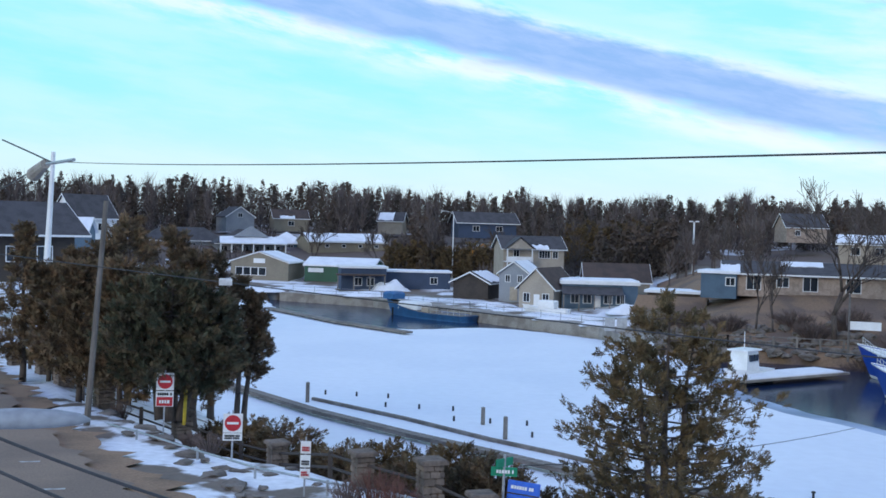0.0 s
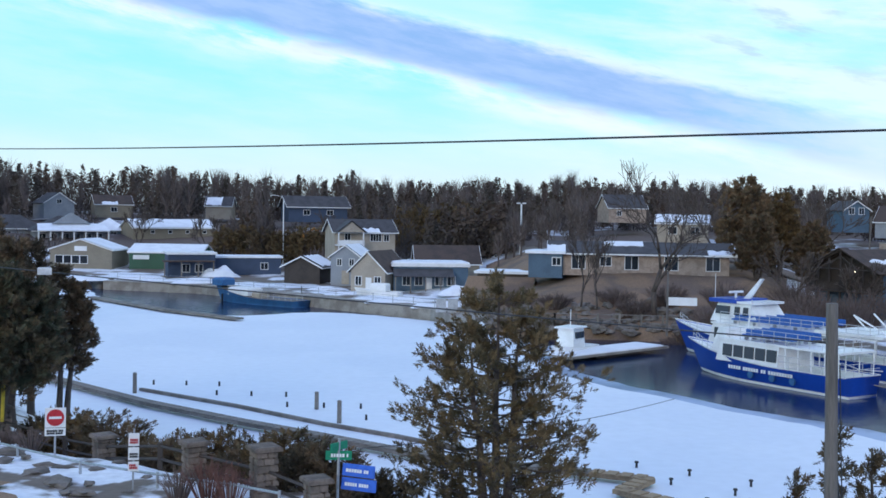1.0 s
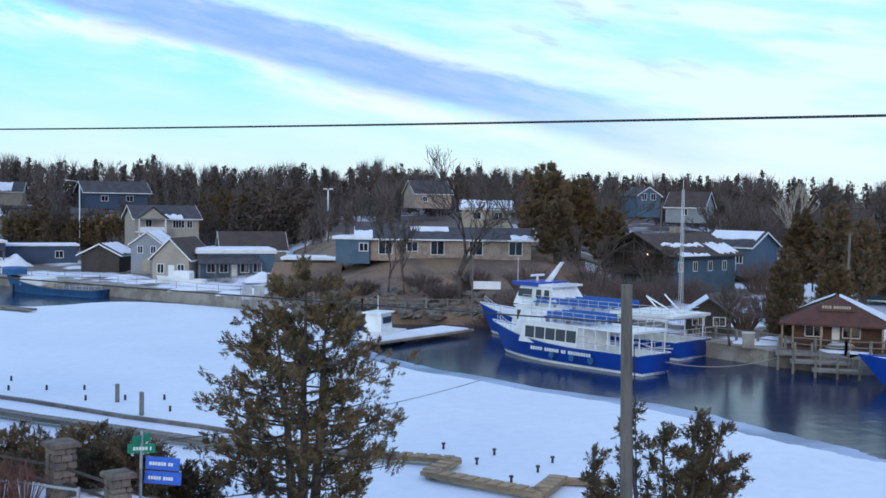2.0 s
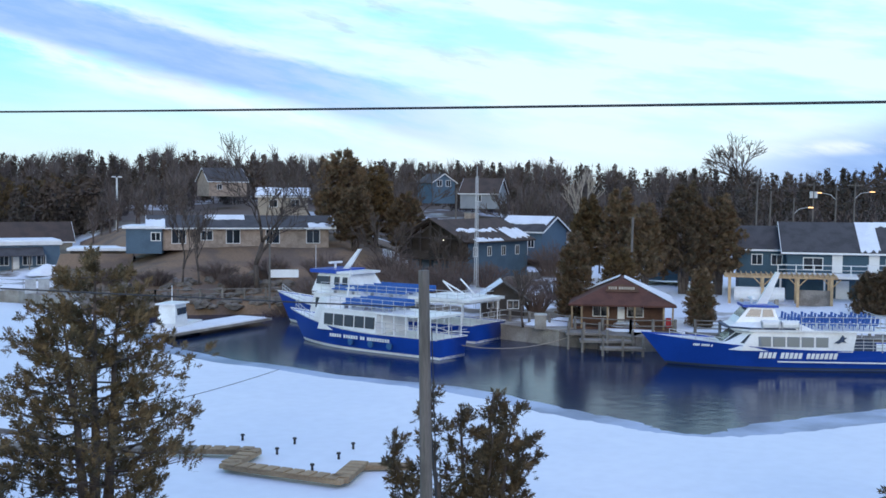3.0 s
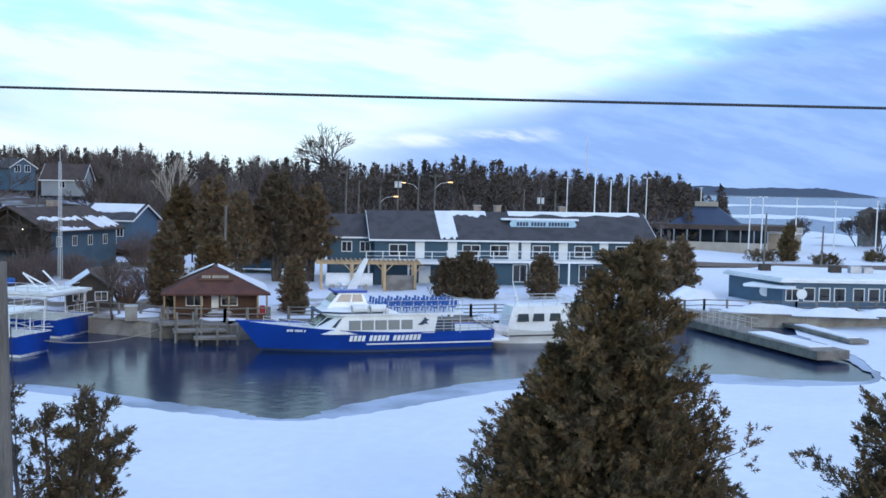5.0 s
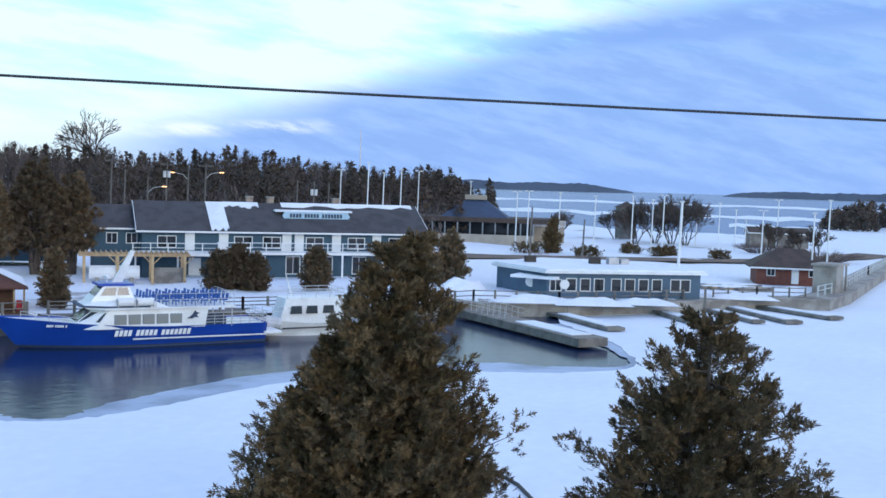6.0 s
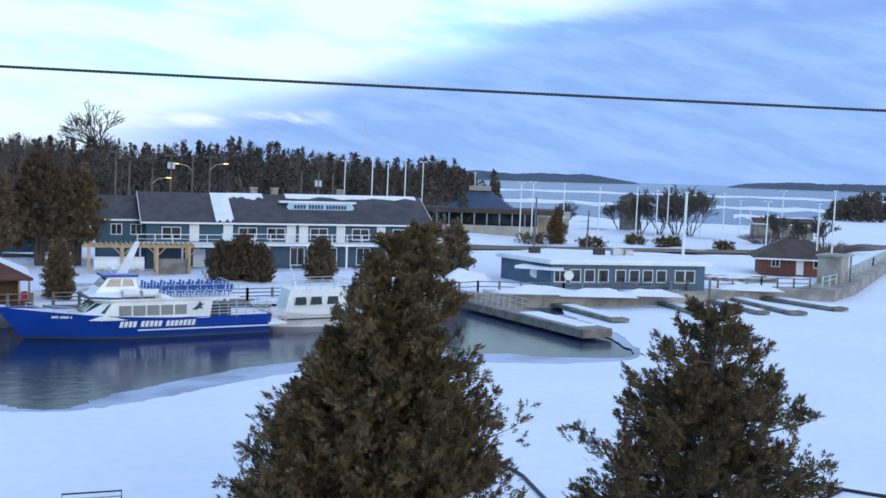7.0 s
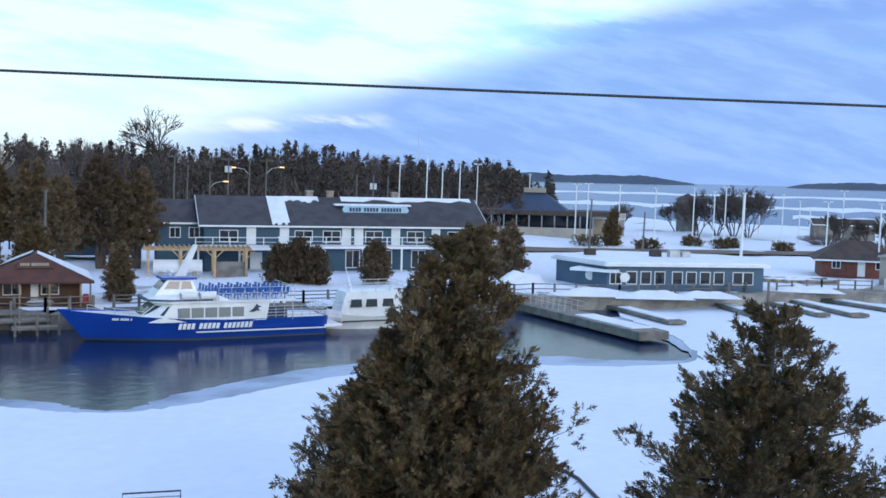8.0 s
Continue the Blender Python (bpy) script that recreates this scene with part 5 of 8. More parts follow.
evergreen("cedar_tree", pose(*spot(58.1, 30, 2.2)), "large dense dark cedar with twin tops", 9.75, 5.6, CEDAR_DARK, 13, leaders=((0.05, -0.40, 0.965, 0.85), (0.70, -1.0, 1.0, 0.75), (0.1, -0.3, 0.78, 0.95), (-0.6, 0.9, 0.68, 0.9), (0.8, -1.1, 0.60, 0.75), (-0.8, 1.5, 0.52, 0.85)), limbs=66, per=10, spray=17, size=0.245, blunt=0.95, low=0.06)
evergreen("cedar_tree", pose(*spot(75.3, 30, 2.2)), "rounded dense dark cedar with a pointed top", 7.75, 4.5, CEDAR_DARK, 14, leaders=((0, 0, 1, 1), (0.9, 0.2, 0.78, 0.85), (-0.9, 0.3, 0.76, 0.85)), limbs=54, per=10, spray=17, size=0.24, blunt=0.66, low=0.10)
evergreen("cedar_tree", pose(*spot(-13.6, 47, 5.0)), "broad dark green cedar by the street", 5.9, 3.5, CEDAR_GREEN, 15, leaders=((0, 0, 1, 1), (-1.6, 0.8, 0.92, 0.85), (1.5, 0.5, 0.85, 0.8)), limbs=60, per=10, spray=13, size=0.30, blunt=0.5, low=0.22, trunk_r=0.28)
evergreen("cedar_tree", pose(*spot(-10.3, 62, max(0.0, ground_z(-10.3, 62) - 0.1))), "tall thin-trunked cedar on the bank", 10.2 - max(0.0, ground_z(-10.3, 62)), 2.6, CEDAR_BROWN, 16, leaders=((0, 0, 1, 1), (0.9, 0.2, 0.9, 0.8)), limbs=40, per=8, spray=11, size=0.34, blunt=0.6, low=0.46)
for az_, d_, h_, r_, sd in ((-15.7, 60, 9.2, 2.9, 17), (-18.2, 64, 7.2, 2.3, 18), (-13.4, 66, 8.6, 2.8, 19), (-11.6, 70, 7.2, 2.2, 20), (-17.0, 57, 7.6, 2.1, 22), (-18.0, 52, 6.9, 2.2, 23), (-16.1, 51, 7.0, 2.0, 24), (-19.4, 60, 6.4, 2.0, 25), (-12.4, 60, 7.4, 2.2, 26)):
    evergreen("cedar_tree", pose(*spot(az_, d_, max(0.0, ground_z(az_, d_) - 0.1))), "rusty bronzed cedar on the near bank", h_ + 4.3 - max(0.0, ground_z(az_, d_)), r_, CEDAR_BROWN, sd, limbs=52, per=10, spray=10, size=0.34, blunt=0.5, low=0.20, clump=0.6, group="bronzed cedars")
evergreen("spruce_tree", pose(*spot(-20.6, 60, 4.4)), "spruce with drooping brown-green boughs beside the street", 8.5, 2.3, CEDAR_BROWN, 21, limbs=56, per=6, spray=10, size=0.32, blunt=0.9, low=0.18, droop=0.4)
# hedge of low junipers along the bank
for az_, d_, w_, h_, sd in ((-9.6, 45, 1.9, 1.5, 31), (-7.9, 43.5, 2.1, 1.8, 32), (-6.6, 42, 1.5, 1.3, 33), (-4.8, 37, 1.6, 1.2, 34), (-2.6, 35.5, 2.0, 1.5, 35), (-0.8, 34, 1.7, 1.3, 36), (1.0, 32, 1.9, 1.5, 37), (2.6, 30.5, 1.7, 1.3, 38), (5.4, 32.5, 1.4, 1.0, 39), (-11.0, 48, 1.6, 1.2, 40)):
    evergreen("juniper", pose(*spot(az_, d_, ground_z(az_, d_) - 0.25)), "low dark juniper bush along the fence", h_ * 1.35, w_ * 0.8, CEDAR_DARK if sd % 2 else CEDAR_BROWN, sd, leaders=((0, 0, 1, 1), (0.5, 0.3, 0.8, 0.9), (-0.5, 0.2, 0.85, 0.9)), limbs=22, per=6, spray=9, size=0.22, blunt=0.35, low=0.05, group="bank junipers", category="bush")
for az_, d_, w_, h_, mat_, sd in ((-3.1, 29.2, 1.5, 1.3, REDTWIG, 1), (-2.0, 28.6, 1.3, 1.2, REDTWIG, 2), (-4.6, 29.3, 1.2, 1.0, TWIG, 3), (-11.6, 38.6, 1.4, 0.9, TWIG, 4), (-12.6, 40.4, 1.0, 0.7, TWIG, 5), (-16.0, 48, 1.2, 0.9, TWIG, 6)):
    shrub("bare_shrub", pose(*spot(az_, d_, ground_z(az_, d_))), "leafless shrub on the snowy bank", w_, h_, mat_, sd, 70, "bank shrubs")

# cedars behind the boats and by the office
for az_, d_, h_, r_, mat_, sd in ((23.9, 150, 12.2, 5.0, CEDAR_BROWN, 51), (25.6, 156, 11.2, 4.2, CEDAR_DARK, 52), (27.2, 152, 9.2, 3.8, CEDAR_BROWN, 53), (24.6, 140, 8.0, 3.6, CEDAR_BROWN, 54),
                                  (38.2, 138, 12.2, 3.4, CEDAR_BROWN, 55), (39.5, 128, 10.6, 3.0, CEDAR_BROWN, 56), (41.4, 130, 13.0, 4.4, CEDAR_BROWN, 57), (43.1, 132, 11.8, 3.9, CEDAR_BROWN, 58), (36.6, 140, 11.0, 3.0, CEDAR_DARK, 59),
                                  (35.9, 103, 8.1, 2.0, CEDAR_BROWN, 60), (38.2, 112, 6.4, 2.4, CEDAR_DARK, 61), (42.3, 101, 5.3, 1.5, CEDAR_BROWN, 62),
                                  (50.2, 117, 4.2, 2.1, CEDAR_BROWN, 63), (51.1, 118, 4.9, 2.2, CEDAR_BROWN, 64), (52.0, 117, 4.0, 2.0, CEDAR_BROWN, 65), (55.1, 118, 4.7, 2.0, CEDAR_BROWN, 66), (62.0, 128, 6.6, 2.4, CEDAR_BROWN, 67), (45.6, 104, 1.2, 0.7, CEDAR_DARK, 68),
                                  (67.2, 190, 6.2, 2.0, CEDAR_DARK, 69)):
    evergreen("evergreen_tree", pose(*spot(az_, d_, ground_z(az_, d_) - 0.1)), "dense bronze-green cedar on the far shore", h_, r_, mat_, sd, leaders=((0, 0, 1, 1), (0.25 * r_, 0.1, 0.88, 0.8), (-0.3 * r_, 0.1, 0.84, 0.8)), limbs=40, per=8, spray=9, size=0.16 + 0.045 * r_ + 0.02 * h_, blunt=0.5, low=0.24 if r_ > 2.9 else 0.06, group="far shore cedars")
bare_tree("bare_tree", pose(*spot(19.6, 122, 2.6)), "tall bare tree on the rocky bank", 16.6, 0.9, 71, depth=6, trunk_r=0.34, fork=0.34, thin=0.03)
bare_tree("bare_tree", pose(*spot(15.9, 124, 3.2)), "slim bare tree on the rocky bank", 9, 0.6, 72, depth=5, trunk_r=0.14, fork=0.33, thin=0.025)
bare_tree("bare_tree", pose(*spot(16.7, 122, 3.2)), "slim bare tree on the rocky bank", 8.5, 0.6, 73, depth=5, trunk_r=0.13, fork=0.33, thin=0.025)
bare_tree("bare_tree", pose(*spot(44.4, 240, 6.2)), "big bare maple spreading above the woods", 20, 0.95, 74, depth=6, trunk_r=0.55, fork=0.27, thin=0.05)
bare_tree("birch_tree", pose(*spot(36.3, 150, 5.5)), "pale bare birch among the cedars", 11, 0.45, 75, mat=BEIGE, depth=5, trunk_r=0.15, fork=0.3, thin=0.03)
bare_tree("bare_tree", pose(*spot(33.3, 97, 1.6)), "small bare tree beside the dock hut", 5.2, 0.9, 76, depth=5, trunk_r=0.1, fork=0.3, thin=0.02)
for az_, d_, h_, sd in ((71.4, 235, 8.8, 77), (72.4, 240, 9.8, 78), (73.9, 236, 10.8, 79), (73.2, 238, 9.4, 85), (70.4, 250, 7, 80), (78.2, 205, 6.5, 81), (80.3, 215, 7.0, 82), (79.4, 212, 5.5, 83), (67.5, 245, 6.5, 84)):
    bare_tree("bare_tree", pose(*spot(az_, d_, ground_z(az_, d_))), "bare park tree standing in the snow", h_, 0.8, sd, depth=6, trunk_r=0.11, fork=0.24, thin=0.03, group="park trees", stems=4 if sd in (77, 78, 79, 85) else 2)
for az_, d_, w_, h_, sd in ((21.2, 118, 6, 3.4, 91), (22.6, 116, 7, 4.2, 92), (24.0, 121, 6, 4.0, 93), (26.4, 128, 7, 4.6, 94), (27.8, 120, 6, 4.0, 95), (14.6, 126, 5, 2.2, 96), (17.6, 128, 6, 2.2, 97), (11.6, 134, 3, 2, 98), (25.2, 114, 5, 3.4, 99), (28.9, 118, 5, 4.4, 100), (34.0, 108, 4, 2.6, 101), (26.9, 112, 6, 3.6, 104), (29.6, 124, 7, 5.0, 105), (27.2, 122, 7, 4.6, 106), (31.4, 130, 6, 3.6, 107), (23.2, 126, 7, 4.2, 108), (33.2, 118, 6, 3.4, 109), (35.0, 120, 6, 3.4, 110), (20.2, 128, 6, 3.2, 111), (12.6, 128, 5, 2.6, 112), (18.6, 124, 5, 2.6, 113), (32.0, 150, 8, 5, 114), (34.8, 145, 8, 5, 115), (77.6, 222, 12, 2.4, 102), (80.6, 205, 14, 2.4, 103)):
    shrub("bare_shrub", pose(*spot(az_, d_, ground_z(az_, d_))), "tangled leafless brush on the far bank", w_, h_, TWIG, sd, 170, "bank brush", 3.0)

for az_, d_, h_, r_, sd in ((-2.3, 222, 6.6, 3.6, 301), (-1.3, 226, 6.0, 3.2, 302), (-0.4, 218, 6.6, 3.8, 303), (0.7, 216, 6.2, 3.8, 304), (1.7, 214, 6.8, 4.0, 305), (2.5, 217, 6.4, 3.4, 306), (7.6, 212, 10.5, 4.6, 307), (8.9, 216, 9.6, 4.4, 308), (10.0, 208, 10.0, 4.8, 309), (11.2, 214, 8.6, 4.2, 310), (6.6, 226, 9.0, 3.6, 311)):
    evergreen("evergreen_tree", pose(*spot(az_, d_, ground_z(az_, d_) - 0.1)), "dark bushy cedar among the harbour houses", h_, r_, CEDAR_DARK if sd % 3 else CEDAR_BROWN, sd, leaders=((0, 0, 1, 1), (0.35 * r_, 0.1, 0.86, 0.8), (-0.4 * r_, 0.1, 0.82, 0.8)), limbs=26, per=6, spray=8, size=0.55, blunt=0.42, low=0.06, group="street cedars", clump=0.8)
for az_, d_, h_, sd in ((-6.6, 250, 8, 321), (-3.2, 232, 8, 322), (3.4, 224, 9, 323), (6.0, 205, 9, 324), (12.2, 190, 10, 325), (14.8, 165, 9, 326), (22.6, 172, 10, 327), (27.6, 190, 11, 328), (33.2, 175, 10, 329), (34.6, 168, 10, 330), (26.2, 134, 7, 331), (29.4, 133, 6.5, 332)):
    bare_tree("bare_tree", pose(*spot(az_, d_, ground_z(az_, d_))), "bare grey-brown tree between the houses", h_, 0.75, sd, depth=5, trunk_r=0.14, fork=0.27, thin=0.035, group="street trees", stems=2)

# ---- woods on the hills: too many trees to count ----
SKYLINE = ([-40, -18, -11, -6, 0, 6, 12, 16, 20, 28, 32, 36, 40, 46, 52, 58, 61, 63.4, 65], [2.4, 2.3, 2.3, 2.2, 2.0, 1.85, 1.9, 2.15, 1.95, 1.7, 1.65, 1.6, 1.4, 1.2, 1.3, 0.95, 0.75, 0.35, 0.0])


def wood(count, a0, a1, d0, d1, seed, conifer, reach=(0.62, 1.02)):
    """Vertices of many far trees, as triangles."""
    r = np.random.default_rng(seed)
    res = []
    for i in range(count):
        a, d = r.uniform(a0, a1), d0 * (d1 / d0) ** r.uniform(0, 1)
        p = spot(a, d)
        z0 = float(height(p.x, p.y)[0][0])
        if z0 < 0.5:
            continue
        if reach[1] <= 0.3 and any(abs(a - ha) < math.degrees((0.6 * hw + 2) / hd) and -30 < d - hd < 10 for ha, hd, hw in BUILT):
            continue
        if reach[1] > 0.3 and any(abs(a - ha) < math.degrees((0.55 * hw + 2) / hd) and d < hd + 9 for ha, hd, hw in BUILT):
            continue
        roll_ = 0.30 * noise.noise((a * 0.42, 0.0, 4.0)) + 0.16 * noise.noise((a * 1.3, 0.0, 9.0))
        H = (EYE + d * math.tan(radians(float(np.interp(a, *SKYLINE)) + roll_)) - z0) * (r.uniform(*reach) if r.random() > 0.12 else reach[1] * r.uniform(0.97, 1.06))
        H = float(np.clip(H, 1.6 if conifer is None else 3.5, 17))
        base = np.array([p.x, p.y, z0])
        if conifer is None:
            n = 150
            th, q, h = r.uniform(0, 6.283, n), np.sqrt(r.uniform(0, 1, n)), r.uniform(0, 1, n)
            w = max(2.4, 0.42 * H)
            c = np.stack([np.cos(th) * q * w, np.sin(th) * q * w, h * H * np.sqrt(np.maximum(0.02, 1 - q * q * 0.9))], 1)
            d_ = r.normal(0, 0.12, (n, 3)) + (0, 0, 1) * r.uniform(0.5, 1.3, (n, 1))
            k = np.cross(d_, r.normal(size=(n, 3)))
            k = k / np.linalg.norm(k, axis=1, keepdims=True) * 0.16
            tri = [c - k, c + k, c + d_ + r.normal(0, 0.35, (n, 3))]
        elif conifer:
            n = 330
            h = r.uniform(0.05, 1, n) ** 0.95
            if r.random() < 0.58:
                H *= r.uniform(0.80, 0.97)
                rad = r.uniform(0.20, 0.34) * H * np.minimum(1, 1.9 * (1 - h)) ** 0.6 * np.sqrt(r.uniform(0.1, 1, n)) * (0.8 + 0.35 * np.sin(h * 9 + i)) + 0.2
            else:
                rad = (0.15 + 0.12 * r.random() ** 2) * H * (1 - h) ** 0.8 * np.sqrt(r.uniform(0.15, 1, n)) * (0.85 + 0.25 * np.sin(h * 26 + i)) + 0.08
            th = r.uniform(0, 6.283, n)
            c = np.stack([np.cos(th) * rad, np.sin(th) * rad, h * H], 1)
            s = r.uniform(0.26, 0.62, n)[:, None] * (0.85 + 0.03 * H)
            tri = [c + s * r.normal(0, 0.55, (n, 3)) for _ in range(3)]
        else:
            n = 74
            h = r.uniform(0.25, 0.75, n)
            th = r.uniform(0, 6.283, n)
            k = H * r.uniform(0.10, 0.24, n) * (1.1 - 0.5 * h)
            b = np.stack([np.zeros(n), np.zeros(n), h * H], 1) + r.normal(0, 0.35, (n, 3)) * (1, 1, 0)
            e = np.stack([np.cos(th) * k, np.sin(th) * k, np.minimum(H, h * H + H * r.uniform(0.15, 0.4, n))], 1)
            w = r.normal(0, 1, (n, 3))
            w = w / np.linalg.norm(w, axis=1, keepdims=True) * 0.12
            tri = [b - w, b + w, e]
            t0, t1, t2 = np.array([[-0.16, 0, 0]]), np.array([[0.16, 0, 0]]), np.array([[0, 0, H]])
            tri = [np.concatenate([tri[0], t0, t0[:, [1, 0, 2]]]), np.concatenate([tri[1], t1, t1[:, [1, 0, 2]]]), np.concatenate([tri[2], t2, t2])]
        res.append(np.stack(tri, 1).reshape(-1, 3) + base)
    return np.concatenate(res)


def woods(label, mat, *bands):
    v = np.concatenate(bands)
    ob = new("woods", from_arrays("woods", v, np.arange(len(v)).reshape(-1, 3), mat))
    return tagged(ob, label, "woods", kind="stuff")


woods("dark spruce and cedar woods on the hills", FAR_GREEN,
      wood(1000, -40, 63, 290, 440, 1, True, (0.62, 0.95)), wood(210, -24, 36, 225, 300, 2, True, (0.4, 0.72)), wood(110, 44, 62.5, 210, 330, 3, True, (0.6, 1.0)), wood(36, 60, 64.2, 250, 330, 4, True, (0.7, 1.0)), wood(60, 8, 12, 185, 215, 8, True, (0.4, 0.7)),
      wood(22, -3.6, 1.5, 222, 245, 9, True, (0.35, 0.6)))
woods("tangled brown brush and saplings under the woods", FAR_TWIG,
      wood(420, -36, 62, 300, 470, 21, None, (0.55, 0.92)), wood(420, -30, 46, 205, 330, 22, None, (0.12, 0.26)), wood(150, 44, 62, 205, 300, 23, None, (0.3, 0.6)))
woods("leafless grey-brown hardwoods on the hills", FAR_TWIG,
      wood(640, -40, 62, 270, 420, 5, False, (0.7, 1.02)), wood(260, -30, 40, 200, 290, 6, False, (0.4, 0.75)), wood(120, 27, 40, 150, 230, 7, False, (0.35, 0.7)), wood(70, 8, 24, 170, 240, 10, False, (0.35, 0.65)))
pt = []
rp = np.random.default_rng(5)
for i in range(170):
    a_, d_ = rp.uniform(80.3, 95), rp.uniform(430, 520)
    p_, H_ = spot(a_, d_), rp.uniform(7, 11) * min(1, 0.35 + (a_ - 80.3) * 0.5)
    h_ = rp.uniform(0.0, 1, 90)
    rad_ = 0.25 * H_ * (1 - h_) ** 0.7 + 0.3
    th_ = rp.uniform(0, 6.283, 90)
    c_ = np.stack([np.cos(th_) * rad_, np.sin(th_) * rad_, h_ * H_], 1)
    pt.append((c_[:, None] + rp.normal(0, 0.7, (90, 3, 3))).reshape(-1, 3) + np.array([p_.x, p_.y, 0]))
woods("dark cedar woods on a snowy point", FAR_GREEN, *pt)

# ---- boats ----
def hull_shape(L, beam, bow_z, stern_z, rake=1.6, draft=0.5, flare=0.78, low=-0.25, high=1.0, stern_w=0.86, n=28, out=0.0):
    """A boat's side from the height share low to high of its freeboard; bow at x = 0, stern at x = L."""
    s, rows = Shape(), []
    levels = [low + (high - low) * j / 6 for j in range(7)]
    for i in range(n + 1):
        u = i / n
        half = beam / 2 * min(1, 1.28 * (1 - (1 - min(1, u / 0.45)) ** 1.9) / 1.28) * (1 - (1 - stern_w) * max(0, (u - 0.6) / 0.4))
        sheer = stern_z + (bow_z - stern_z) * max(0, 1 - u / 0.62) ** 1.7
        row = []
        for lv in levels:
            z = sheer * lv if lv > 0 else draft * lv
            x = u * L - rake * max(0, lv) * (1 - u) ** 3 + rake * 0.5 * max(0, -lv) * (1 - u)
            w = half * (flare + (1 - flare) * max(0, lv)) if u > 0 else 0.02
            row.append((x, w + out * (u > 0), z))
        rows.append(row)
    k = 7
    for sg in (-1, 1):
        base = len(s.v)
        s.v += [(x, sg * w, z) for row in rows for x, w, z in row]
        for i in range(n):
            for j in range(k - 1):
                q = (base + i * k + j, base + (i + 1) * k + j, base + (i + 1) * k + j + 1, base + i * k + j + 1)
                s.f.append(q if sg < 0 else q[::-1])
    off = (n + 1) * k
    s.f += [(n * k + j, off + n * k + j, off + n * k + j + 1, n * k + j + 1) for j in range(k - 1)]
    return s, rows


def deck_shape(rows, drop=0.06):
    s = Shape()
    p = [(r[-1][0], -r[-1][1] + 0.03, r[-1][2] - drop) for r in rows] + [(r[-1][0], r[-1][1] - 0.03, r[-1][2] - drop) for r in rows]
    n = len(rows)
    return s.add(p, [(i, i + 1, n + i + 1, n + i) for i in range(n - 1)])


def railing(parent, pts, h, posts, mat=PALE_METAL, rails=(1.0, 0.55), r=0.025):
    """A handrail along points: posts are parts, the rails one part."""
    for k in rails:
        part("handrail", Shape().path([(x, y, z + h * k) for x, y, z in pts], r, 5), mat, parent)
    for a, b in zip(pts, pts[1:]):
        a, b = Vector(a), Vector(b)
        n = max(1, round((b - a).length / posts))
        for i in range(n):
            p = a.lerp(b, i / n)
            part("rail_post", Shape().tube(p, p + Vector((0, 0, h)), r, r, 5), mat, parent)


def seat_mesh():
    s = Shape()
    s.slab(-0.22, -0.22, 0.36, 0.22, 0.22, 0.46, 0.03)
    s.add(*rot_box(-0.22, 0.18, 0.44, 0.22, 0.26, 0.95, 0.12))
    s.tube((0, 0, 0), (0, 0, 0.38), 0.04, 0.04, 6)
    return s


def rot_box(x0, y0, z0, x1, y1, z1, lean):
    p = [(x, y + lean * (z - z0), z) for z in (z0, z1) for y in (y0, y1) for x in (x0, x1)]
    return p, [(0, 2, 3, 1), (4, 5, 7, 6), (0, 1, 5, 4), (2, 6, 7, 3), (0, 4, 6, 2), (1, 3, 7, 5)]


SEAT = seat_mesh().mesh("seat", SEAT_BLUE)


def cabin(poly_low, poly_high, z0, z1):
    """A deckhouse that leans in: two outlines in x and y."""
    k = len(poly_low)
    s = Shape()
    p = [(x, y, z0) for x, y in poly_low] + [(x, y, z1) for x, y in poly_high]
    return s.add(p, [tuple(range(k))[::-1], tuple(range(k, 2 * k))] + [(i, (i + 1) % k, k + (i + 1) % k, k + i) for i in range(k)])


def pane(parent, x0, x1, z0, z1, y, lean=0.0, mat=CABIN_GLASS, frame_mat=BLACK, skew=0.0):
    o = part("window", Shape().prism([(x0, z0), (x1, z0), (x1 - skew, z1), (x0 + skew * 0.3, z1)], y - 0.03, y + 0.03), mat, parent)
    return o


# large cruise boat lying along the dock, blue hull and white deckhouse
big = thing("cruise_boat", pose(56.7, 66.2, 0, 0, 0, -32.5), "blue and white catamaran tour boat moored at the dock", "boat")
hs_, rw_ = hull_shape(18.6, 5.4, 2.3, 1.42, rake=1.9, flare=0.8)
part("hull", hs_, BOAT_BLUE, big, smooth=True)
part("deck", deck_shape(rw_), BOAT_WHITE, big)
cp_, _ = hull_shape(18.6, 5.4, 2.3, 1.42, rake=1.9, flare=0.8, low=0.985, high=1.02, out=0.03)
part("gunwale", cp_, BOAT_BLUE, big)
bt_, _ = hull_shape(18.6, 5.4, 2.3, 1.42, rake=1.9, flare=0.8, low=-0.2, high=0.05, out=0.02)
part("boot_stripe", bt_, NAVY_SIDING, big)
part("stripe", Shape().box(7.9, -2.62, 0.50, 18.4, -2.50, 0.60), BOAT_WHITE, big)
HOUSE_LOW = [(3.3, -1.5), (5.2, -2.58), (13.4, -2.62), (13.4, 2.62), (5.2, 2.58), (3.3, 1.5)]
HOUSE_TOP = [(5.3, -1.3), (6.2, -2.42), (13.7, -2.52), (13.7, 2.52), (6.2, 2.42), (5.3, 1.3)]
house_ = part("deckhouse", cabin(HOUSE_LOW, HOUSE_TOP, 1.34, 2.78), BOAT_WHITE, big)
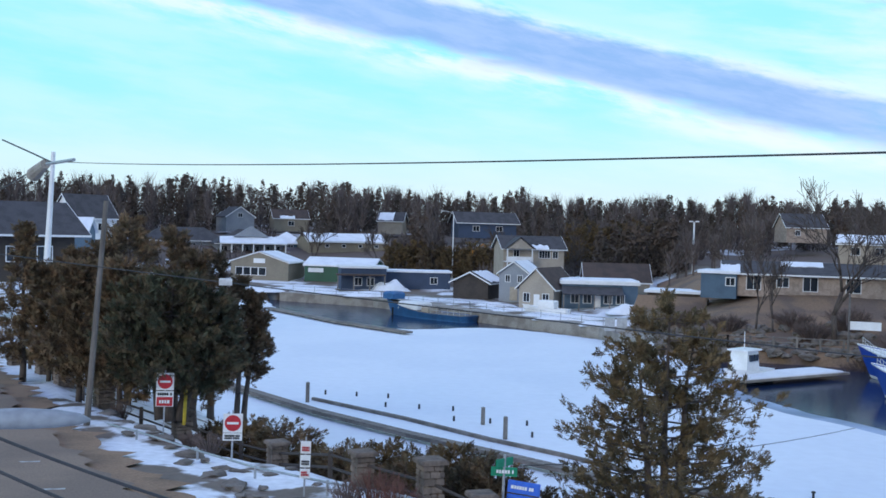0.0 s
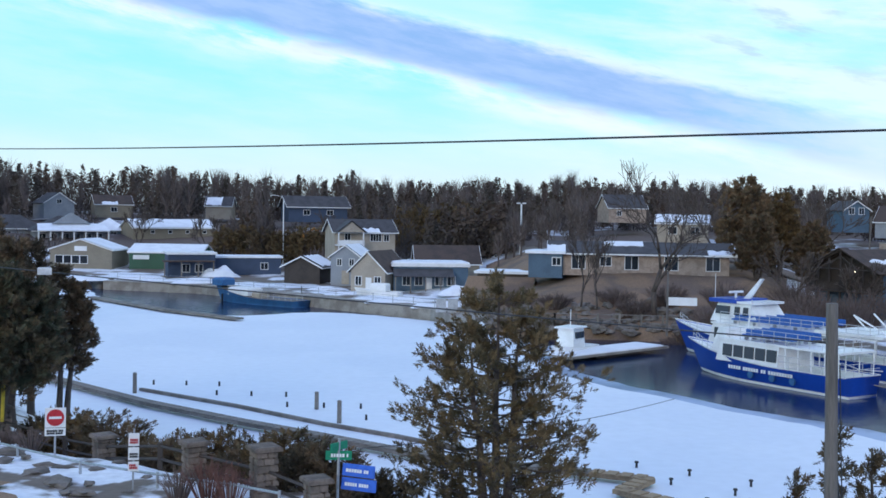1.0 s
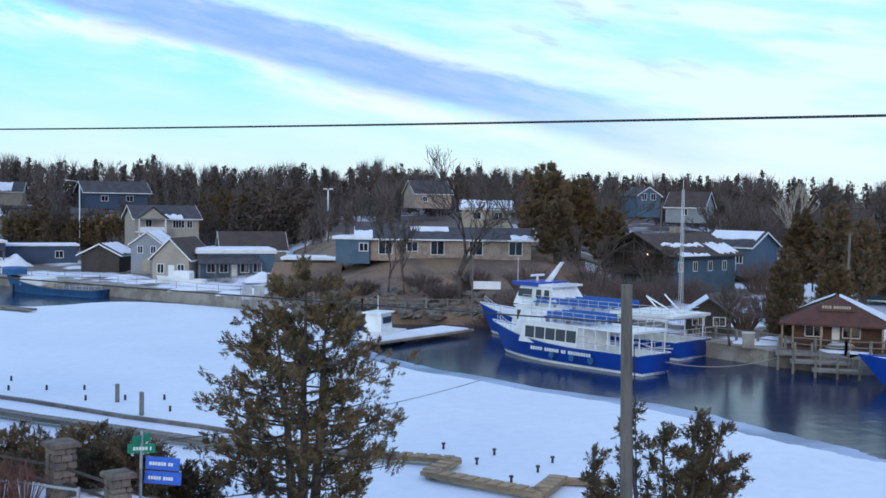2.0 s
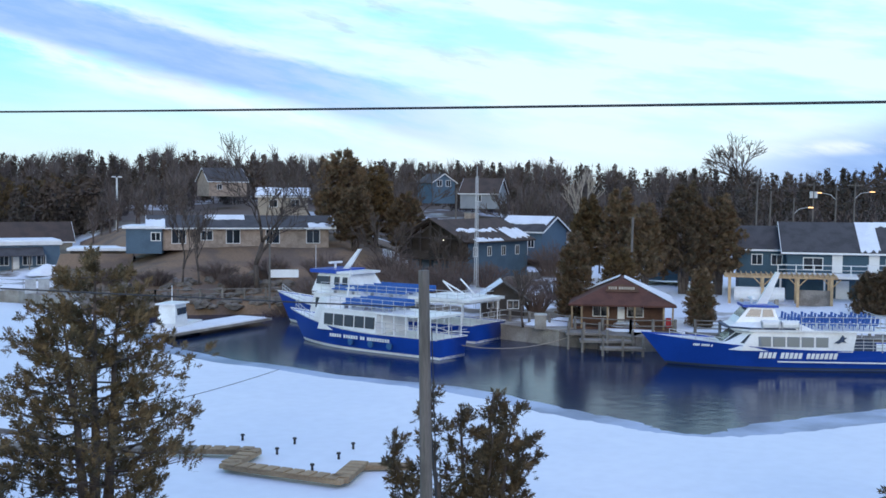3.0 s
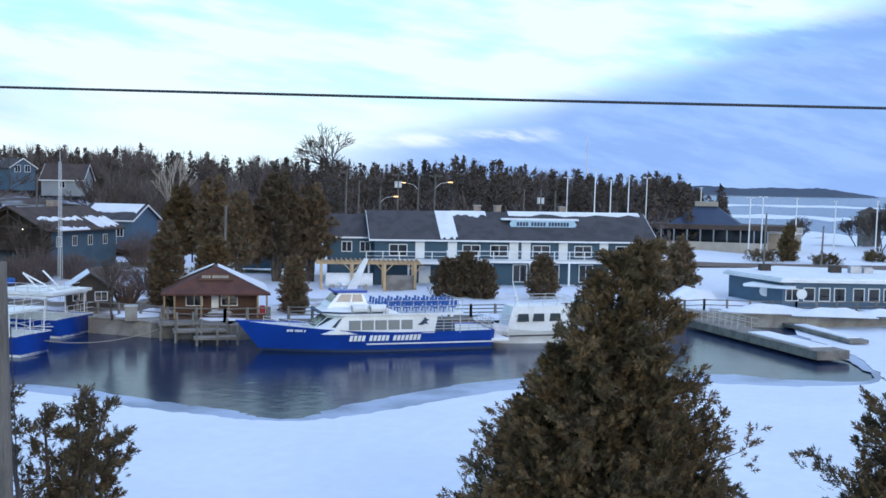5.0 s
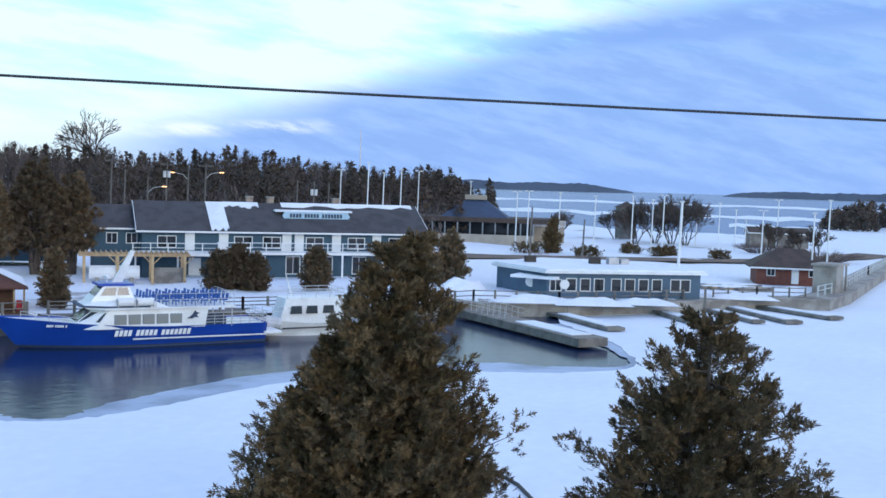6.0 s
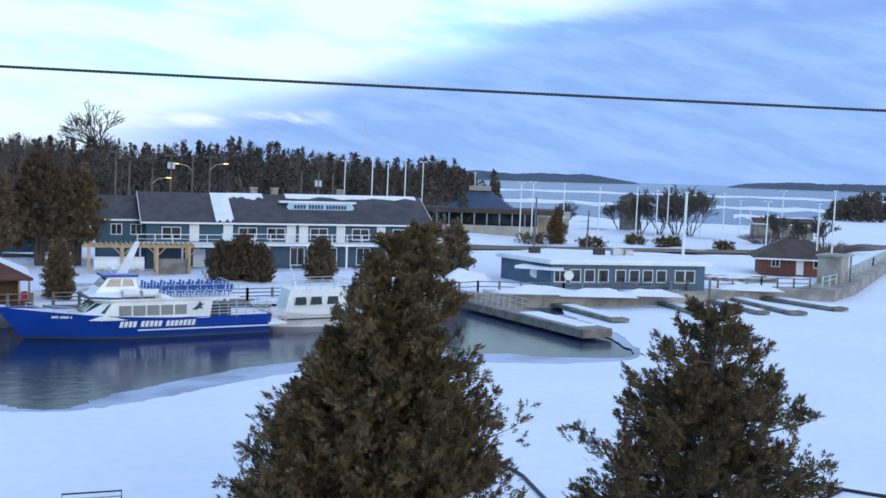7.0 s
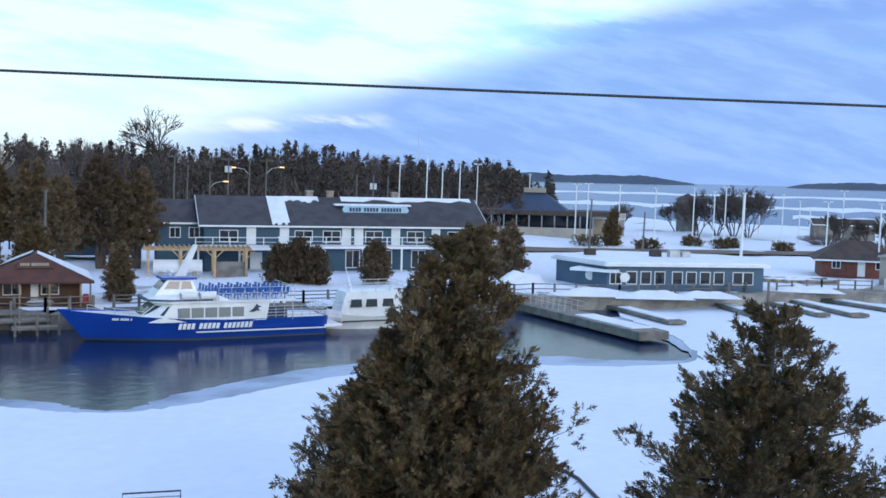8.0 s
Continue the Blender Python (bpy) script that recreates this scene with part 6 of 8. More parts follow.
for i, x in enumerate((6.95, 8.0, 9.05, 10.1, 11.15)):
    o = part("window", Shape().prism([(x - 0.40 + (0.18 if i == 0 else 0), 1.72), (x + 0.40, 1.72), (x + 0.40, 2.36), (x - 0.40 + (0.06 if i == 0 else 0), 2.36)], -2.63, -2.44), PALE_GLASS, house_)
    part("frame", Shape().prism([(x - 0.45, 1.67), (x + 0.45, 1.67), (x + 0.45, 2.41), (x - 0.45, 2.41)], -2.615, -2.43), GREY_SIDING, o)


def face_panel(a, b, c, d, u0, u1, v0, v1, t=0.04):
    """A thin pane on a leaning face with foot corners a, b and top corners c, d."""
    at = lambda u, v: Vector(a).lerp(Vector(b), u).lerp(Vector(c).lerp(Vector(d), u), v)
    return Shape().sheet(at(u0, v0), at(u1, v0), at(u1, v1), at(u0, v1), t).sheet(at(u0, v1), at(u1, v1), at(u1, v0), at(u0, v0), t)


low_ = [(x, y, 1.34) for x, y in HOUSE_LOW]
top_ = [(x, y, 2.78) for x, y in HOUSE_TOP]
for u0, u1 in ((0.04, 0.48), (0.52, 0.96)):
    part("windscreen", face_panel(low_[5], low_[0], top_[5], top_[0], u0, u1, 0.34, 0.86), CABIN_GLASS, house_)
part("side_screen", face_panel(low_[0], low_[1], top_[0], top_[1], 0.08, 0.94, 0.36, 0.84), CABIN_GLASS, house_)
part("side_screen", face_panel(low_[4], low_[5], top_[4], top_[5], 0.08, 0.94, 0.36, 0.84), CABIN_GLASS, house_)
part("roof_deck", Shape().plate([(4.7, -1.5), (5.8, -2.66), (15.8, -2.7), (15.8, 2.7), (5.8, 2.66), (4.7, 1.5)], 2.78, 2.92), BOAT_WHITE, big)
part("coaming", cabin([(4.3, -1.5), (6.0, -2.45), (10.6, -2.5), (10.6, 2.5), (6.0, 2.45), (4.3, 1.5)], [(5.2, -1.2), (6.5, -1.9), (9.6, -2.2), (9.6, 2.2), (6.5, 1.9), (5.2, 1.2)], 2.92, 3.36), BOAT_WHITE, big)
part("fascia", Shape().plate([(4.22, -1.55), (5.95, -2.52), (9.2, -2.58), (9.2, 2.58), (5.95, 2.52), (4.22, 1.55)], 2.95, 3.04), NAVY_SIDING, big)
WL, WT = [(5.0, -1.35), (8.3, -1.5), (8.3, 1.5), (5.0, 1.35)], [(6.0, -1.12), (7.9, -1.22), (7.9, 1.22), (6.0, 1.12)]
wh_ = part("wheelhouse", cabin(WL, WT, 3.30, 4.46), BOAT_WHITE, big)
wl_, wt_ = [(x, y, 3.30) for x, y in WL], [(x, y, 4.46) for x, y in WT]
part("side_window", face_panel(wl_[0], wl_[1], wt_[0], wt_[1], 0.12, 0.52, 0.40, 0.88), CABIN_GLASS, wh_)
part("side_window", face_panel(wl_[0], wl_[1], wt_[0], wt_[1], 0.58, 0.9, 0.40, 0.88), CABIN_GLASS, wh_)
part("front_window", face_panel(wl_[3], wl_[0], wt_[3], wt_[0], 0.06, 0.94, 0.36, 0.90), CABIN_GLASS, wh_)
part("top", Shape().plate([(5.6, -1.2), (8.2, -1.38), (8.2, 1.38), (5.6, 1.2)], 4.46, 4.64), BOAT_BLUE, wh_)
part("mast", Shape().prism([(6.8, 4.6), (7.6, 4.6), (8.55, 7.05), (8.25, 7.1)], -0.16, 0.16), BOAT_WHITE, big)
part("radar", Shape().slab(6.3, -0.7, 5.0, 6.6, 0.7, 5.14, 0.04).tube((6.45, 0, 4.6), (6.45, 0, 5.0), 0.08), BOAT_WHITE, big)
for x in (6.75, 8.2):
    part("life_raft", Shape().tube((x, -2.25, 3.30), (x + 1.25, -2.25, 3.30), 0.33, 0.33, 14).tube((x + 0.3, -2.25, 3.30), (x + 0.36, -2.25, 3.30), 0.35, 0.35, 14).tube((x + 0.9, -2.25, 3.30), (x + 0.96, -2.25, 3.30), 0.35, 0.35, 14), BOAT_WHITE, big)
    part("raft_rack", Shape().box(x, -2.62, 2.92, x + 0.06, -1.9, 3.5).box(x + 1.2, -2.62, 2.92, x + 1.26, -1.9, 3.5).box(x, -2.64, 3.1, x + 1.26, -2.6, 3.15), PALE_METAL, big)
for i in range(9):
    for j in range(5):
        o = part("seat", SEAT, None, big)
        o.matrix_basis = pose(9.0 + i * 0.76, -2.0 + j * 0.98, 2.92, 0, 0, -90)
railing(big, [(9.6, -2.6, 2.92), (15.7, -2.62, 2.92), (15.7, 2.62, 2.92)], 1.0, 1.0)
railing(big, [(13.5, -2.5, 1.40), (18.5, -2.35, 1.40), (18.5, 2.35, 1.40)], 0.95, 0.7, rails=(1.0, 0.75, 0.5, 0.25))
railing(big, [(0.2, -0.4, 2.15), (2.0, -1.6, 1.95), (4.0, -2.2, 1.7)], 0.5, 1.0)
part("swim_platform", Shape().slab(18.4, -2.2, 0.5, 19.9, 2.2, 0.72, 0.05), BOAT_WHITE, big)
part("after_wall", Shape().box(13.4, -1.8, 1.35, 13.5, 1.8, 2.75), NAVY_SIDING, big)
part("engine_box", Shape().slab(13.6, -2.3, 1.36, 15.2, -0.6, 2.1, 0.15), NAVY_SIDING, big, "dark covered locker on the after deck")
for y in (-2.45, 2.45):
    part("deck_post", Shape().tube((15.6, y, 1.3), (15.6, y, 2.8), 0.05), PALE_METAL, big)
word_bars(big, pose(9.4, -2.585, 0.80), (4, 5, 7), 5.8, 0.44, BOAT_WHITE, 0.25)
word_bars(big, pose(2.5, -1.88, 1.55, 0, 0, -24), (4, 5, 1), 1.5, 0.17, BOAT_WHITE, 0.25)
part("bird_emblem", Shape().prism([(12.0, 2.02), (12.35, 1.98), (12.6, 2.1), (12.9, 2.05), (12.72, 2.25), (12.95, 2.42), (12.75, 2.45), (12.62, 2.62), (12.45, 2.35), (12.3, 2.2)], -2.66, -2.60), NAVY_SIDING, big)

# small white workboat behind its stern
wb = thing("work_boat", pose(73.4, 57.0, 0, 0, 0, -32), "white workboat with a cabin and roof rack", "boat")
h1, r1 = hull_shape(9.5, 3.2, 1.5, 0.9, rake=0.9)
part("hull", h1, BOAT_WHITE, wb, smooth=True)
part("deck", deck_shape(r1), GREY_SIDING, wb)
part("rub_rail", Shape().box(1.6, -1.62, 0.55, 9.4, -1.56, 0.65), BLACK, wb)
part("bow_bag", Shape().tube((0.5, -0.5, 1.1), (1.7, -1.0, 0.9), 0.55, 0.5, 10), PALE_METAL, wb, "silver-blue tarp over the bow")
cb = part("cabin", cabin([(1.5, -1.1), (7.2, -1.4), (7.2, 1.4), (1.5, 1.1)], [(2.1, -1.05), (7.2, -1.3), (7.2, 1.3), (2.1, 1.05)], 0.9, 3.0), BOAT_WHITE, wb)
for x in (2.9, 4.3, 5.8):
    part("window", Shape().prism([(x - 0.5, 1.75), (x + 0.5, 1.75), (x + 0.45, 2.4), (x - 0.4, 2.4)], -1.40, -1.22), CABIN_GLASS, cb)
railing(wb, [(2.2, -1.1, 3.0), (7.2, -1.3, 3.0), (7.2, 1.3, 3.0), (2.2, 1.1, 3.0)], 0.8, 1.2)
part("mast", Shape().tube((3.0, 0, 3.0), (2.4, 0, 5.0), 0.08, 0.04), BOAT_WHITE, wb)
railing(wb, [(0.3, -0.3, 1.5), (2.6, -1.2, 1.3)], 0.9, 0.8)


def tour_boat(name, m, label, L, beam, bow, stern, decks2, seed):
    """A tour boat with a long glazed cabin, a seating deck on its roof and a wheelhouse."""
    b = thing(name, m, label, "boat")
    h, rows = hull_shape(L, beam, bow, stern, rake=1.7)
    part("hull", h, BOAT_BLUE, b, smooth=True)
    part("deck", deck_shape(rows), BOAT_WHITE, b)
    boot, _ = hull_shape(L, beam, bow, stern, rake=1.7, low=-0.2, high=0.07, out=0.025)
    part("boot_stripe", boot, BOAT_WHITE, b)
    cap, _ = hull_shape(L, beam, bow, stern, rake=1.7, low=0.97, high=1.03, out=0.03)
    part("gunwale", cap, BOAT_WHITE, b)
    y = beam / 2 - 0.22
    z0, z1 = stern - 0.1, stern + (1.75 if decks2 else 1.6)
    x0, x1 = L * 0.22, L * 0.62
    cab = part("deckhouse", cabin([(x0, -y), (x1, -y), (x1, y), (x0, y)], [(x0 + 0.5, -y + 0.1), (x1, -y + 0.1), (x1, y - 0.1), (x0 + 0.5, y - 0.1)], z0, z1), BOAT_WHITE, b)
    n = 5 if not decks2 else 8
    for i in range(n):
        xa = x0 + 0.7 + (x1 - x0 - 0.8) * i / n
        part("window", Shape().prism([(xa + 0.08, z1 - 1.25), (xa + (x1 - x0) / n - 0.25, z1 - 1.25), (xa + (x1 - x0) / n - 0.25, z1 - 0.3), (xa + 0.12, z1 - 0.3)], -y - 0.03, -y + 0.12), CABIN_GLASS, cab)
    part("upper_deck", Shape().plate([(x0 + 0.3, -y + 0.05), (L * 0.97, -y), (L * 0.97, y), (x0 + 0.3, y - 0.05)], z1, z1 + 0.16), BOAT_WHITE, b)
    for x in np.linspace(x1 + 0.6, L * 0.96, 5):
        for yy in (-y + 0.1, y - 0.1):
            part("deck_post", Shape().tube((x, yy, z0), (x, yy, z1), 0.05), BOAT_WHITE, b)
    railing(b, [(x1, -y, stern), (L - 0.1, -y + 0.1, stern), (L - 0.1, y - 0.1, stern)], 0.95, 1.0)
    railing(b, [(x0 + 1.4, -y + 0.1, z1 + 0.16), (L * 0.94, -y + 0.1, z1 + 0.16), (L * 0.94, y - 0.1, z1 + 0.16)], 1.0, 1.1, rails=(1.0, 0.66, 0.33))
    for k in range(4):
        yk = -y + 0.45 + k * (2 * y - 1.4) / 3
        part("bench", Shape().slab(x0 + 2.4, yk, z1 + 0.5, L * 0.68, yk + 0.45, z1 + 0.62, 0.04).slab(x0 + 2.4, yk + 0.45, z1 + 0.5, L * 0.68, yk + 0.55, z1 + 1.0, 0.03), SEAT_BLUE, b, "long blue slatted bench")
        for x in np.arange(x0 + 2.6, L * 0.67, 2.2):
            part("bench_leg", Shape().box(x, yk + 0.05, z1 + 0.1, x + 0.08, yk + 0.5, z1 + 0.52), METAL, b)
    railing(b, [(-0.9, -0.15, bow), (L * 0.1, -beam * 0.36, bow * 0.86), (L * 0.2, -beam * 0.46, bow * 0.74)], 0.75, 1.0)
    return b, z1 + 0.16, y, x0


tb, zt, yt, xt = tour_boat("tour_boat", pose(36.7, 90.8, 0, 0, 0, -67.0), "blue tour boat with white cabin and bench deck", 16.4, 4.6, 2.6, 1.5, False, 1)
for x in (7.6, 9.8, 11.8):
    part("hull_vent", Shape().tube((x, -2.36, 0.65), (x, -2.22, 0.65), 0.28, 0.28, 12), TUG_BLUE, tb)
word_bars(tb, pose(8.6, -2.33, 0.92), (5, 6, 2, 9), 6.6, 0.27, BOAT_WHITE)
part("wheel_screen", cabin([(xt - 1.2, -1.5), (xt + 0.6, -1.7), (xt + 0.6, 1.7), (xt - 1.2, 1.5)], [(xt - 0.5, -1.3), (xt + 0.6, -1.5), (xt + 0.6, 1.5), (xt - 0.5, 1.3)], 1.9, zt + 0.7), BOAT_WHITE, tb)
part("mast", Shape().tube((xt + 1.4, 0, zt), (xt + 1.9, 0, zt + 3.1), 0.1, 0.05), BOAT_WHITE, tb)
gb_, zt, yt, xt = tour_boat("tour_boat", pose(40.6, 104.2, 0, 0, 0, -64.0), "larger blue and white tour boat with tall wheelhouse", 23.6, 6.4, 2.9, 1.5, True, 2)
w2 = part("wheelhouse", cabin([(xt - 0.6, -2.0), (xt + 5.2, -2.2), (xt + 5.2, 2.2), (xt - 0.6, 2.0)], [(xt + 0.1, -1.7), (xt + 4.0, -1.9), (xt + 4.0, 1.9), (xt + 0.1, 1.7)], zt, zt + 1.8), BOAT_WHITE, gb_)
part("roof", Shape().plate([(xt - 0.7, -2.1), (xt + 2.6, -2.2), (xt + 2.6, 2.2), (xt - 0.7, 2.1)], zt + 1.8, zt + 2.15), BOAT_BLUE, w2)
part("roof", Shape().plate([(xt + 2.6, -2.1), (xt + 4.6, -2.1), (xt + 4.6, 2.1), (xt + 2.6, 2.1)], zt + 1.8, zt + 2.0), BOAT_WHITE, w2)
for xa, xb in ((0.1, 1.7), (2.3, 2.9), (3.3, 3.9)):
    part("window", Shape().prism([(xt + xa, zt + 0.75), (xt + xb, zt + 0.75), (xt + xb - 0.05, zt + 1.5), (xt + xa + 0.1, zt + 1.5)], -2.12, -1.72), CABIN_GLASS, w2)
part("front_window", Shape().sheet((xt - 0.3, -1.7, zt + 0.75), (xt - 0.3, 1.7, zt + 0.75), (xt + 0.0, 1.55, zt + 1.5), (xt + 0.0, -1.55, zt + 1.5), -0.06), CABIN_GLASS, w2)
part("mast", Shape().prism([(xt + 1.6, zt + 2.0), (xt + 2.3, zt + 2.0), (xt + 3.9, zt + 4.1), (xt + 3.6, zt + 4.1)], -0.14, 0.14), BOAT_WHITE, gb_)
part("radar", Shape().slab(xt + 0.6, -0.9, zt + 2.6, xt + 0.85, 0.9, zt + 2.8, 0.04).tube((xt + 0.7, 0, zt + 2.0), (xt + 0.7, 0, zt + 2.6), 0.12), BOAT_WHITE, gb_)
part("antenna", Shape().tube((xt - 0.4, -1.6, zt + 2.0), (xt - 0.4, -1.6, zt + 4.4), 0.025), BOAT_WHITE, gb_)
part("after_canopy", Shape().plate([(17, -3.1), (23.4, -2.9), (23.4, 2.9), (17, 3.1)], zt + 0.05, zt + 0.28), BOAT_WHITE, gb_)
part("davit", Shape().tube((21.6, -1.4, zt), (19.6, -1.4, zt + 1.7), 0.07).tube((22.8, -1.4, zt + 0.3), (19.6, -1.4, zt + 1.7), 0.07).tube((21.6, 1.4, zt), (19.6, 1.4, zt + 1.7), 0.07), BOAT_WHITE, gb_)
part("dinghy", Shape().plate([(16.4, -2.9), (17.2, -3.6), (20.6, -3.7), (21.0, -2.6), (18.6, -2.2)], zt - 1.0, zt - 0.4), GREYWOOD, gb_, "grey tender slung over the stern")
part("fender_stripe", Shape().path([(15.0, -3.3, 1.0), (18.5, -3.3, 0.95), (20.0, -3.25, 1.25), (21.5, -3.15, 0.9), (23.5, -3.0, 1.0)], 0.05), BOAT_WHITE, gb_)
# old blue tug lying at the far quay
tug = thing("tug_boat", pose(-7.3, 164.6, 0, 0, 0, -46), "old faded blue tug boat with tarps on deck", "boat")
h, r = hull_shape(16.4, 4.2, 2.4, 0.8, rake=1.2)
part("hull", h, TUG_BLUE, tug, smooth=True)
part("deck", deck_shape(r), GREYWOOD, tug)
part("bow_cover", Shape().slab(-0.6, -1.2, 2.2, 1.6, 1.2, 3.3, 0.3), TUG_BLUE, tug, "bright blue bow housing")
part("deck_load", Shape().slab(3.0, -1.4, 1.0, 7.2, 1.4, 2.1, 0.25), WHITE, tug, "white covered deck load")
part("deck_load", Shape().slab(7.6, -1.0, 0.8, 9.0, 1.0, 1.6, 0.2), BEIGE, tug, "pale crate on deck")
part("fender_post", Shape().box(2.2, -1.9, -0.3, 2.4, -1.7, 1.1), BLACK, tug)
railing(tug, [(10.5, -1.9, 0.85), (16.0, -1.7, 0.85), (16.0, 1.7, 0.85)], 0.8, 1.2)
yb = thing("launch", pose(12, 156, 1.3, 0, 0, -30), "small white boat laid up on the quay", "boat")
h, r = hull_shape(6.5, 2.2, 1.2, 0.8, rake=0.6)
part("hull", h, BOAT_WHITE, yb, smooth=True)
part("deck", deck_shape(r), BOAT_WHITE, yb)
part("cabin", Shape().slab(2.2, -0.8, 0.8, 4.6, 0.8, 1.9, 0.15), BOAT_WHITE, yb)
fb = thing("fishing_boat", facing(14.6, 101, 0, 62), "small white cabin boat by the float", "boat")
h, r = hull_shape(7.0, 2.5, 1.3, 0.8, rake=0.7)
part("hull", h, BOAT_WHITE, fb, smooth=True)
part("deck", deck_shape(r), BOAT_WHITE, fb)
c = part("cabin", cabin([(1.8, -0.95), (4.2, -0.95), (4.2, 0.95), (1.8, 0.95)], [(2.1, -0.8), (4.1, -0.8), (4.1, 0.8), (2.1, 0.8)], 0.8, 2.6), BOAT_WHITE, fb)
part("window", Shape().box(2.3, -0.97, 1.7, 3.0, -0.8, 2.3).box(3.2, -0.97, 1.7, 3.9, -0.8, 2.3), CABIN_GLASS, c)
part("roof", Shape().slab(1.7, -1.0, 2.6, 4.5, 1.0, 2.75, 0.05), BOAT_WHITE, c)
part("mast", Shape().tube((3.0, 0, 2.7), (3.0, 0, 4.3), 0.05, 0.03), BOAT_WHITE, fb)

# ---- poles and wires ----
def utility_pole(m, h, label, arms=1, r=0.15, box=False, group="utility poles", lamp=0):
    p = thing("utility_pole", m, label, "utility pole", group)
    part("pole", Shape().tube((0, 0, -0.5), (0, 0, h), r, r * 0.72, 10), POLEWOOD, p, smooth=False)
    for k in range(arms):
        part("crossarm", Shape().slab(-1.1, -0.06, h - 0.5 - 0.8 * k, 1.1, 0.06, h - 0.38 - 0.8 * k, 0.01), POLEWOOD, p)
        for x in (-1.0, -0.5, 0.5, 1.0):
            part("insulator", Shape().tube((x, 0, h - 0.38 - 0.8 * k), (x, 0, h - 0.18 - 0.8 * k), 0.05, 0.03, 6), CONCRETE, p)
    if box:
        part("transformer", Shape().tube((-0.35, -0.2, h - 2.6), (-0.35, -0.2, h - 1.5), 0.28, 0.28, 12), PALE_METAL, p)
        part("transformer", Shape().tube((0.35, -0.2, h - 2.6), (0.35, -0.2, h - 1.5), 0.28, 0.28, 12), PALE_METAL, p)
    if lamp:
        part("lamp_arm", Shape().path([(0, 0, h - 2.6), (lamp * 0.9, -0.1, h - 1.7), (lamp * 2.4, -0.2, h - 1.4)], 0.05, 6), PALE_METAL, p)
        part("lamp_head", Shape().slab(min(lamp * 2.3, lamp * 3.1), -0.35, h - 1.5, max(lamp * 2.3, lamp * 3.1), -0.05, h - 1.36, 0.03), LAMP_WARM, p, "lit warm street lamp head")
    return p


np_ = utility_pole(pose(*spot(28.55, 22.0, 2.9), 0, -1.2, 0) @ pose(0, 0, 0, 0, 0, 0), 8.55, "weathered bare utility pole on the near bank", 0, 0.15, group="")
part("ground_wire", Shape().path([(0.14, -0.08, 0), (0.2, -0.1, 3.5), (0.12, -0.08, 7.4)], 0.012), CABLE, np_)
part("cable_pair", Shape().path([(0.16, 0.1, 5.6), (0.5, 0.3, 2.0), (0.6, 0.4, -0.3)], 0.018), CABLE, np_)
utility_pole(pose(*spot(-17.6, 43.5, 5.0), 0, 3.6, 16), 8.65, "leaning grey utility pole among cedars", 0, 0.13, group="")
wp = thing("flag_mast", pose(*spot(-19.62, 95, 8.0), 0, 2.2, 18), "tall white mast beside the hall", "mast")
part("mast", Shape().tube((0, 0, -0.5), (0, 0, 10.2), 0.28, 0.16, 12), WHITE, wp)
for az_, d_, h_, kw in ((44.85, 190, 11.0, dict(arms=1)), (45.5, 195, 9.2, dict(arms=0)), (47.5, 195, 11, dict(arms=1, box=True)), (48.55, 196, 10.8, dict(arms=0, lamp=-1)), (49.4, 197, 11.2, dict(arms=1, lamp=1)), (54.0, 200, 9.4, dict(arms=0)), (54.85, 200, 9.5, dict(arms=0, box=True)), (55.6, 201, 9.4, dict(arms=0)), (46.6, 194, 8.2, dict(arms=0, lamp=1)),
                       (38.75, 120, 9.0, dict(arms=0)), (29.75, 170, 9.6, dict(arms=0))):
    utility_pole(pose(*spot(az_, d_, ground_z(az_, d_)), 0, 0.9, -az_), h_, "grey wooden utility pole along the road", r=0.17, **kw)
utility_pole(pose(*spot(66.05, 158, 1.9), 0, 1.5, -66), 8.2, "bare wooden pole behind the restaurant", 0, 0.16)
utility_pole(pose(*spot(68.75, 150, 1.9), 0, 1.5, -68), 6.8, "bare wooden pole behind the restaurant", 0, 0.14)
utility_pole(pose(*spot(75.0, 108, 0.3), 0, 0, -75), 3.4, "mooring pole beside the floating docks", 0, 0.16)


def wire(label, pts, r=0.012, mat=CABLE):
    return solid("overhead_wire", Shape().path(pts, r, 6), mat, HERE, label, "cable", "overhead wires")


across, along_ = spot(58, 14), Vector((math.cos(radians(58)), -math.sin(radians(58)), 0))
sag_ = lambda u: EYE + 1.072 - 0.01552 * u + 0.000217 * u * u - 0.00000036 * u ** 3
wire("thick black overhead cable along the street", [tuple(across + along_ * u + Vector((0, 0, sag_(u)))) for u in np.linspace(-61, 40, 48)], 0.019)
ins = thing("cable_clamp", HERE, "grey cable clamp with insulator where the wire ends", "cable clamp")
e0 = across + along_ * -61.0 + Vector((0, 0, sag_(-61.0)))
part("clamp", Shape().path([e0 + along_ * 3.0, e0 + along_ * 1.2, e0, e0 - along_ * 3.2], 0.09, 8), METAL, ins)
part("insulator", Shape().tube(e0 - along_ * 3.4 + Vector((0, 0, 0.02)), e0 - along_ * 6.4 + Vector((0, 0, -0.5)), 0.28, 0.42, 10), CONCRETE, ins)
part("tail_wire", Shape().path([e0 - along_ * 1.6, e0 - along_ * 8 + Vector((0, 0, 0.9)), e0 - along_ * 16 + Vector((0, 0, 2.0))], 0.05), CABLE, ins)
part("tail_wire", Shape().path([e0 - along_ * 4, e0 - along_ * 9 + Vector((0, 0, -0.5)), e0 - along_ * 16 + Vector((0, 0, -1.2))], 0.04), CABLE, ins)


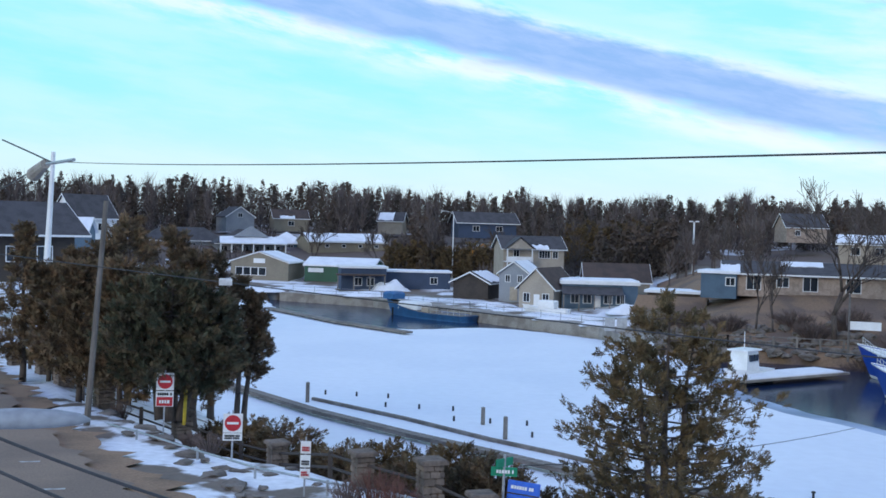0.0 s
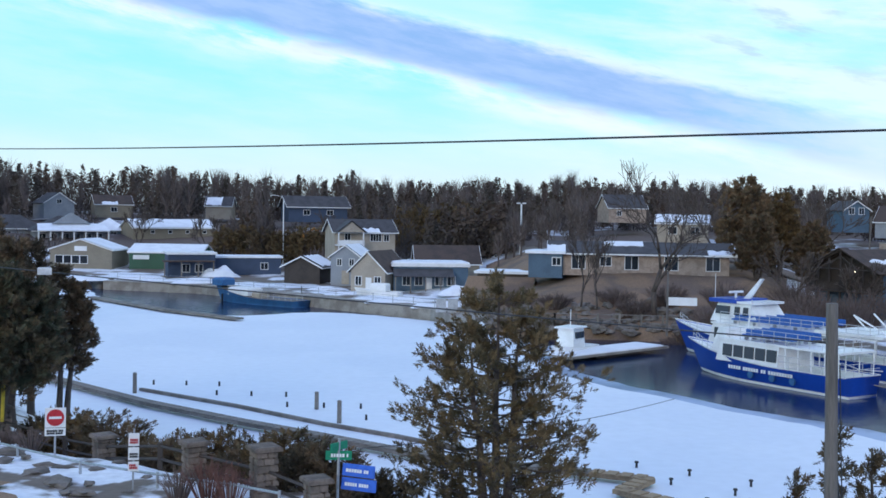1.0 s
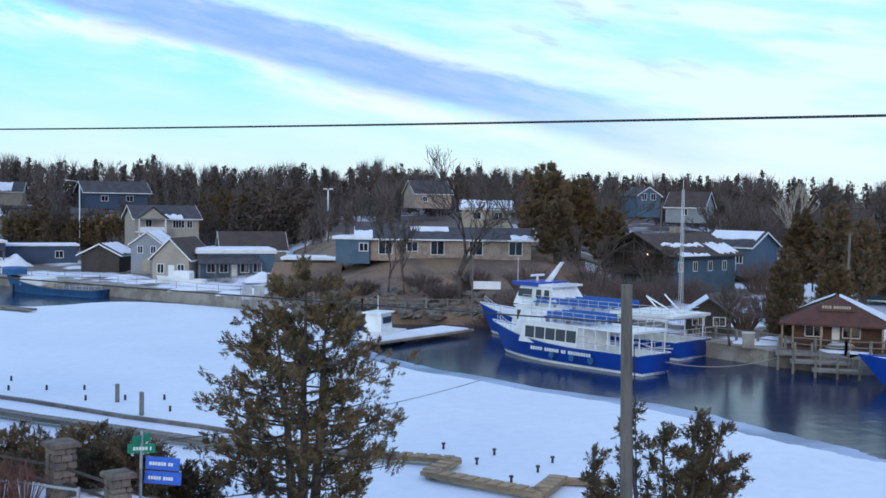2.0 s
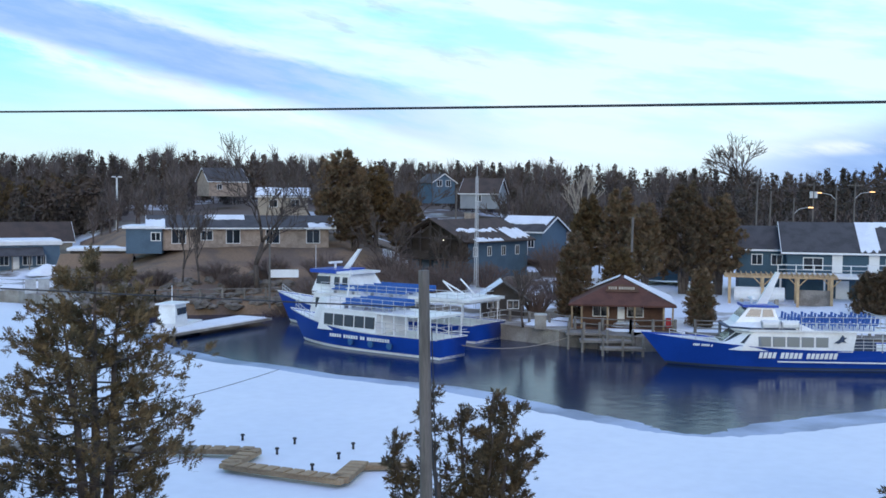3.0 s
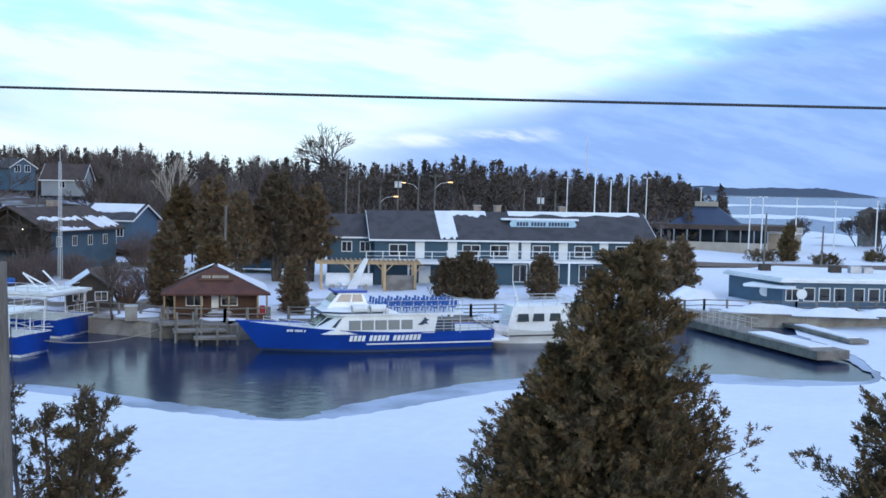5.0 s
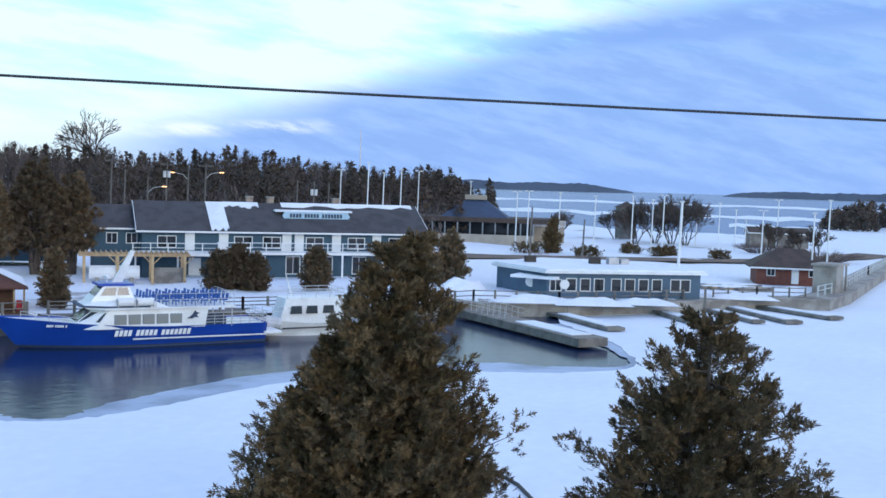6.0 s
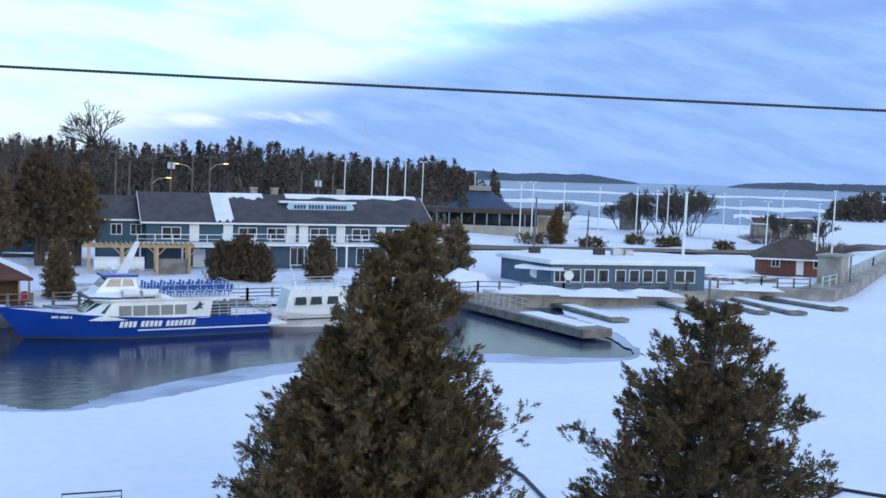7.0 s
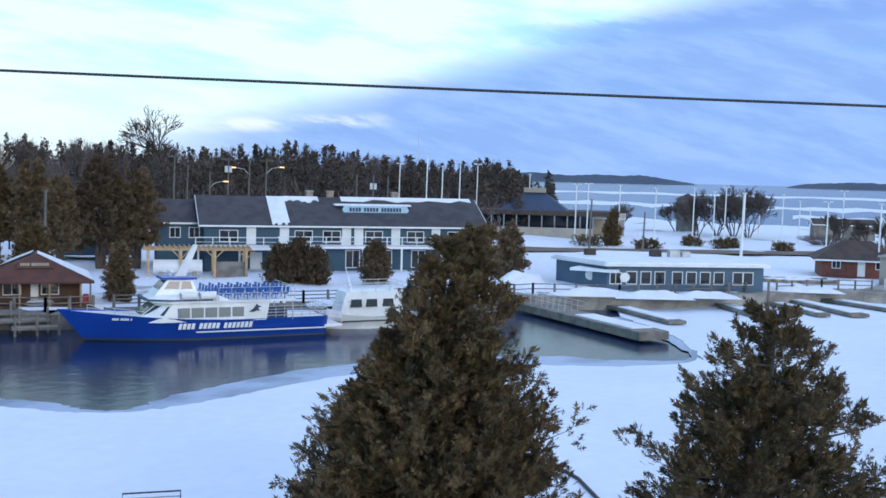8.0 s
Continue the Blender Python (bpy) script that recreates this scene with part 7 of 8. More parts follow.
def hung(a, b, sag, n=14):
    a, b = Vector(a), Vector(b)
    return [tuple(a.lerp(b, i / n) - Vector((0, 0, sag * 4 * (i / n) * (1 - i / n)))) for i in range(n + 1)]


c0_, c1_ = spot(28.5, 22), spot(-24, 40)
wire("grey service cable above the street", [tuple(c0_.lerp(c1_, k) + Vector((0, 0, 10.69 + 0.907 * k + 0.291 * k * k))) for k in np.linspace(0, 1, 24)], 0.016)
tag = solid("cable_tag", Shape().slab(-0.17, -0.07, -0.09, 0.17, 0.07, 0.09, 0.03), PALE_METAL, facing(-11.0, 29.4, 11.42), "pale junction box on a service cable", "junction box")
wire("thin service wire to the harbour", hung(spot(4.5, 30, 6.6), spot(20.7, 48, 5.3), 0.25), 0.012)
wire("black cable low over the street", hung(spot(-24, 10.2, 11.3), spot(-9, 9.0, 10.55), 0.05), 0.014)
wire("black cable low over the street", hung(spot(-24, 9.2, 11.24), spot(-14, 8.2, 10.72), 0.03), 0.013)
for k, dz in ((0, 0), (1, -0.8)):
    wire("road line wire between poles", hung(spot(36, 190, 14.0 + dz), spot(44.85, 190, 14.7 + dz), 0.5) + hung(spot(44.85, 190, 14.7 + dz), spot(49.4, 197, 15.2 + dz), 0.4)[1:] + hung(spot(49.4, 197, 15.2 + dz), spot(55.6, 201, 12.8 + dz), 0.6)[1:], 0.03)

# street lamp head close below the balcony
sl = thing("street_lamp", facing(-20.5, 11.5, 10.95, -8), "grey street lamp head on a curved arm beside the street", "street lamp")
head = Shape()
rings = ((-0.80, 0.05, 0.04), (-0.7, 0.12, 0.09), (-0.4, 0.17, 0.12), (0.0, 0.20, 0.13), (0.3, 0.18, 0.11), (0.52, 0.12, 0.07), (0.62, 0.04, 0.02))
for x, w, h in rings:
    head.v += [(x, w * math.cos(k * 0.5236), h * math.sin(k * 0.5236) * (1.0 if k < 6 else 0.55) + 0.05) for k in range(12)]
head.f += [(12 * i + k, 12 * i + (k + 1) % 12, 12 * i + 12 + (k + 1) % 12, 12 * i + 12 + k) for i in range(6) for k in range(12)] + [tuple(range(12))[::-1], tuple(range(72, 84))]
part("head", head, GREY_SIDING, sl, smooth=True)
part("arm", Shape().path([(-0.7, 0, 0.06), (-1.5, 0, 0.02), (-2.4, 0, -0.25), (-2.9, 0, -0.8)], 0.04, 8), METAL, sl)
part("pole", Shape().tube((-2.9, 0, -5.0), (-2.9, 0, -0.75), 0.09, 0.07, 10), METAL, sl)


def lamp_post(m, h, label, heads=1, r=0.09, lit_=True, group="harbour lamp posts", curved=False):
    p = thing("lamp_post", m, label, "lamp post", group)
    part("post", Shape().tube((0, 0, -0.4), (0, 0, h), r * 1.35, r, 8), WHITE, p)
    if curved:
        part("arm", Shape().path([(0, 0, h), (-0.6, 0, h + 0.5), (-1.8, 0, h + 0.7)], 0.05, 6), PALE_METAL, p)
        part("lamp_head", Shape().slab(-2.5, -0.12, h + 0.6, -1.7, 0.12, h + 0.76, 0.03), PALE_METAL, p)
    for k in range(0 if curved else heads):
        x = (k - (heads - 1) / 2) * 0.9
        part("lamp_head", Shape().slab(x - 0.32, -0.25, h, x + 0.32, 0.25, h + 0.2, 0.05), PALE_METAL, p)
    return p


lamp_post(pose(*spot(73.6, 152, 2.0), 0, 1.2, -73), 9.4, "tall white lamp post by the road", 1, 0.16)
for az_, d_, t_el, hd in ((65.3, 200, -0.35, 2), (65.9, 200, -0.3, 2), (67.5, 205, -0.35, 1), (69.3, 190, -0.45, 1), (71.2, 210, -0.4, 1), (72.2, 195, -0.55, 1), (72.75, 215, -0.3, 2), (75.5, 220, -0.6, 1), (76.3, 228, -0.9, 1), (77.6, 190, -0.9, 2), (78.3, 215, -0.35, 2), (80.0, 150, -0.95, 1), (80.7, 165, -0.3, 1), (74.4, 240, -1.3, 1), (76.8, 240, -1.4, 1), (60.2, 215, 0.55, 2), (57.6, 190, 0.9, 1), (58.4, 195, 0.4, 1), (59.3, 200, 0.6, 1), (56.2, 205, 0.5, 2), (62.9, 230, 0.1, 1)):
    z_ = ground_z(az_, d_)
    lamp_post(pose(*spot(az_, d_, z_), 0, 0.8, -az_), EYE + d_ * math.tan(radians(t_el)) - z_, "slim pale lamp post around the harbour park", hd)
lamp_post(facing(0.55, 215, 3.2), 12.2, "curved-arm street lamp on the far road", curved=True)
fl = lamp_post(facing(12.75, 178, 5.0), 9.8, "dark flood-light mast with two lamps", 2, 0.13)
am = thing("antenna_mast", pose(*spot(30.85, 112, 1.6)), "slim grey lattice radio mast", "mast")
part("mast", Shape().tube((0, 0, -0.5), (0, 0, 14.0), 0.06, 0.035, 4).tube((0.25, 0, -0.5), (0.12, 0, 13), 0.03).tube((-0.12, 0.22, -0.5), (-0.06, 0.1, 13), 0.03), PALE_METAL, am)
am = thing("antenna_mast", pose(*spot(57.2, 330, 3.0)), "thin tall radio mast beyond the woods", "mast")
part("mast", Shape().tube((0, 0, 0), (0, 0, 25), 0.28, 0.12, 4), METAL, am)


# ---- docks ----
def dock(line, width, z, mat, label, plank=True, group="", posts=0.0, cap=0.22):
    d = thing("dock", HERE, label, "dock", group)
    for (x0, y0), (x1, y1) in zip(line, line[1:]):
        L, ang = math.hypot(x1 - x0, y1 - y0), math.degrees(math.atan2(y1 - y0, x1 - x0))
        beam = part("float_beam", Shape().slab(-0.02, -width / 2, z - cap, L + width * 0.3, width / 2, z, 0.03), mat, d)
        beam.matrix_basis = pose(x0, y0, 0, 0, 0, ang)
        if plank:
            n = int(L / 0.6)
            me = Shape().slab(-0.27, -width / 2 - 0.04, z, 0.27, width / 2 + 0.04, z + 0.05, 0.01).mesh("plank", mat)
            for i in range(min(n, 60)):
                o = part("plank", me, None, d)
                o.matrix_basis = pose(x0, y0, 0, 0, 0, ang) @ pose((i + 0.5) * L / n, 0, 0)
        if posts:
            n = int(L / posts)
            for i in range(n + 1):
                o = part("mooring_post", Shape().tube((i * posts, width / 2, 0), (i * posts, width / 2, z + 0.45), 0.09, 0.09, 8), BLACK, d)
                o.matrix_basis = pose(x0, y0, 0, 0, 0, ang)
    return d


dock([(-18.9, 89.6), (-8.3, 74.9), (-1.8, 67.5), (3.0, 62.6), (9.0, 56.2), (15.7, 52.8)], 0.7, 0.4, GREYWOOD, "long grey timber boom across the ice")
dock([(15.7, 52.8), (18.1, 51.2), (16.1, 49.1), (19.6, 44.3), (21.6, 46.6)], 0.75, 0.4, TANWOOD, "tan plank dock fingers frozen in the ice")
dock([(21.6, 46.6), (23.6, 45.6)], 0.6, 0.3, TANWOOD, "tan plank walkway frozen in the ice", False)
dock([(-9.2, 81.5), (-2.2, 74.2), (3.2, 67.6), (7.2, 63.5), (10.4, 59.6)], 0.28, 0.22, GREYWOOD, "narrow floating boom beside the dock", False)
for x, y in ((18.8, 55.0), (20.9, 53.0), (23.1, 50.6), (19.3, 51.3), (21.6, 49.0), (19.6, 47.5)):
    solid("mooring_post", Shape().tube((0, 0, 0), (0, 0, 0.28), 0.07, 0.06, 8).tube((0, 0, 0.26), (0, 0, 0.34), 0.12, 0.1, 8), BLACK, pose(x, y, 0), "short black mooring post in the ice", "mooring post", "mooring posts")
rp_ = random.Random(4)
for i in range(14):
    t = i / 13
    x, y = -9.5 + 21 * t, 83.2 - 22 * t
    solid("mooring_post", Shape().tube((0, 0, 0), (0, 0, 0.34), 0.08, 0.07, 8), BLACK, pose(x + 0.9 + (i % 3) * 0.8, y + 1.2 + (i % 3) * 1.2, 0), "short black mooring post in the ice", "mooring post", "mooring posts")
for x, y, h_ in ((-9.5, 80.5, 1.4), (3.0, 73.2, 1.1), (4.2, 68.3, 1.35)):
    solid("piling", Shape().tube((0, 0, -0.2), (0, 0, h_), 0.15, 0.14, 10).tube((0, 0, h_), (0, 0, h_ + 0.06), 0.16, 0.1, 10), GREYWOOD, pose(x, y, 0), "weathered timber piling standing in the ice", "piling", "pilings")
dock([(-25.6, 164.8), (-13.2, 144.1), (-4.0, 132.8)], 1.3, 0.4, GREYWOOD, "snowy grey float near the tug", False)
fl_ = dock([(25.4, 96.5), (36.5, 104)], 3.4, 0.5, CONCRETE, "snow-covered floating dock by the rocks", False)
part("snow", Shape().slab(-0.2, -1.6, 0.5, 13.6, 1.7, 0.66, 0.1), SNOW, fl_).matrix_basis = pose(25.4, 96.5, 0, 0, 0, 34)
# piers by the restaurant
for (x0, y0, x1, y1), w_, lb in (((96.5, 49.0, 85.2, 32.4), 2.9, "heavy timber pier with snow and steel gangway"), ((103.5, 43, 96, 34), 1.8, "low snowy finger dock"), ((113, 35, 105, 28), 1.6, "low snowy finger dock"), ((124.1, 31.4, 113.8, 21.7), 1.9, "low snowy finger dock"), ((126.5, 27.5, 120.8, 18.9), 2.0, "low snowy finger dock"), ((119, 31.5, 111.5, 24.6), 1.4, "low snowy finger dock")):
    heavy = w_ > 2.5
    d_ = dock([(x0, y0), (x1, y1)], w_, 0.8 if heavy else 0.4, GREYWOOD, lb, False, "finger docks", cap=0.7 if heavy else 0.3)
    L_, an_ = math.hypot(x1 - x0, y1 - y0), math.degrees(math.atan2(y1 - y0, x1 - x0))
    top_ = 0.8 if heavy else 0.4
    part("snow", Shape().slab(L_ * (0.5 if heavy else 0.15), -w_ * 0.30, top_, L_ * 0.95, w_ * 0.40, top_ + 0.09, 0.04), SNOW, d_).matrix_basis = pose(x0, y0, 0, 0, 0, an_)
    if heavy:
        g = thing("gangway", pose(x0, y0, 0, 0, 0, an_), "pale steel gangway rails on the pier", "gangway")
        railing(g, [(0.5, -0.7, 0.8), (9, -0.7, 0.8)], 1.05, 1.1)
        railing(g, [(0.5, 0.7, 0.8), (9, 0.7, 0.8)], 1.05, 1.1)
# steps and low platforms in front of the cafe
for k, (a_, d_, w_, dp, h_) in enumerate(((37.6, 92.5, 4.5, 1.4, 0.9), (38.4, 90.6, 3.6, 1.2, 0.55), (36.4, 94.0, 3.0, 1.4, 1.3))):
    pf = thing("platform", facing(a_, d_, 0, 5), "grey timber landing stage with steps", "landing stage", "landing stages")
    part("deck", Shape().slab(-w_ / 2, -dp / 2, h_ - 0.2, w_ / 2, dp / 2, h_, 0.02), GREYWOOD, pf)
    for x in (-w_ / 2 + 0.2, 0, w_ / 2 - 0.2):
        part("post", Shape().tube((x, -dp / 2 + 0.1, -0.6), (x, -dp / 2 + 0.1, h_ + 0.9), 0.11, 0.1, 8), GREYWOOD, pf)


# ---- fences ----
def fence(line, label, h=1.1, step=2.2, mat=GREYWOOD, rails=2, base=None, group="harbour fences", bar=0.05, post=0.09):
    f = thing("fence", HERE, label, "fence", group)
    rail = Shape()
    for (x0, y0), (x1, y1) in zip(line, line[1:]):
        a, b = Vector((x0, y0, 0)), Vector((x1, y1, 0))
        n = max(1, round((b - a).length / step))
        pts = []
        for i in range(n + 1):
            p = a.lerp(b, i / n)
            p.z = base if base is not None else float(height(p.x, p.y)[0][0])
            pts.append(p)
            part("post", Shape().slab(p.x - post, p.y - post, p.z - 0.2, p.x + post, p.y + post, p.z + h, 0.02), mat, f)
        for k in range(rails):
            z = h * (1 - 0.9 * k / rails) - 0.1
            part("rail", Shape().path([q + Vector((0, 0, z)) for q in pts], bar, 4), mat, f)
    return f


fence([(53.6, 87.0), (56.5, 78.6)], "grey rail fence along the quay", base=1.3)
fence([(56.6, 78), (59.5, 74), (63, 72.4)], "grey rail fence in front of the cafe", base=1.25)
fence([(64.5, 71.6), (78.2, 62.4), (90, 54.8)], "grey rail fence behind the cruise boat", base=1.25, rails=3)
fence([(95.5, 52.3), (100.4, 50.6), (105.2, 43.2), (118, 34)], "grey rail fence round the restaurant", base=1.2)
fence([(122, 31.8), (128, 28.4), (131, 23.6)], "grey rail fence on the quay", base=1.25)
fence([(132, 22.4), (141, 21.6), (176, 22.8), (228, 24.4)], "pale rail along the pier", base=1.5, mat=PALE_METAL, step=3)
fence([(21.5, 116), (30, 115.5), (43.5, 112.6), (48, 100)], "grey rail fence under the rocky bank", base=1.5, rails=2)
fence([(-25, 187.5), (-9.6, 179), (4.2, 159.4), (20.0, 136)], "dark rail along the far quay", base=1.35, mat=METAL, step=4, bar=0.025, post=0.04)

# pergola and tank in the snowy yard
pg = thing("pergola", pose(89.6, 86.4, 1.25, 0, 0, -43), "new timber pergola with slatted top and screens", "pergola")
for x in (-5.2, -1.8, 1.8, 5.2):
    for y in (-1.6, 1.6):
        part("post", Shape().slab(x - 0.14, y - 0.14, -0.3, x + 0.14, y + 0.14, 2.9, 0.02), NEWWOOD, pg)
for y in (-1.6, 1.6):
    part("beam", Shape().slab(-5.8, y - 0.1, 2.9, 5.8, y + 0.1, 3.15, 0.02), NEWWOOD, pg)
me_ = Shape().slab(-0.05, -2.2, 3.15, 0.05, 2.2, 3.33, 0.01).mesh("slat", NEWWOOD)
for i in range(22):
    part("slat", me_, None, pg).matrix_basis = pose(-5.6 + i * 0.533, 0, 0)
for x in (-1.8, 1.8, 5.2):
    part("brace", Shape().tube((x - 0.9, -1.6, 2.9), (x, -1.6, 2.0), 0.06).tube((x + 0.9, -1.6, 2.9), (x, -1.6, 2.0), 0.06), NEWWOOD, pg)
part("screen", Shape().slab(1.9, -1.5, 0, 5.1, -1.4, 1.7, 0.02), GREYWOOD, pg)
tk = thing("tank", pose(88.4, 88.2, 1.25, 0, 0, -43), "long white storage tank on cradles", "tank")
part("shell", Shape().tube((-2.6, -1.2, 1.1), (2.6, -1.2, 1.1), 0.75, 0.75, 16), WHITE, tk)
for x in (-2, 1.6):
    part("cradle", Shape().slab(x, -1.8, -0.2, x + 0.4, -0.6, 0.6, 0.02), CONCRETE, tk)
for x in (-9.2, -7.6):
    tt = thing("propane_tank", pose(89.6, 86.4, 1.3, 0, 0, -43) @ pose(x, 5.0, 0), "small white upright gas tank", "gas tank", "gas tanks")
    part("shell", Shape().tube((0, 0, 0), (0, 0, 1.3), 0.55, 0.55, 14).tube((0, 0, 1.3), (0, 0, 1.7), 0.55, 0.2, 14), WHITE, tt)
# boulders of the rocky bank
rb = random.Random(12)
bould = []
for k in range(4):
    b_ = bmesh.new()
    bmesh.ops.create_icosphere(b_, subdivisions=2, radius=1)
    for v in b_.verts:
        v.co *= 0.75 + 0.5 * noise.noise(v.co * 1.3 + Vector((k * 5, 0, 0))) + 0.12 * noise.noise(v.co * 4)
        v.co.z *= 0.7
    me_ = bpy.data.meshes.new("boulder")
    b_.to_mesh(me_)
    b_.free()
    me_.materials.append(ROCK)
    bould.append(me_)
for i in range(240):
    a_ = rb.uniform(10.8, 27)
    ds_ = float(np.interp(a_, [10, 14, 17, 21, 24, 27], [122, 117.5, 119, 121, 112, 100])) + rb.uniform(-1.5, 9)
    p_ = spot(a_, ds_)
    hz, ins_, _, _ = height(p_.x, p_.y)
    if ins_[0]:
        continue
    o_ = new("boulder", bould[i % 4])
    s_ = rb.uniform(0.35, 1.05)
    o_.matrix_basis = pose(p_.x, p_.y, float(hz[0]) + 0.1, rb.uniform(-20, 20), rb.uniform(-20, 20), rb.uniform(0, 360)) @ Matrix.Diagonal((s_ * 1.3, s_, s_ * 0.9, 1))
    tagged(o_, "grey limestone boulder on the shore bank", "boulder", "bank boulders")
wsn = thing("notice_board", facing(20.9, 113.5, 1.4, 4), "white blank board on a pole", "board")
part("post", Shape().tube((-1.3, 0, -0.3), (-1.3, 0, 6.2), 0.12, 0.09, 8), POLEWOOD, wsn)
part("board", Shape().slab(-1.3, -0.05, 2.8, 1.6, 0.05, 3.6, 0.02), WHITE, wsn)
# orange machine in the trees, kiosk box on the quay, pier tower
dg = thing("digger", facing(1.3, 225, 5.5, 0), "orange excavator parked among trees", "excavator")
part("cab", Shape().slab(-1.6, -1, 1.0, 1.6, 1, 3.0, 0.2), ORANGE, dg)
part("arm", Shape().path([(1.2, 0, 2.6), (3.2, 0, 4.2), (4.6, 0, 2.6)], 0.25, 6), ORANGE, dg)
part("track", Shape().slab(-2, -1.2, -0.2, 2, -0.6, 0.9, 0.25).slab(-2, 0.6, -0.2, 2, 1.2, 0.9, 0.25), BLACK, dg)
ut = thing("utility_box", facing(9.0, 131.5, 1.35), "grey utility cabinets on the quay", "cabinet")
part("cabinet", Shape().slab(-1.3, -0.4, 0, -0.1, 0.4, 1.6, 0.03).slab(0.1, -0.4, 0, 1.3, 0.4, 1.6, 0.03), METAL, ut)
kt = thing("pier_booth", pose(140, 22.6, 1.3, 0, 0, -8), "grey concrete booth with open side on the pier", "booth")
part("wall", Shape().box(-1.6, -1.4, -0.3, 1.2, 1.4, 3.2), CONCRETE, kt)
part("roof", Shape().slab(-1.9, -1.6, 3.2, 2.8, 1.6, 3.45, 0.04), CONCRETE, kt)
part("post", Shape().box(2.4, -1.4, 0, 2.6, -1.2, 3.2), CONCRETE, kt)
lt = thing("lookout_tower", facing(70.9, 250, 2.2, 20), "small grey timber lookout tower", "tower")
part("tower", Shape().box(-1.8, -1.8, -0.3, 1.8, 1.8, 6.6), GREYWOOD, lt)
part("roof", Shape().add([(-2.3, -2.3, 6.6), (2.3, -2.3, 6.6), (2.3, 2.3, 6.6), (-2.3, 2.3, 6.6), (0, 0, 8)], [(0, 1, 4), (1, 2, 4), (2, 3, 4), (3, 0, 4), (3, 2, 1, 0)]), BROWN_ROOF, lt)
tn = house("storage_box", facing(66.9, 225, 2.2, 0), "tan shed near the shore", 7, 4, 3.0, 0.9, BEIGE, BEIGE, category="shed", over=0.2)
house("house", facing(78.3, 245, 2.2, 10), "low grey park building behind bare trees", 12, 6, 2.6, 1.0, GREYWOOD, BROWN_ROOF, category="building", over=0.4)
for az_, d_, w_, lb in ((71.2, 200, 4.0, 1), (72.6, 196, 3.6, 2), (73.1, 198, 3.2, 3), (75.6, 195, 3.8, 4), (69.0, 185, 5, 5), (66.0, 188, 6, 6)):
    evergreen("hedge_bush", pose(*spot(az_, d_, ground_z(az_, d_) - 0.1)), "rounded dark shrub in the snowy park", 1.5, w_ * 0.5, CEDAR_DARK, 200 + lb, leaders=((0, 0, 1, 1), (w_ * 0.25, 0, 0.9, 0.9), (-w_ * 0.25, 0, 0.9, 0.9)), limbs=18, per=6, spray=7, size=0.34, blunt=0.2, low=0.02, category="bush", group="park shrubs", hidden_trunk=True)

# ---- signs and stone pillars along the street ----
def road_sign(m, h, label, size, kind="entry", second=False):
    s = thing("road_sign", m, label, "road sign")
    part("post", Shape().box(-0.03, 0.0, -0.3, 0.03, 0.06, h + 0.1), METAL, s)
    z = h - size
    part("plate", Shape().slab(-size / 2, -0.03, z, size / 2, -0.01, h, 0.01), WHITE, s)
    disc = part("disc", Shape().tube((0, -0.045, h - size / 2), (0, -0.03, h - size / 2), size * 0.42, size * 0.42, 28), RED_SIGN, s)
    part("bar", Shape().box(-size * 0.3, -0.055, h - size * 0.56, size * 0.3, -0.044, h - size * 0.44), WHITE, disc)
    if second:
        t = part("tab", Shape().slab(-size / 2, -0.03, z - size * 0.95, size / 2, -0.01, z - size * 0.06, 0.01), WHITE, s)
        part("tab_face", Shape().box(-size * 0.45, -0.04, z - size * 0.92, size * 0.45, -0.03, z - size * 0.40), RED_SIGN, t)
        sign_bars(t, pose(0, -0.04, z - size * 0.80), size * 0.6, size * 0.26, WHITE, 1, 2)
        sign_bars(t, pose(0, -0.035, z - size * 0.32), size * 0.8, size * 0.2, BLACK, 1, 3)
    else:
        t = part("tab", Shape().slab(-size / 2, -0.03, z - size * 0.42, size / 2, -0.01, z - size * 0.03, 0.01), WHITE, s)
        sign_bars(t, pose(0, -0.03, z - size * 0.36), size * 0.8, size * 0.26, BLACK, 2, 5)
    return s


road_sign(pose(*spot(-13.9, 45, 4.85), 0, 1.0, 13), 2.1, "red no-entry sign with a red tab on a steel post", 0.68, second=True)
road_sign(pose(*spot(-10.5, 36.5, 5.15), 0, 0.8, 10), 1.62, "red no-entry sign with a small white tab", 0.62)
ps = thing("parking_sign", pose(*spot(-6.8, 30.5, 5.4), 0, 1, 6), "narrow stacked parking signs on a post", "parking sign")
part("post", Shape().box(-0.025, 0, -0.3, 0.025, 0.05, 1.75), METAL, ps)
for k, z_ in enumerate((1.30, 0.92, 0.62)):
    pl = part("plate", Shape().slab(-0.14, -0.03, z_, 0.14, -0.01, z_ + 0.34 - 0.08 * (k == 2), 0.01), WHITE, ps)
    sign_bars(pl, pose(0, -0.03, z_ + 0.06), 0.2, 0.14, RED_SIGN if k != 1 else BLACK, 2, k)
nm = thing("street_name_sign", pose(*spot(3.45, 27.0, 5.35), 0, 1, -3), "green street-name blades over two blue direction boards", "street sign")
part("post", Shape().tube((0, 0, -2.0), (0, 0, 2.15), 0.035, 0.035, 8), METAL, nm)
bl = part("blade", Shape().slab(-0.32, -0.02, 1.62, 0.32, 0.02, 1.84, 0.01), GREEN_SIGN, nm)
sign_bars(bl, pose(0.02, -0.02, 1.68), 0.42, 0.11, WHITE, 1, 3)
bl = part("blade", Shape().slab(-0.32, -0.02, 1.86, 0.32, 0.02, 2.06, 0.01), GREEN_SIGN, nm)
bl.matrix_basis = pose(0, 0, 0, 0, 0, 52)
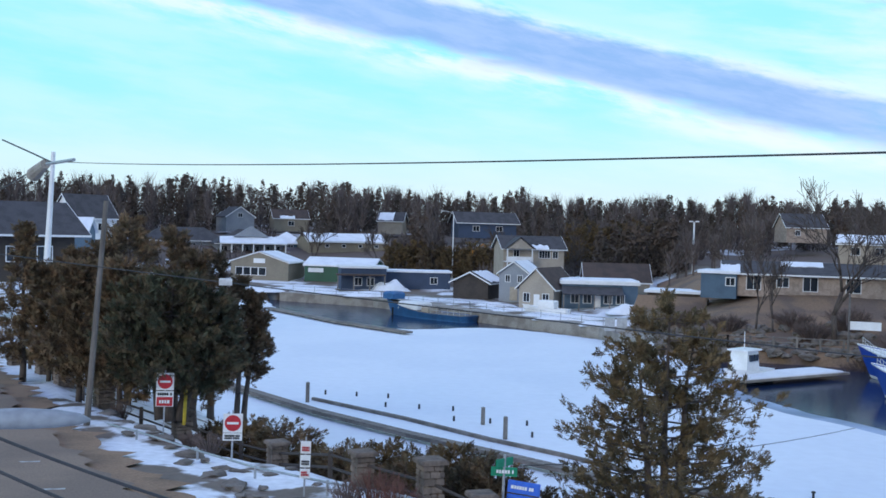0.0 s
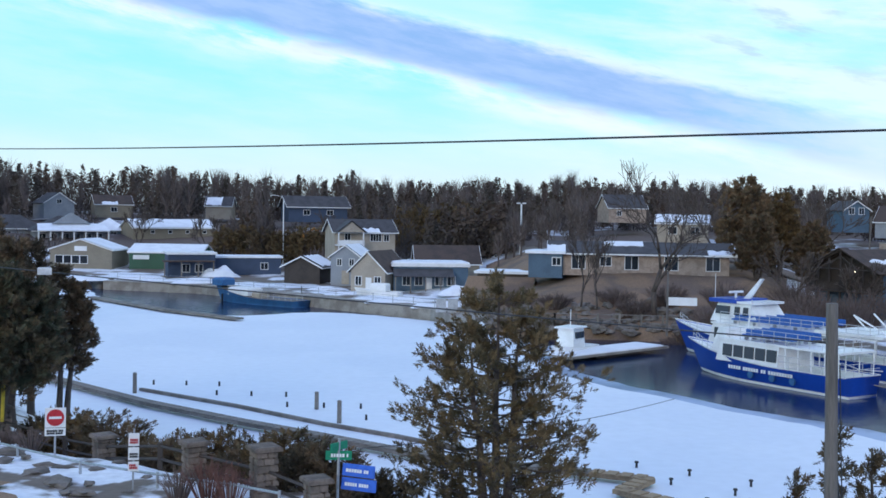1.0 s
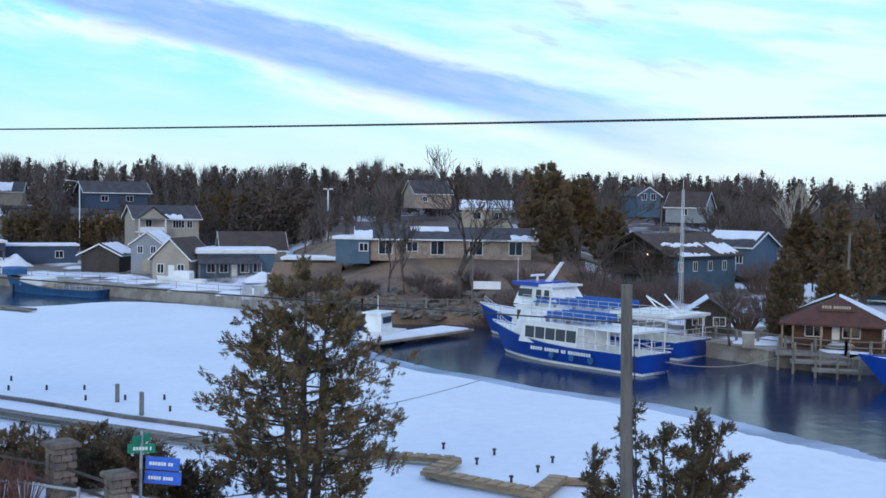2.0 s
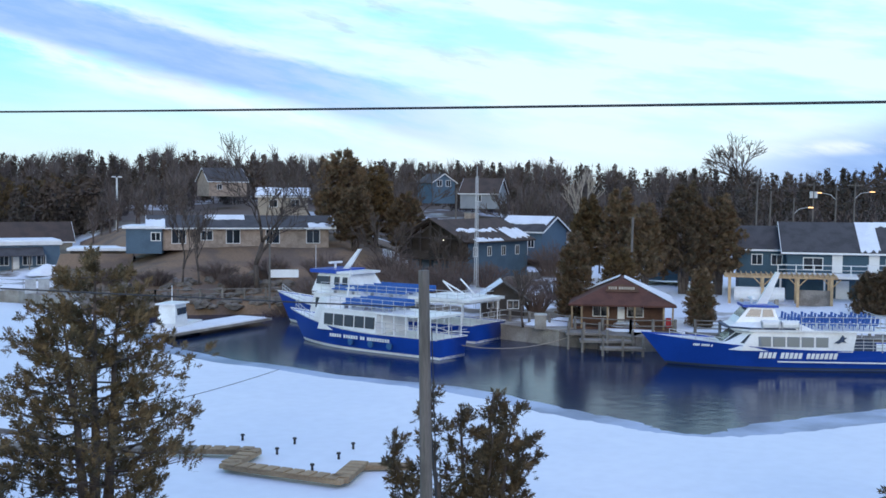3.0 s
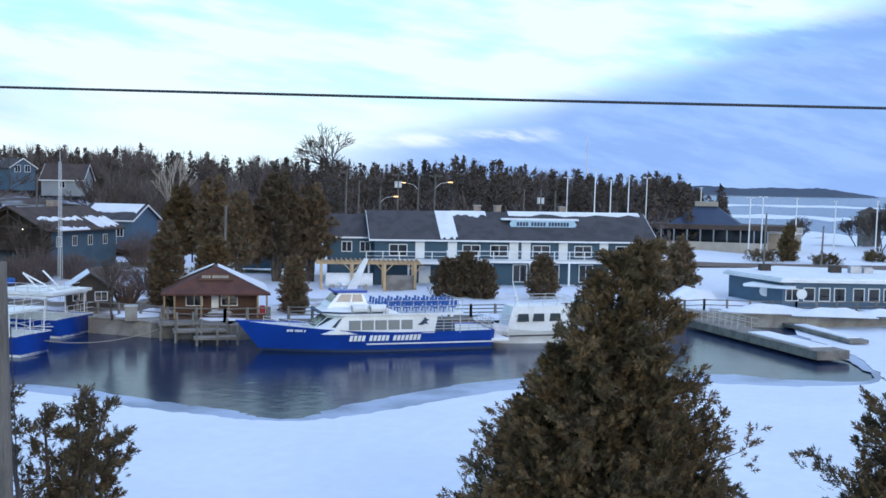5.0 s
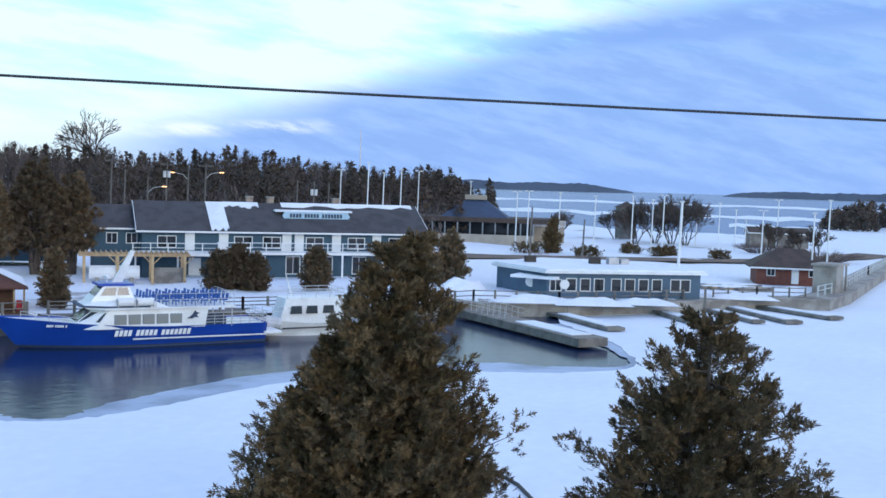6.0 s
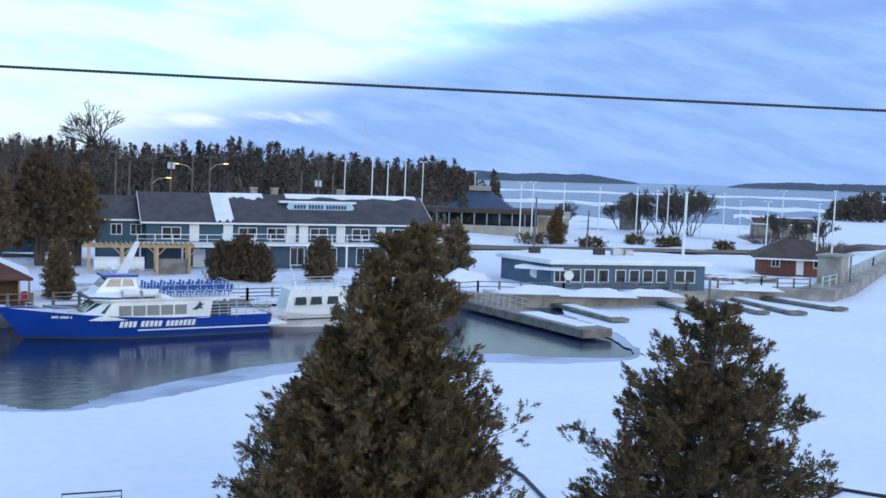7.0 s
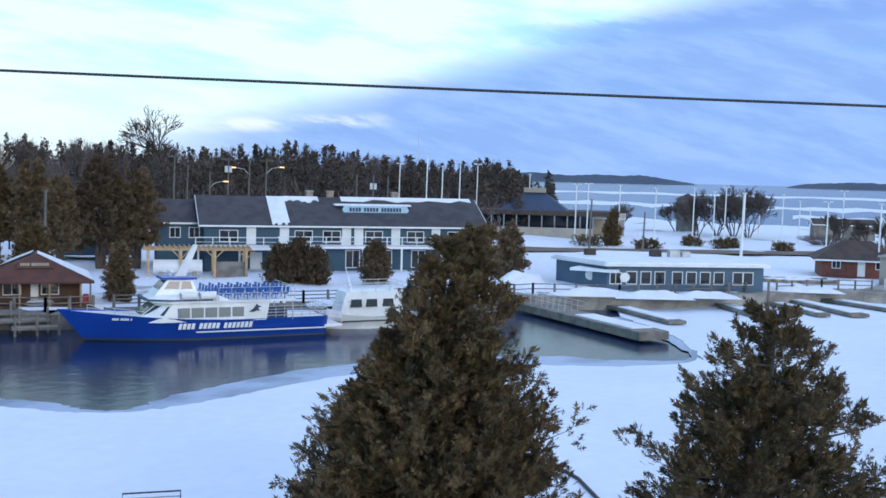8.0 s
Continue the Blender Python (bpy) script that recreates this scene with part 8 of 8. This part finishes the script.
for k, z_ in enumerate((1.26, 0.92)):
    b_ = part("direction_board", Shape().slab(0.04, -0.03, z_, 0.84 + 0.06 * k, 0.01, z_ + 0.30, 0.01), BLUE_SIGN, nm)
    sign_bars(b_, pose(0.42, -0.03, z_ + 0.09), 0.58, 0.11, WHITE, 1, 7 + k)
    b_.matrix_basis = pose(0, 0, 0, 0, 3, -14)


def stone_pillar(m, h, w, seed):
    r = random.Random(seed)
    p = thing("stone_pillar", m, "stacked field-stone fence pillar with a slab cap", "pillar", "stone pillars")
    z = -0.3
    while z < h:
        t = r.uniform(0.12, 0.22)
        x = -w / 2
        while x < w / 2 - 0.05:
            L = min(r.uniform(0.18, 0.42), w / 2 - x)
            for y0, y1 in ((-w / 2, -0.02), (0.02, w / 2)):
                o = r.uniform(-0.04, 0.04)
                part("stone", Shape().slab(x + 0.008, y0 + o, z + 0.008, x + L - 0.008, y1 + o, z + t - 0.008, 0.035), STONE, p)
            x += L
        z += t
    part("cap", Shape().slab(-w / 2 - 0.08, -w / 2 - 0.08, z, w / 2 + 0.08, w / 2 + 0.08, z + 0.12, 0.04), STONE, p)
    return p


row_ = ((2.4, 26.6, 0.9, 0.5), (-0.3, 29.0, 1.15, 0.6), (-3.8, 31.5, 1.0, 0.55), (-8.2, 38.8, 1.0, 0.6), (-13.0, 47.5, 1.1, 0.7), (-16.8, 52.5, 1.6, 0.8), (-18.7, 58, 1.3, 0.8), (-19.6, 63, 1.1, 0.8), (-20.9, 68, 1.1, 0.8))
for k, (a_, d_, h_, w_) in enumerate(row_):
    stone_pillar(pose(*spot(a_, d_, ground_z(a_, d_)), 0, 0, 20 - a_), h_, w_, k)
pts_ = [spot(a_, d_) for a_, d_, _, _ in row_]
fence([(p.x, p.y) for p in pts_], "dark timber rails between stone pillars", h=0.85, step=3.0, mat=DARK_WOOD, rails=2, group="", bar=0.045, post=0.07)
solid("marker_post", Shape().tube((0, 0, -0.2), (0.05, 0, 1.3), 0.07, 0.07, 8), YELLOW, pose(*spot(-12.9, 46, 4.9)), "yellow marker post in the snow", "marker post")
cable_g = [spot(a_, d_, EYE - d_ * math.tan(radians(e_))) for a_, d_, e_ in ((-24, 64, 7.9), (-21.6, 57, 8.62), (-18.4, 48, 9.6), (-15.2, 41, 10.5), (-12.2, 36.5, 11.5), (-9.3, 33, 12.36), (-5.6, 30.6, 13.1), (-2, 28.6, 13.7), (0.5, 27, 14.2))]
gr = thing("cable_rail", HERE, "low steel cable guard rail beside the street", "guard rail")
part("cable", Shape().path(cable_g, 0.035, 6), METAL, gr)
for p_ in cable_g:
    part("post", Shape().tube(p_ - Vector((0, 0, 1.0)), p_ + Vector((0, 0, 0.06)), 0.04, 0.04, 8), METAL, gr)
for k, (a_, d_, s_) in enumerate(((-12.5, 37, 0.5), (-11.4, 33.5, 0.45), (-10.3, 32, 0.55), (-13.9, 40.5, 0.45), (-8.6, 33.5, 0.25), (-6.1, 32, 0.22), (-5.0, 30.8, 0.2), (-14.9, 43, 0.5), (-7.4, 34.6, 0.22), (-16.6, 46.5, 0.6), (-9.3, 30.5, 0.35), (-10.9, 34.6, 0.3), (-12.9, 35.6, 0.34), (-11.8, 36.0, 0.22), (-10.0, 34.0, 0.3), (-13.4, 38.6, 0.26), (-9.9, 30.6, 0.24), (-15.6, 41.6, 0.3), (-16.0, 44.4, 0.4), (-17.4, 47.0, 0.45), (-8.9, 31.6, 0.18), (-7.0, 30.2, 0.16), (-14.4, 41.6, 0.25))):
    o_ = new("bank_rock", bould[k % 4])
    o_.matrix_basis = pose(*spot(a_, d_, ground_z(a_, d_) + 0.05), 0, 0, k * 50) @ Matrix.Diagonal((s_ * 1.4, s_, s_ * 0.5, 1))
    tagged(o_, "flat weathered rock half buried in snow", "rock", "bank rocks")


# ---- drifts and small things on the ice and quays ----
def drift(m, w, d, h, seed):
    n, s, r = 14, Shape(), []
    for i in range(n + 1):
        for j in range(n + 1):
            u, v = 2 * i / n - 1, 2 * j / n - 1
            q = max(0, 1 - u * u - v * v) ** 0.7
            r.append((u * w / 2, v * d / 2, h * q * (0.75 + 0.5 * noise.noise((u * 2 + seed, v * 2, seed))) - 0.08))
    s.add(r, [(i * (n + 1) + j, (i + 1) * (n + 1) + j, (i + 1) * (n + 1) + j + 1, i * (n + 1) + j + 1) for i in range(n) for j in range(n)])
    return solid("snow_bank", s, SNOW, m, "ploughed bank of old snow on the quay", "snow bank", "snow banks", smooth=True)


for k, (a_, d_, w_, dp_, h_) in enumerate(((-2.6, 196, 7, 5, 2.2), (-6.5, 192, 9, 4, 1.0), (-3.6, 182, 10, 4, 0.9), (-9.3, 190, 9, 5, 1.0), (4.2, 158, 9, 3, 0.7), (6.8, 146, 11, 3, 0.7), (8.7, 139, 8, 3, 0.8), (9.6, 155, 6, 4, 1.6), (2.8, 166, 7, 3, 0.7),
                                          (34.8, 99, 5, 3, 0.5), (35.4, 101, 4, 3, 0.5), (38.6, 98, 3, 2, 0.8), (66.4, 113, 10, 3, 0.9), (69.4, 113, 8, 3, 0.9), (72.0, 116, 7, 3, 0.7), (64.0, 116, 7, 4, 0.9), (76.5, 128, 9, 4, 0.8), (62.6, 122, 6, 4, 1.6), (79, 142, 9, 3, 0.6), (47.5, 100, 8, 3, 0.6), (54, 100, 9, 3, 0.6), (32.4, 124, 8, 5, 0.7), (34.6, 128, 7, 4, 0.8))):
    drift(pose(*spot(a_, d_, max(1.25, ground_z(a_, d_))), 0, 0, -a_ + 12), w_, dp_, h_, k)
bf = thing("float_frame", facing(43.9, 42, 0, 4), "dark steel tube frame frozen in the ice", "frame")
part("top_bar", Shape().path([(-1.05, 0, 0), (-1.05, 0, 0.95), (1.05, 0, 0.93), (1.05, 0, 0)], 0.035, 6), BLACK, bf)
part("lower_bar", Shape().tube((-1.05, 0, 0.75), (1.05, 0, 0.73), 0.03), METAL, bf)
bo = thing("ice_boom", HERE, "dark floating boom frozen along the near shore", "boom")
part("boom", Shape().path([tuple(spot(a_, d_, 0.06)) for a_, d_ in ((64.6, 49.6), (65.9, 47.5), (67.2, 44.0), (71, 40), (76, 40.5), (80, 46), (81.8, 49.8), (84, 49.5), (90, 47))], 0.09, 6), BLACK, bo)
ro = thing("mooring_line", HERE, "pale mooring rope hanging from the stern to the quay", "rope")
part("rope", Shape().path(hung((43.4, 76.2, 1.0), (56.6, 76.4, 1.3), 0.9), 0.035, 5), BEIGE, ro)
tr_ = thing("trash_bin", facing(34.2, 95.5, 1.3, 0), "grey-green box bin on the snowy quay", "bin")
part("body", Shape().slab(-0.5, -0.4, 0, 0.5, 0.4, 1.2, 0.06), CONCRETE, tr_)
part("lid", Shape().slab(-0.55, -0.45, 1.2, 0.55, 0.45, 1.3, 0.03), METAL, tr_)
for k in range(9):
    a_, d_ = 75.6 + 0.42 * (k % 5), 137 + 3.2 * (k // 5)
    dk = thing("stored_dock", facing(a_, d_, ground_z(a_, d_) + 0.05, 25 + 9 * (k % 3)), "stored dock section lying in the snow", "dock section", "stored docks")
    part("frame", Shape().slab(-2.4, -0.6, 0, 2.4, 0.6, 0.35, 0.04), TANWOOD if k % 2 else GREYWOOD, dk)
    part("snow", Shape().slab(-2.1, -0.5, 0.35, 1.8, 0.5, 0.44, 0.04), SNOW, dk)
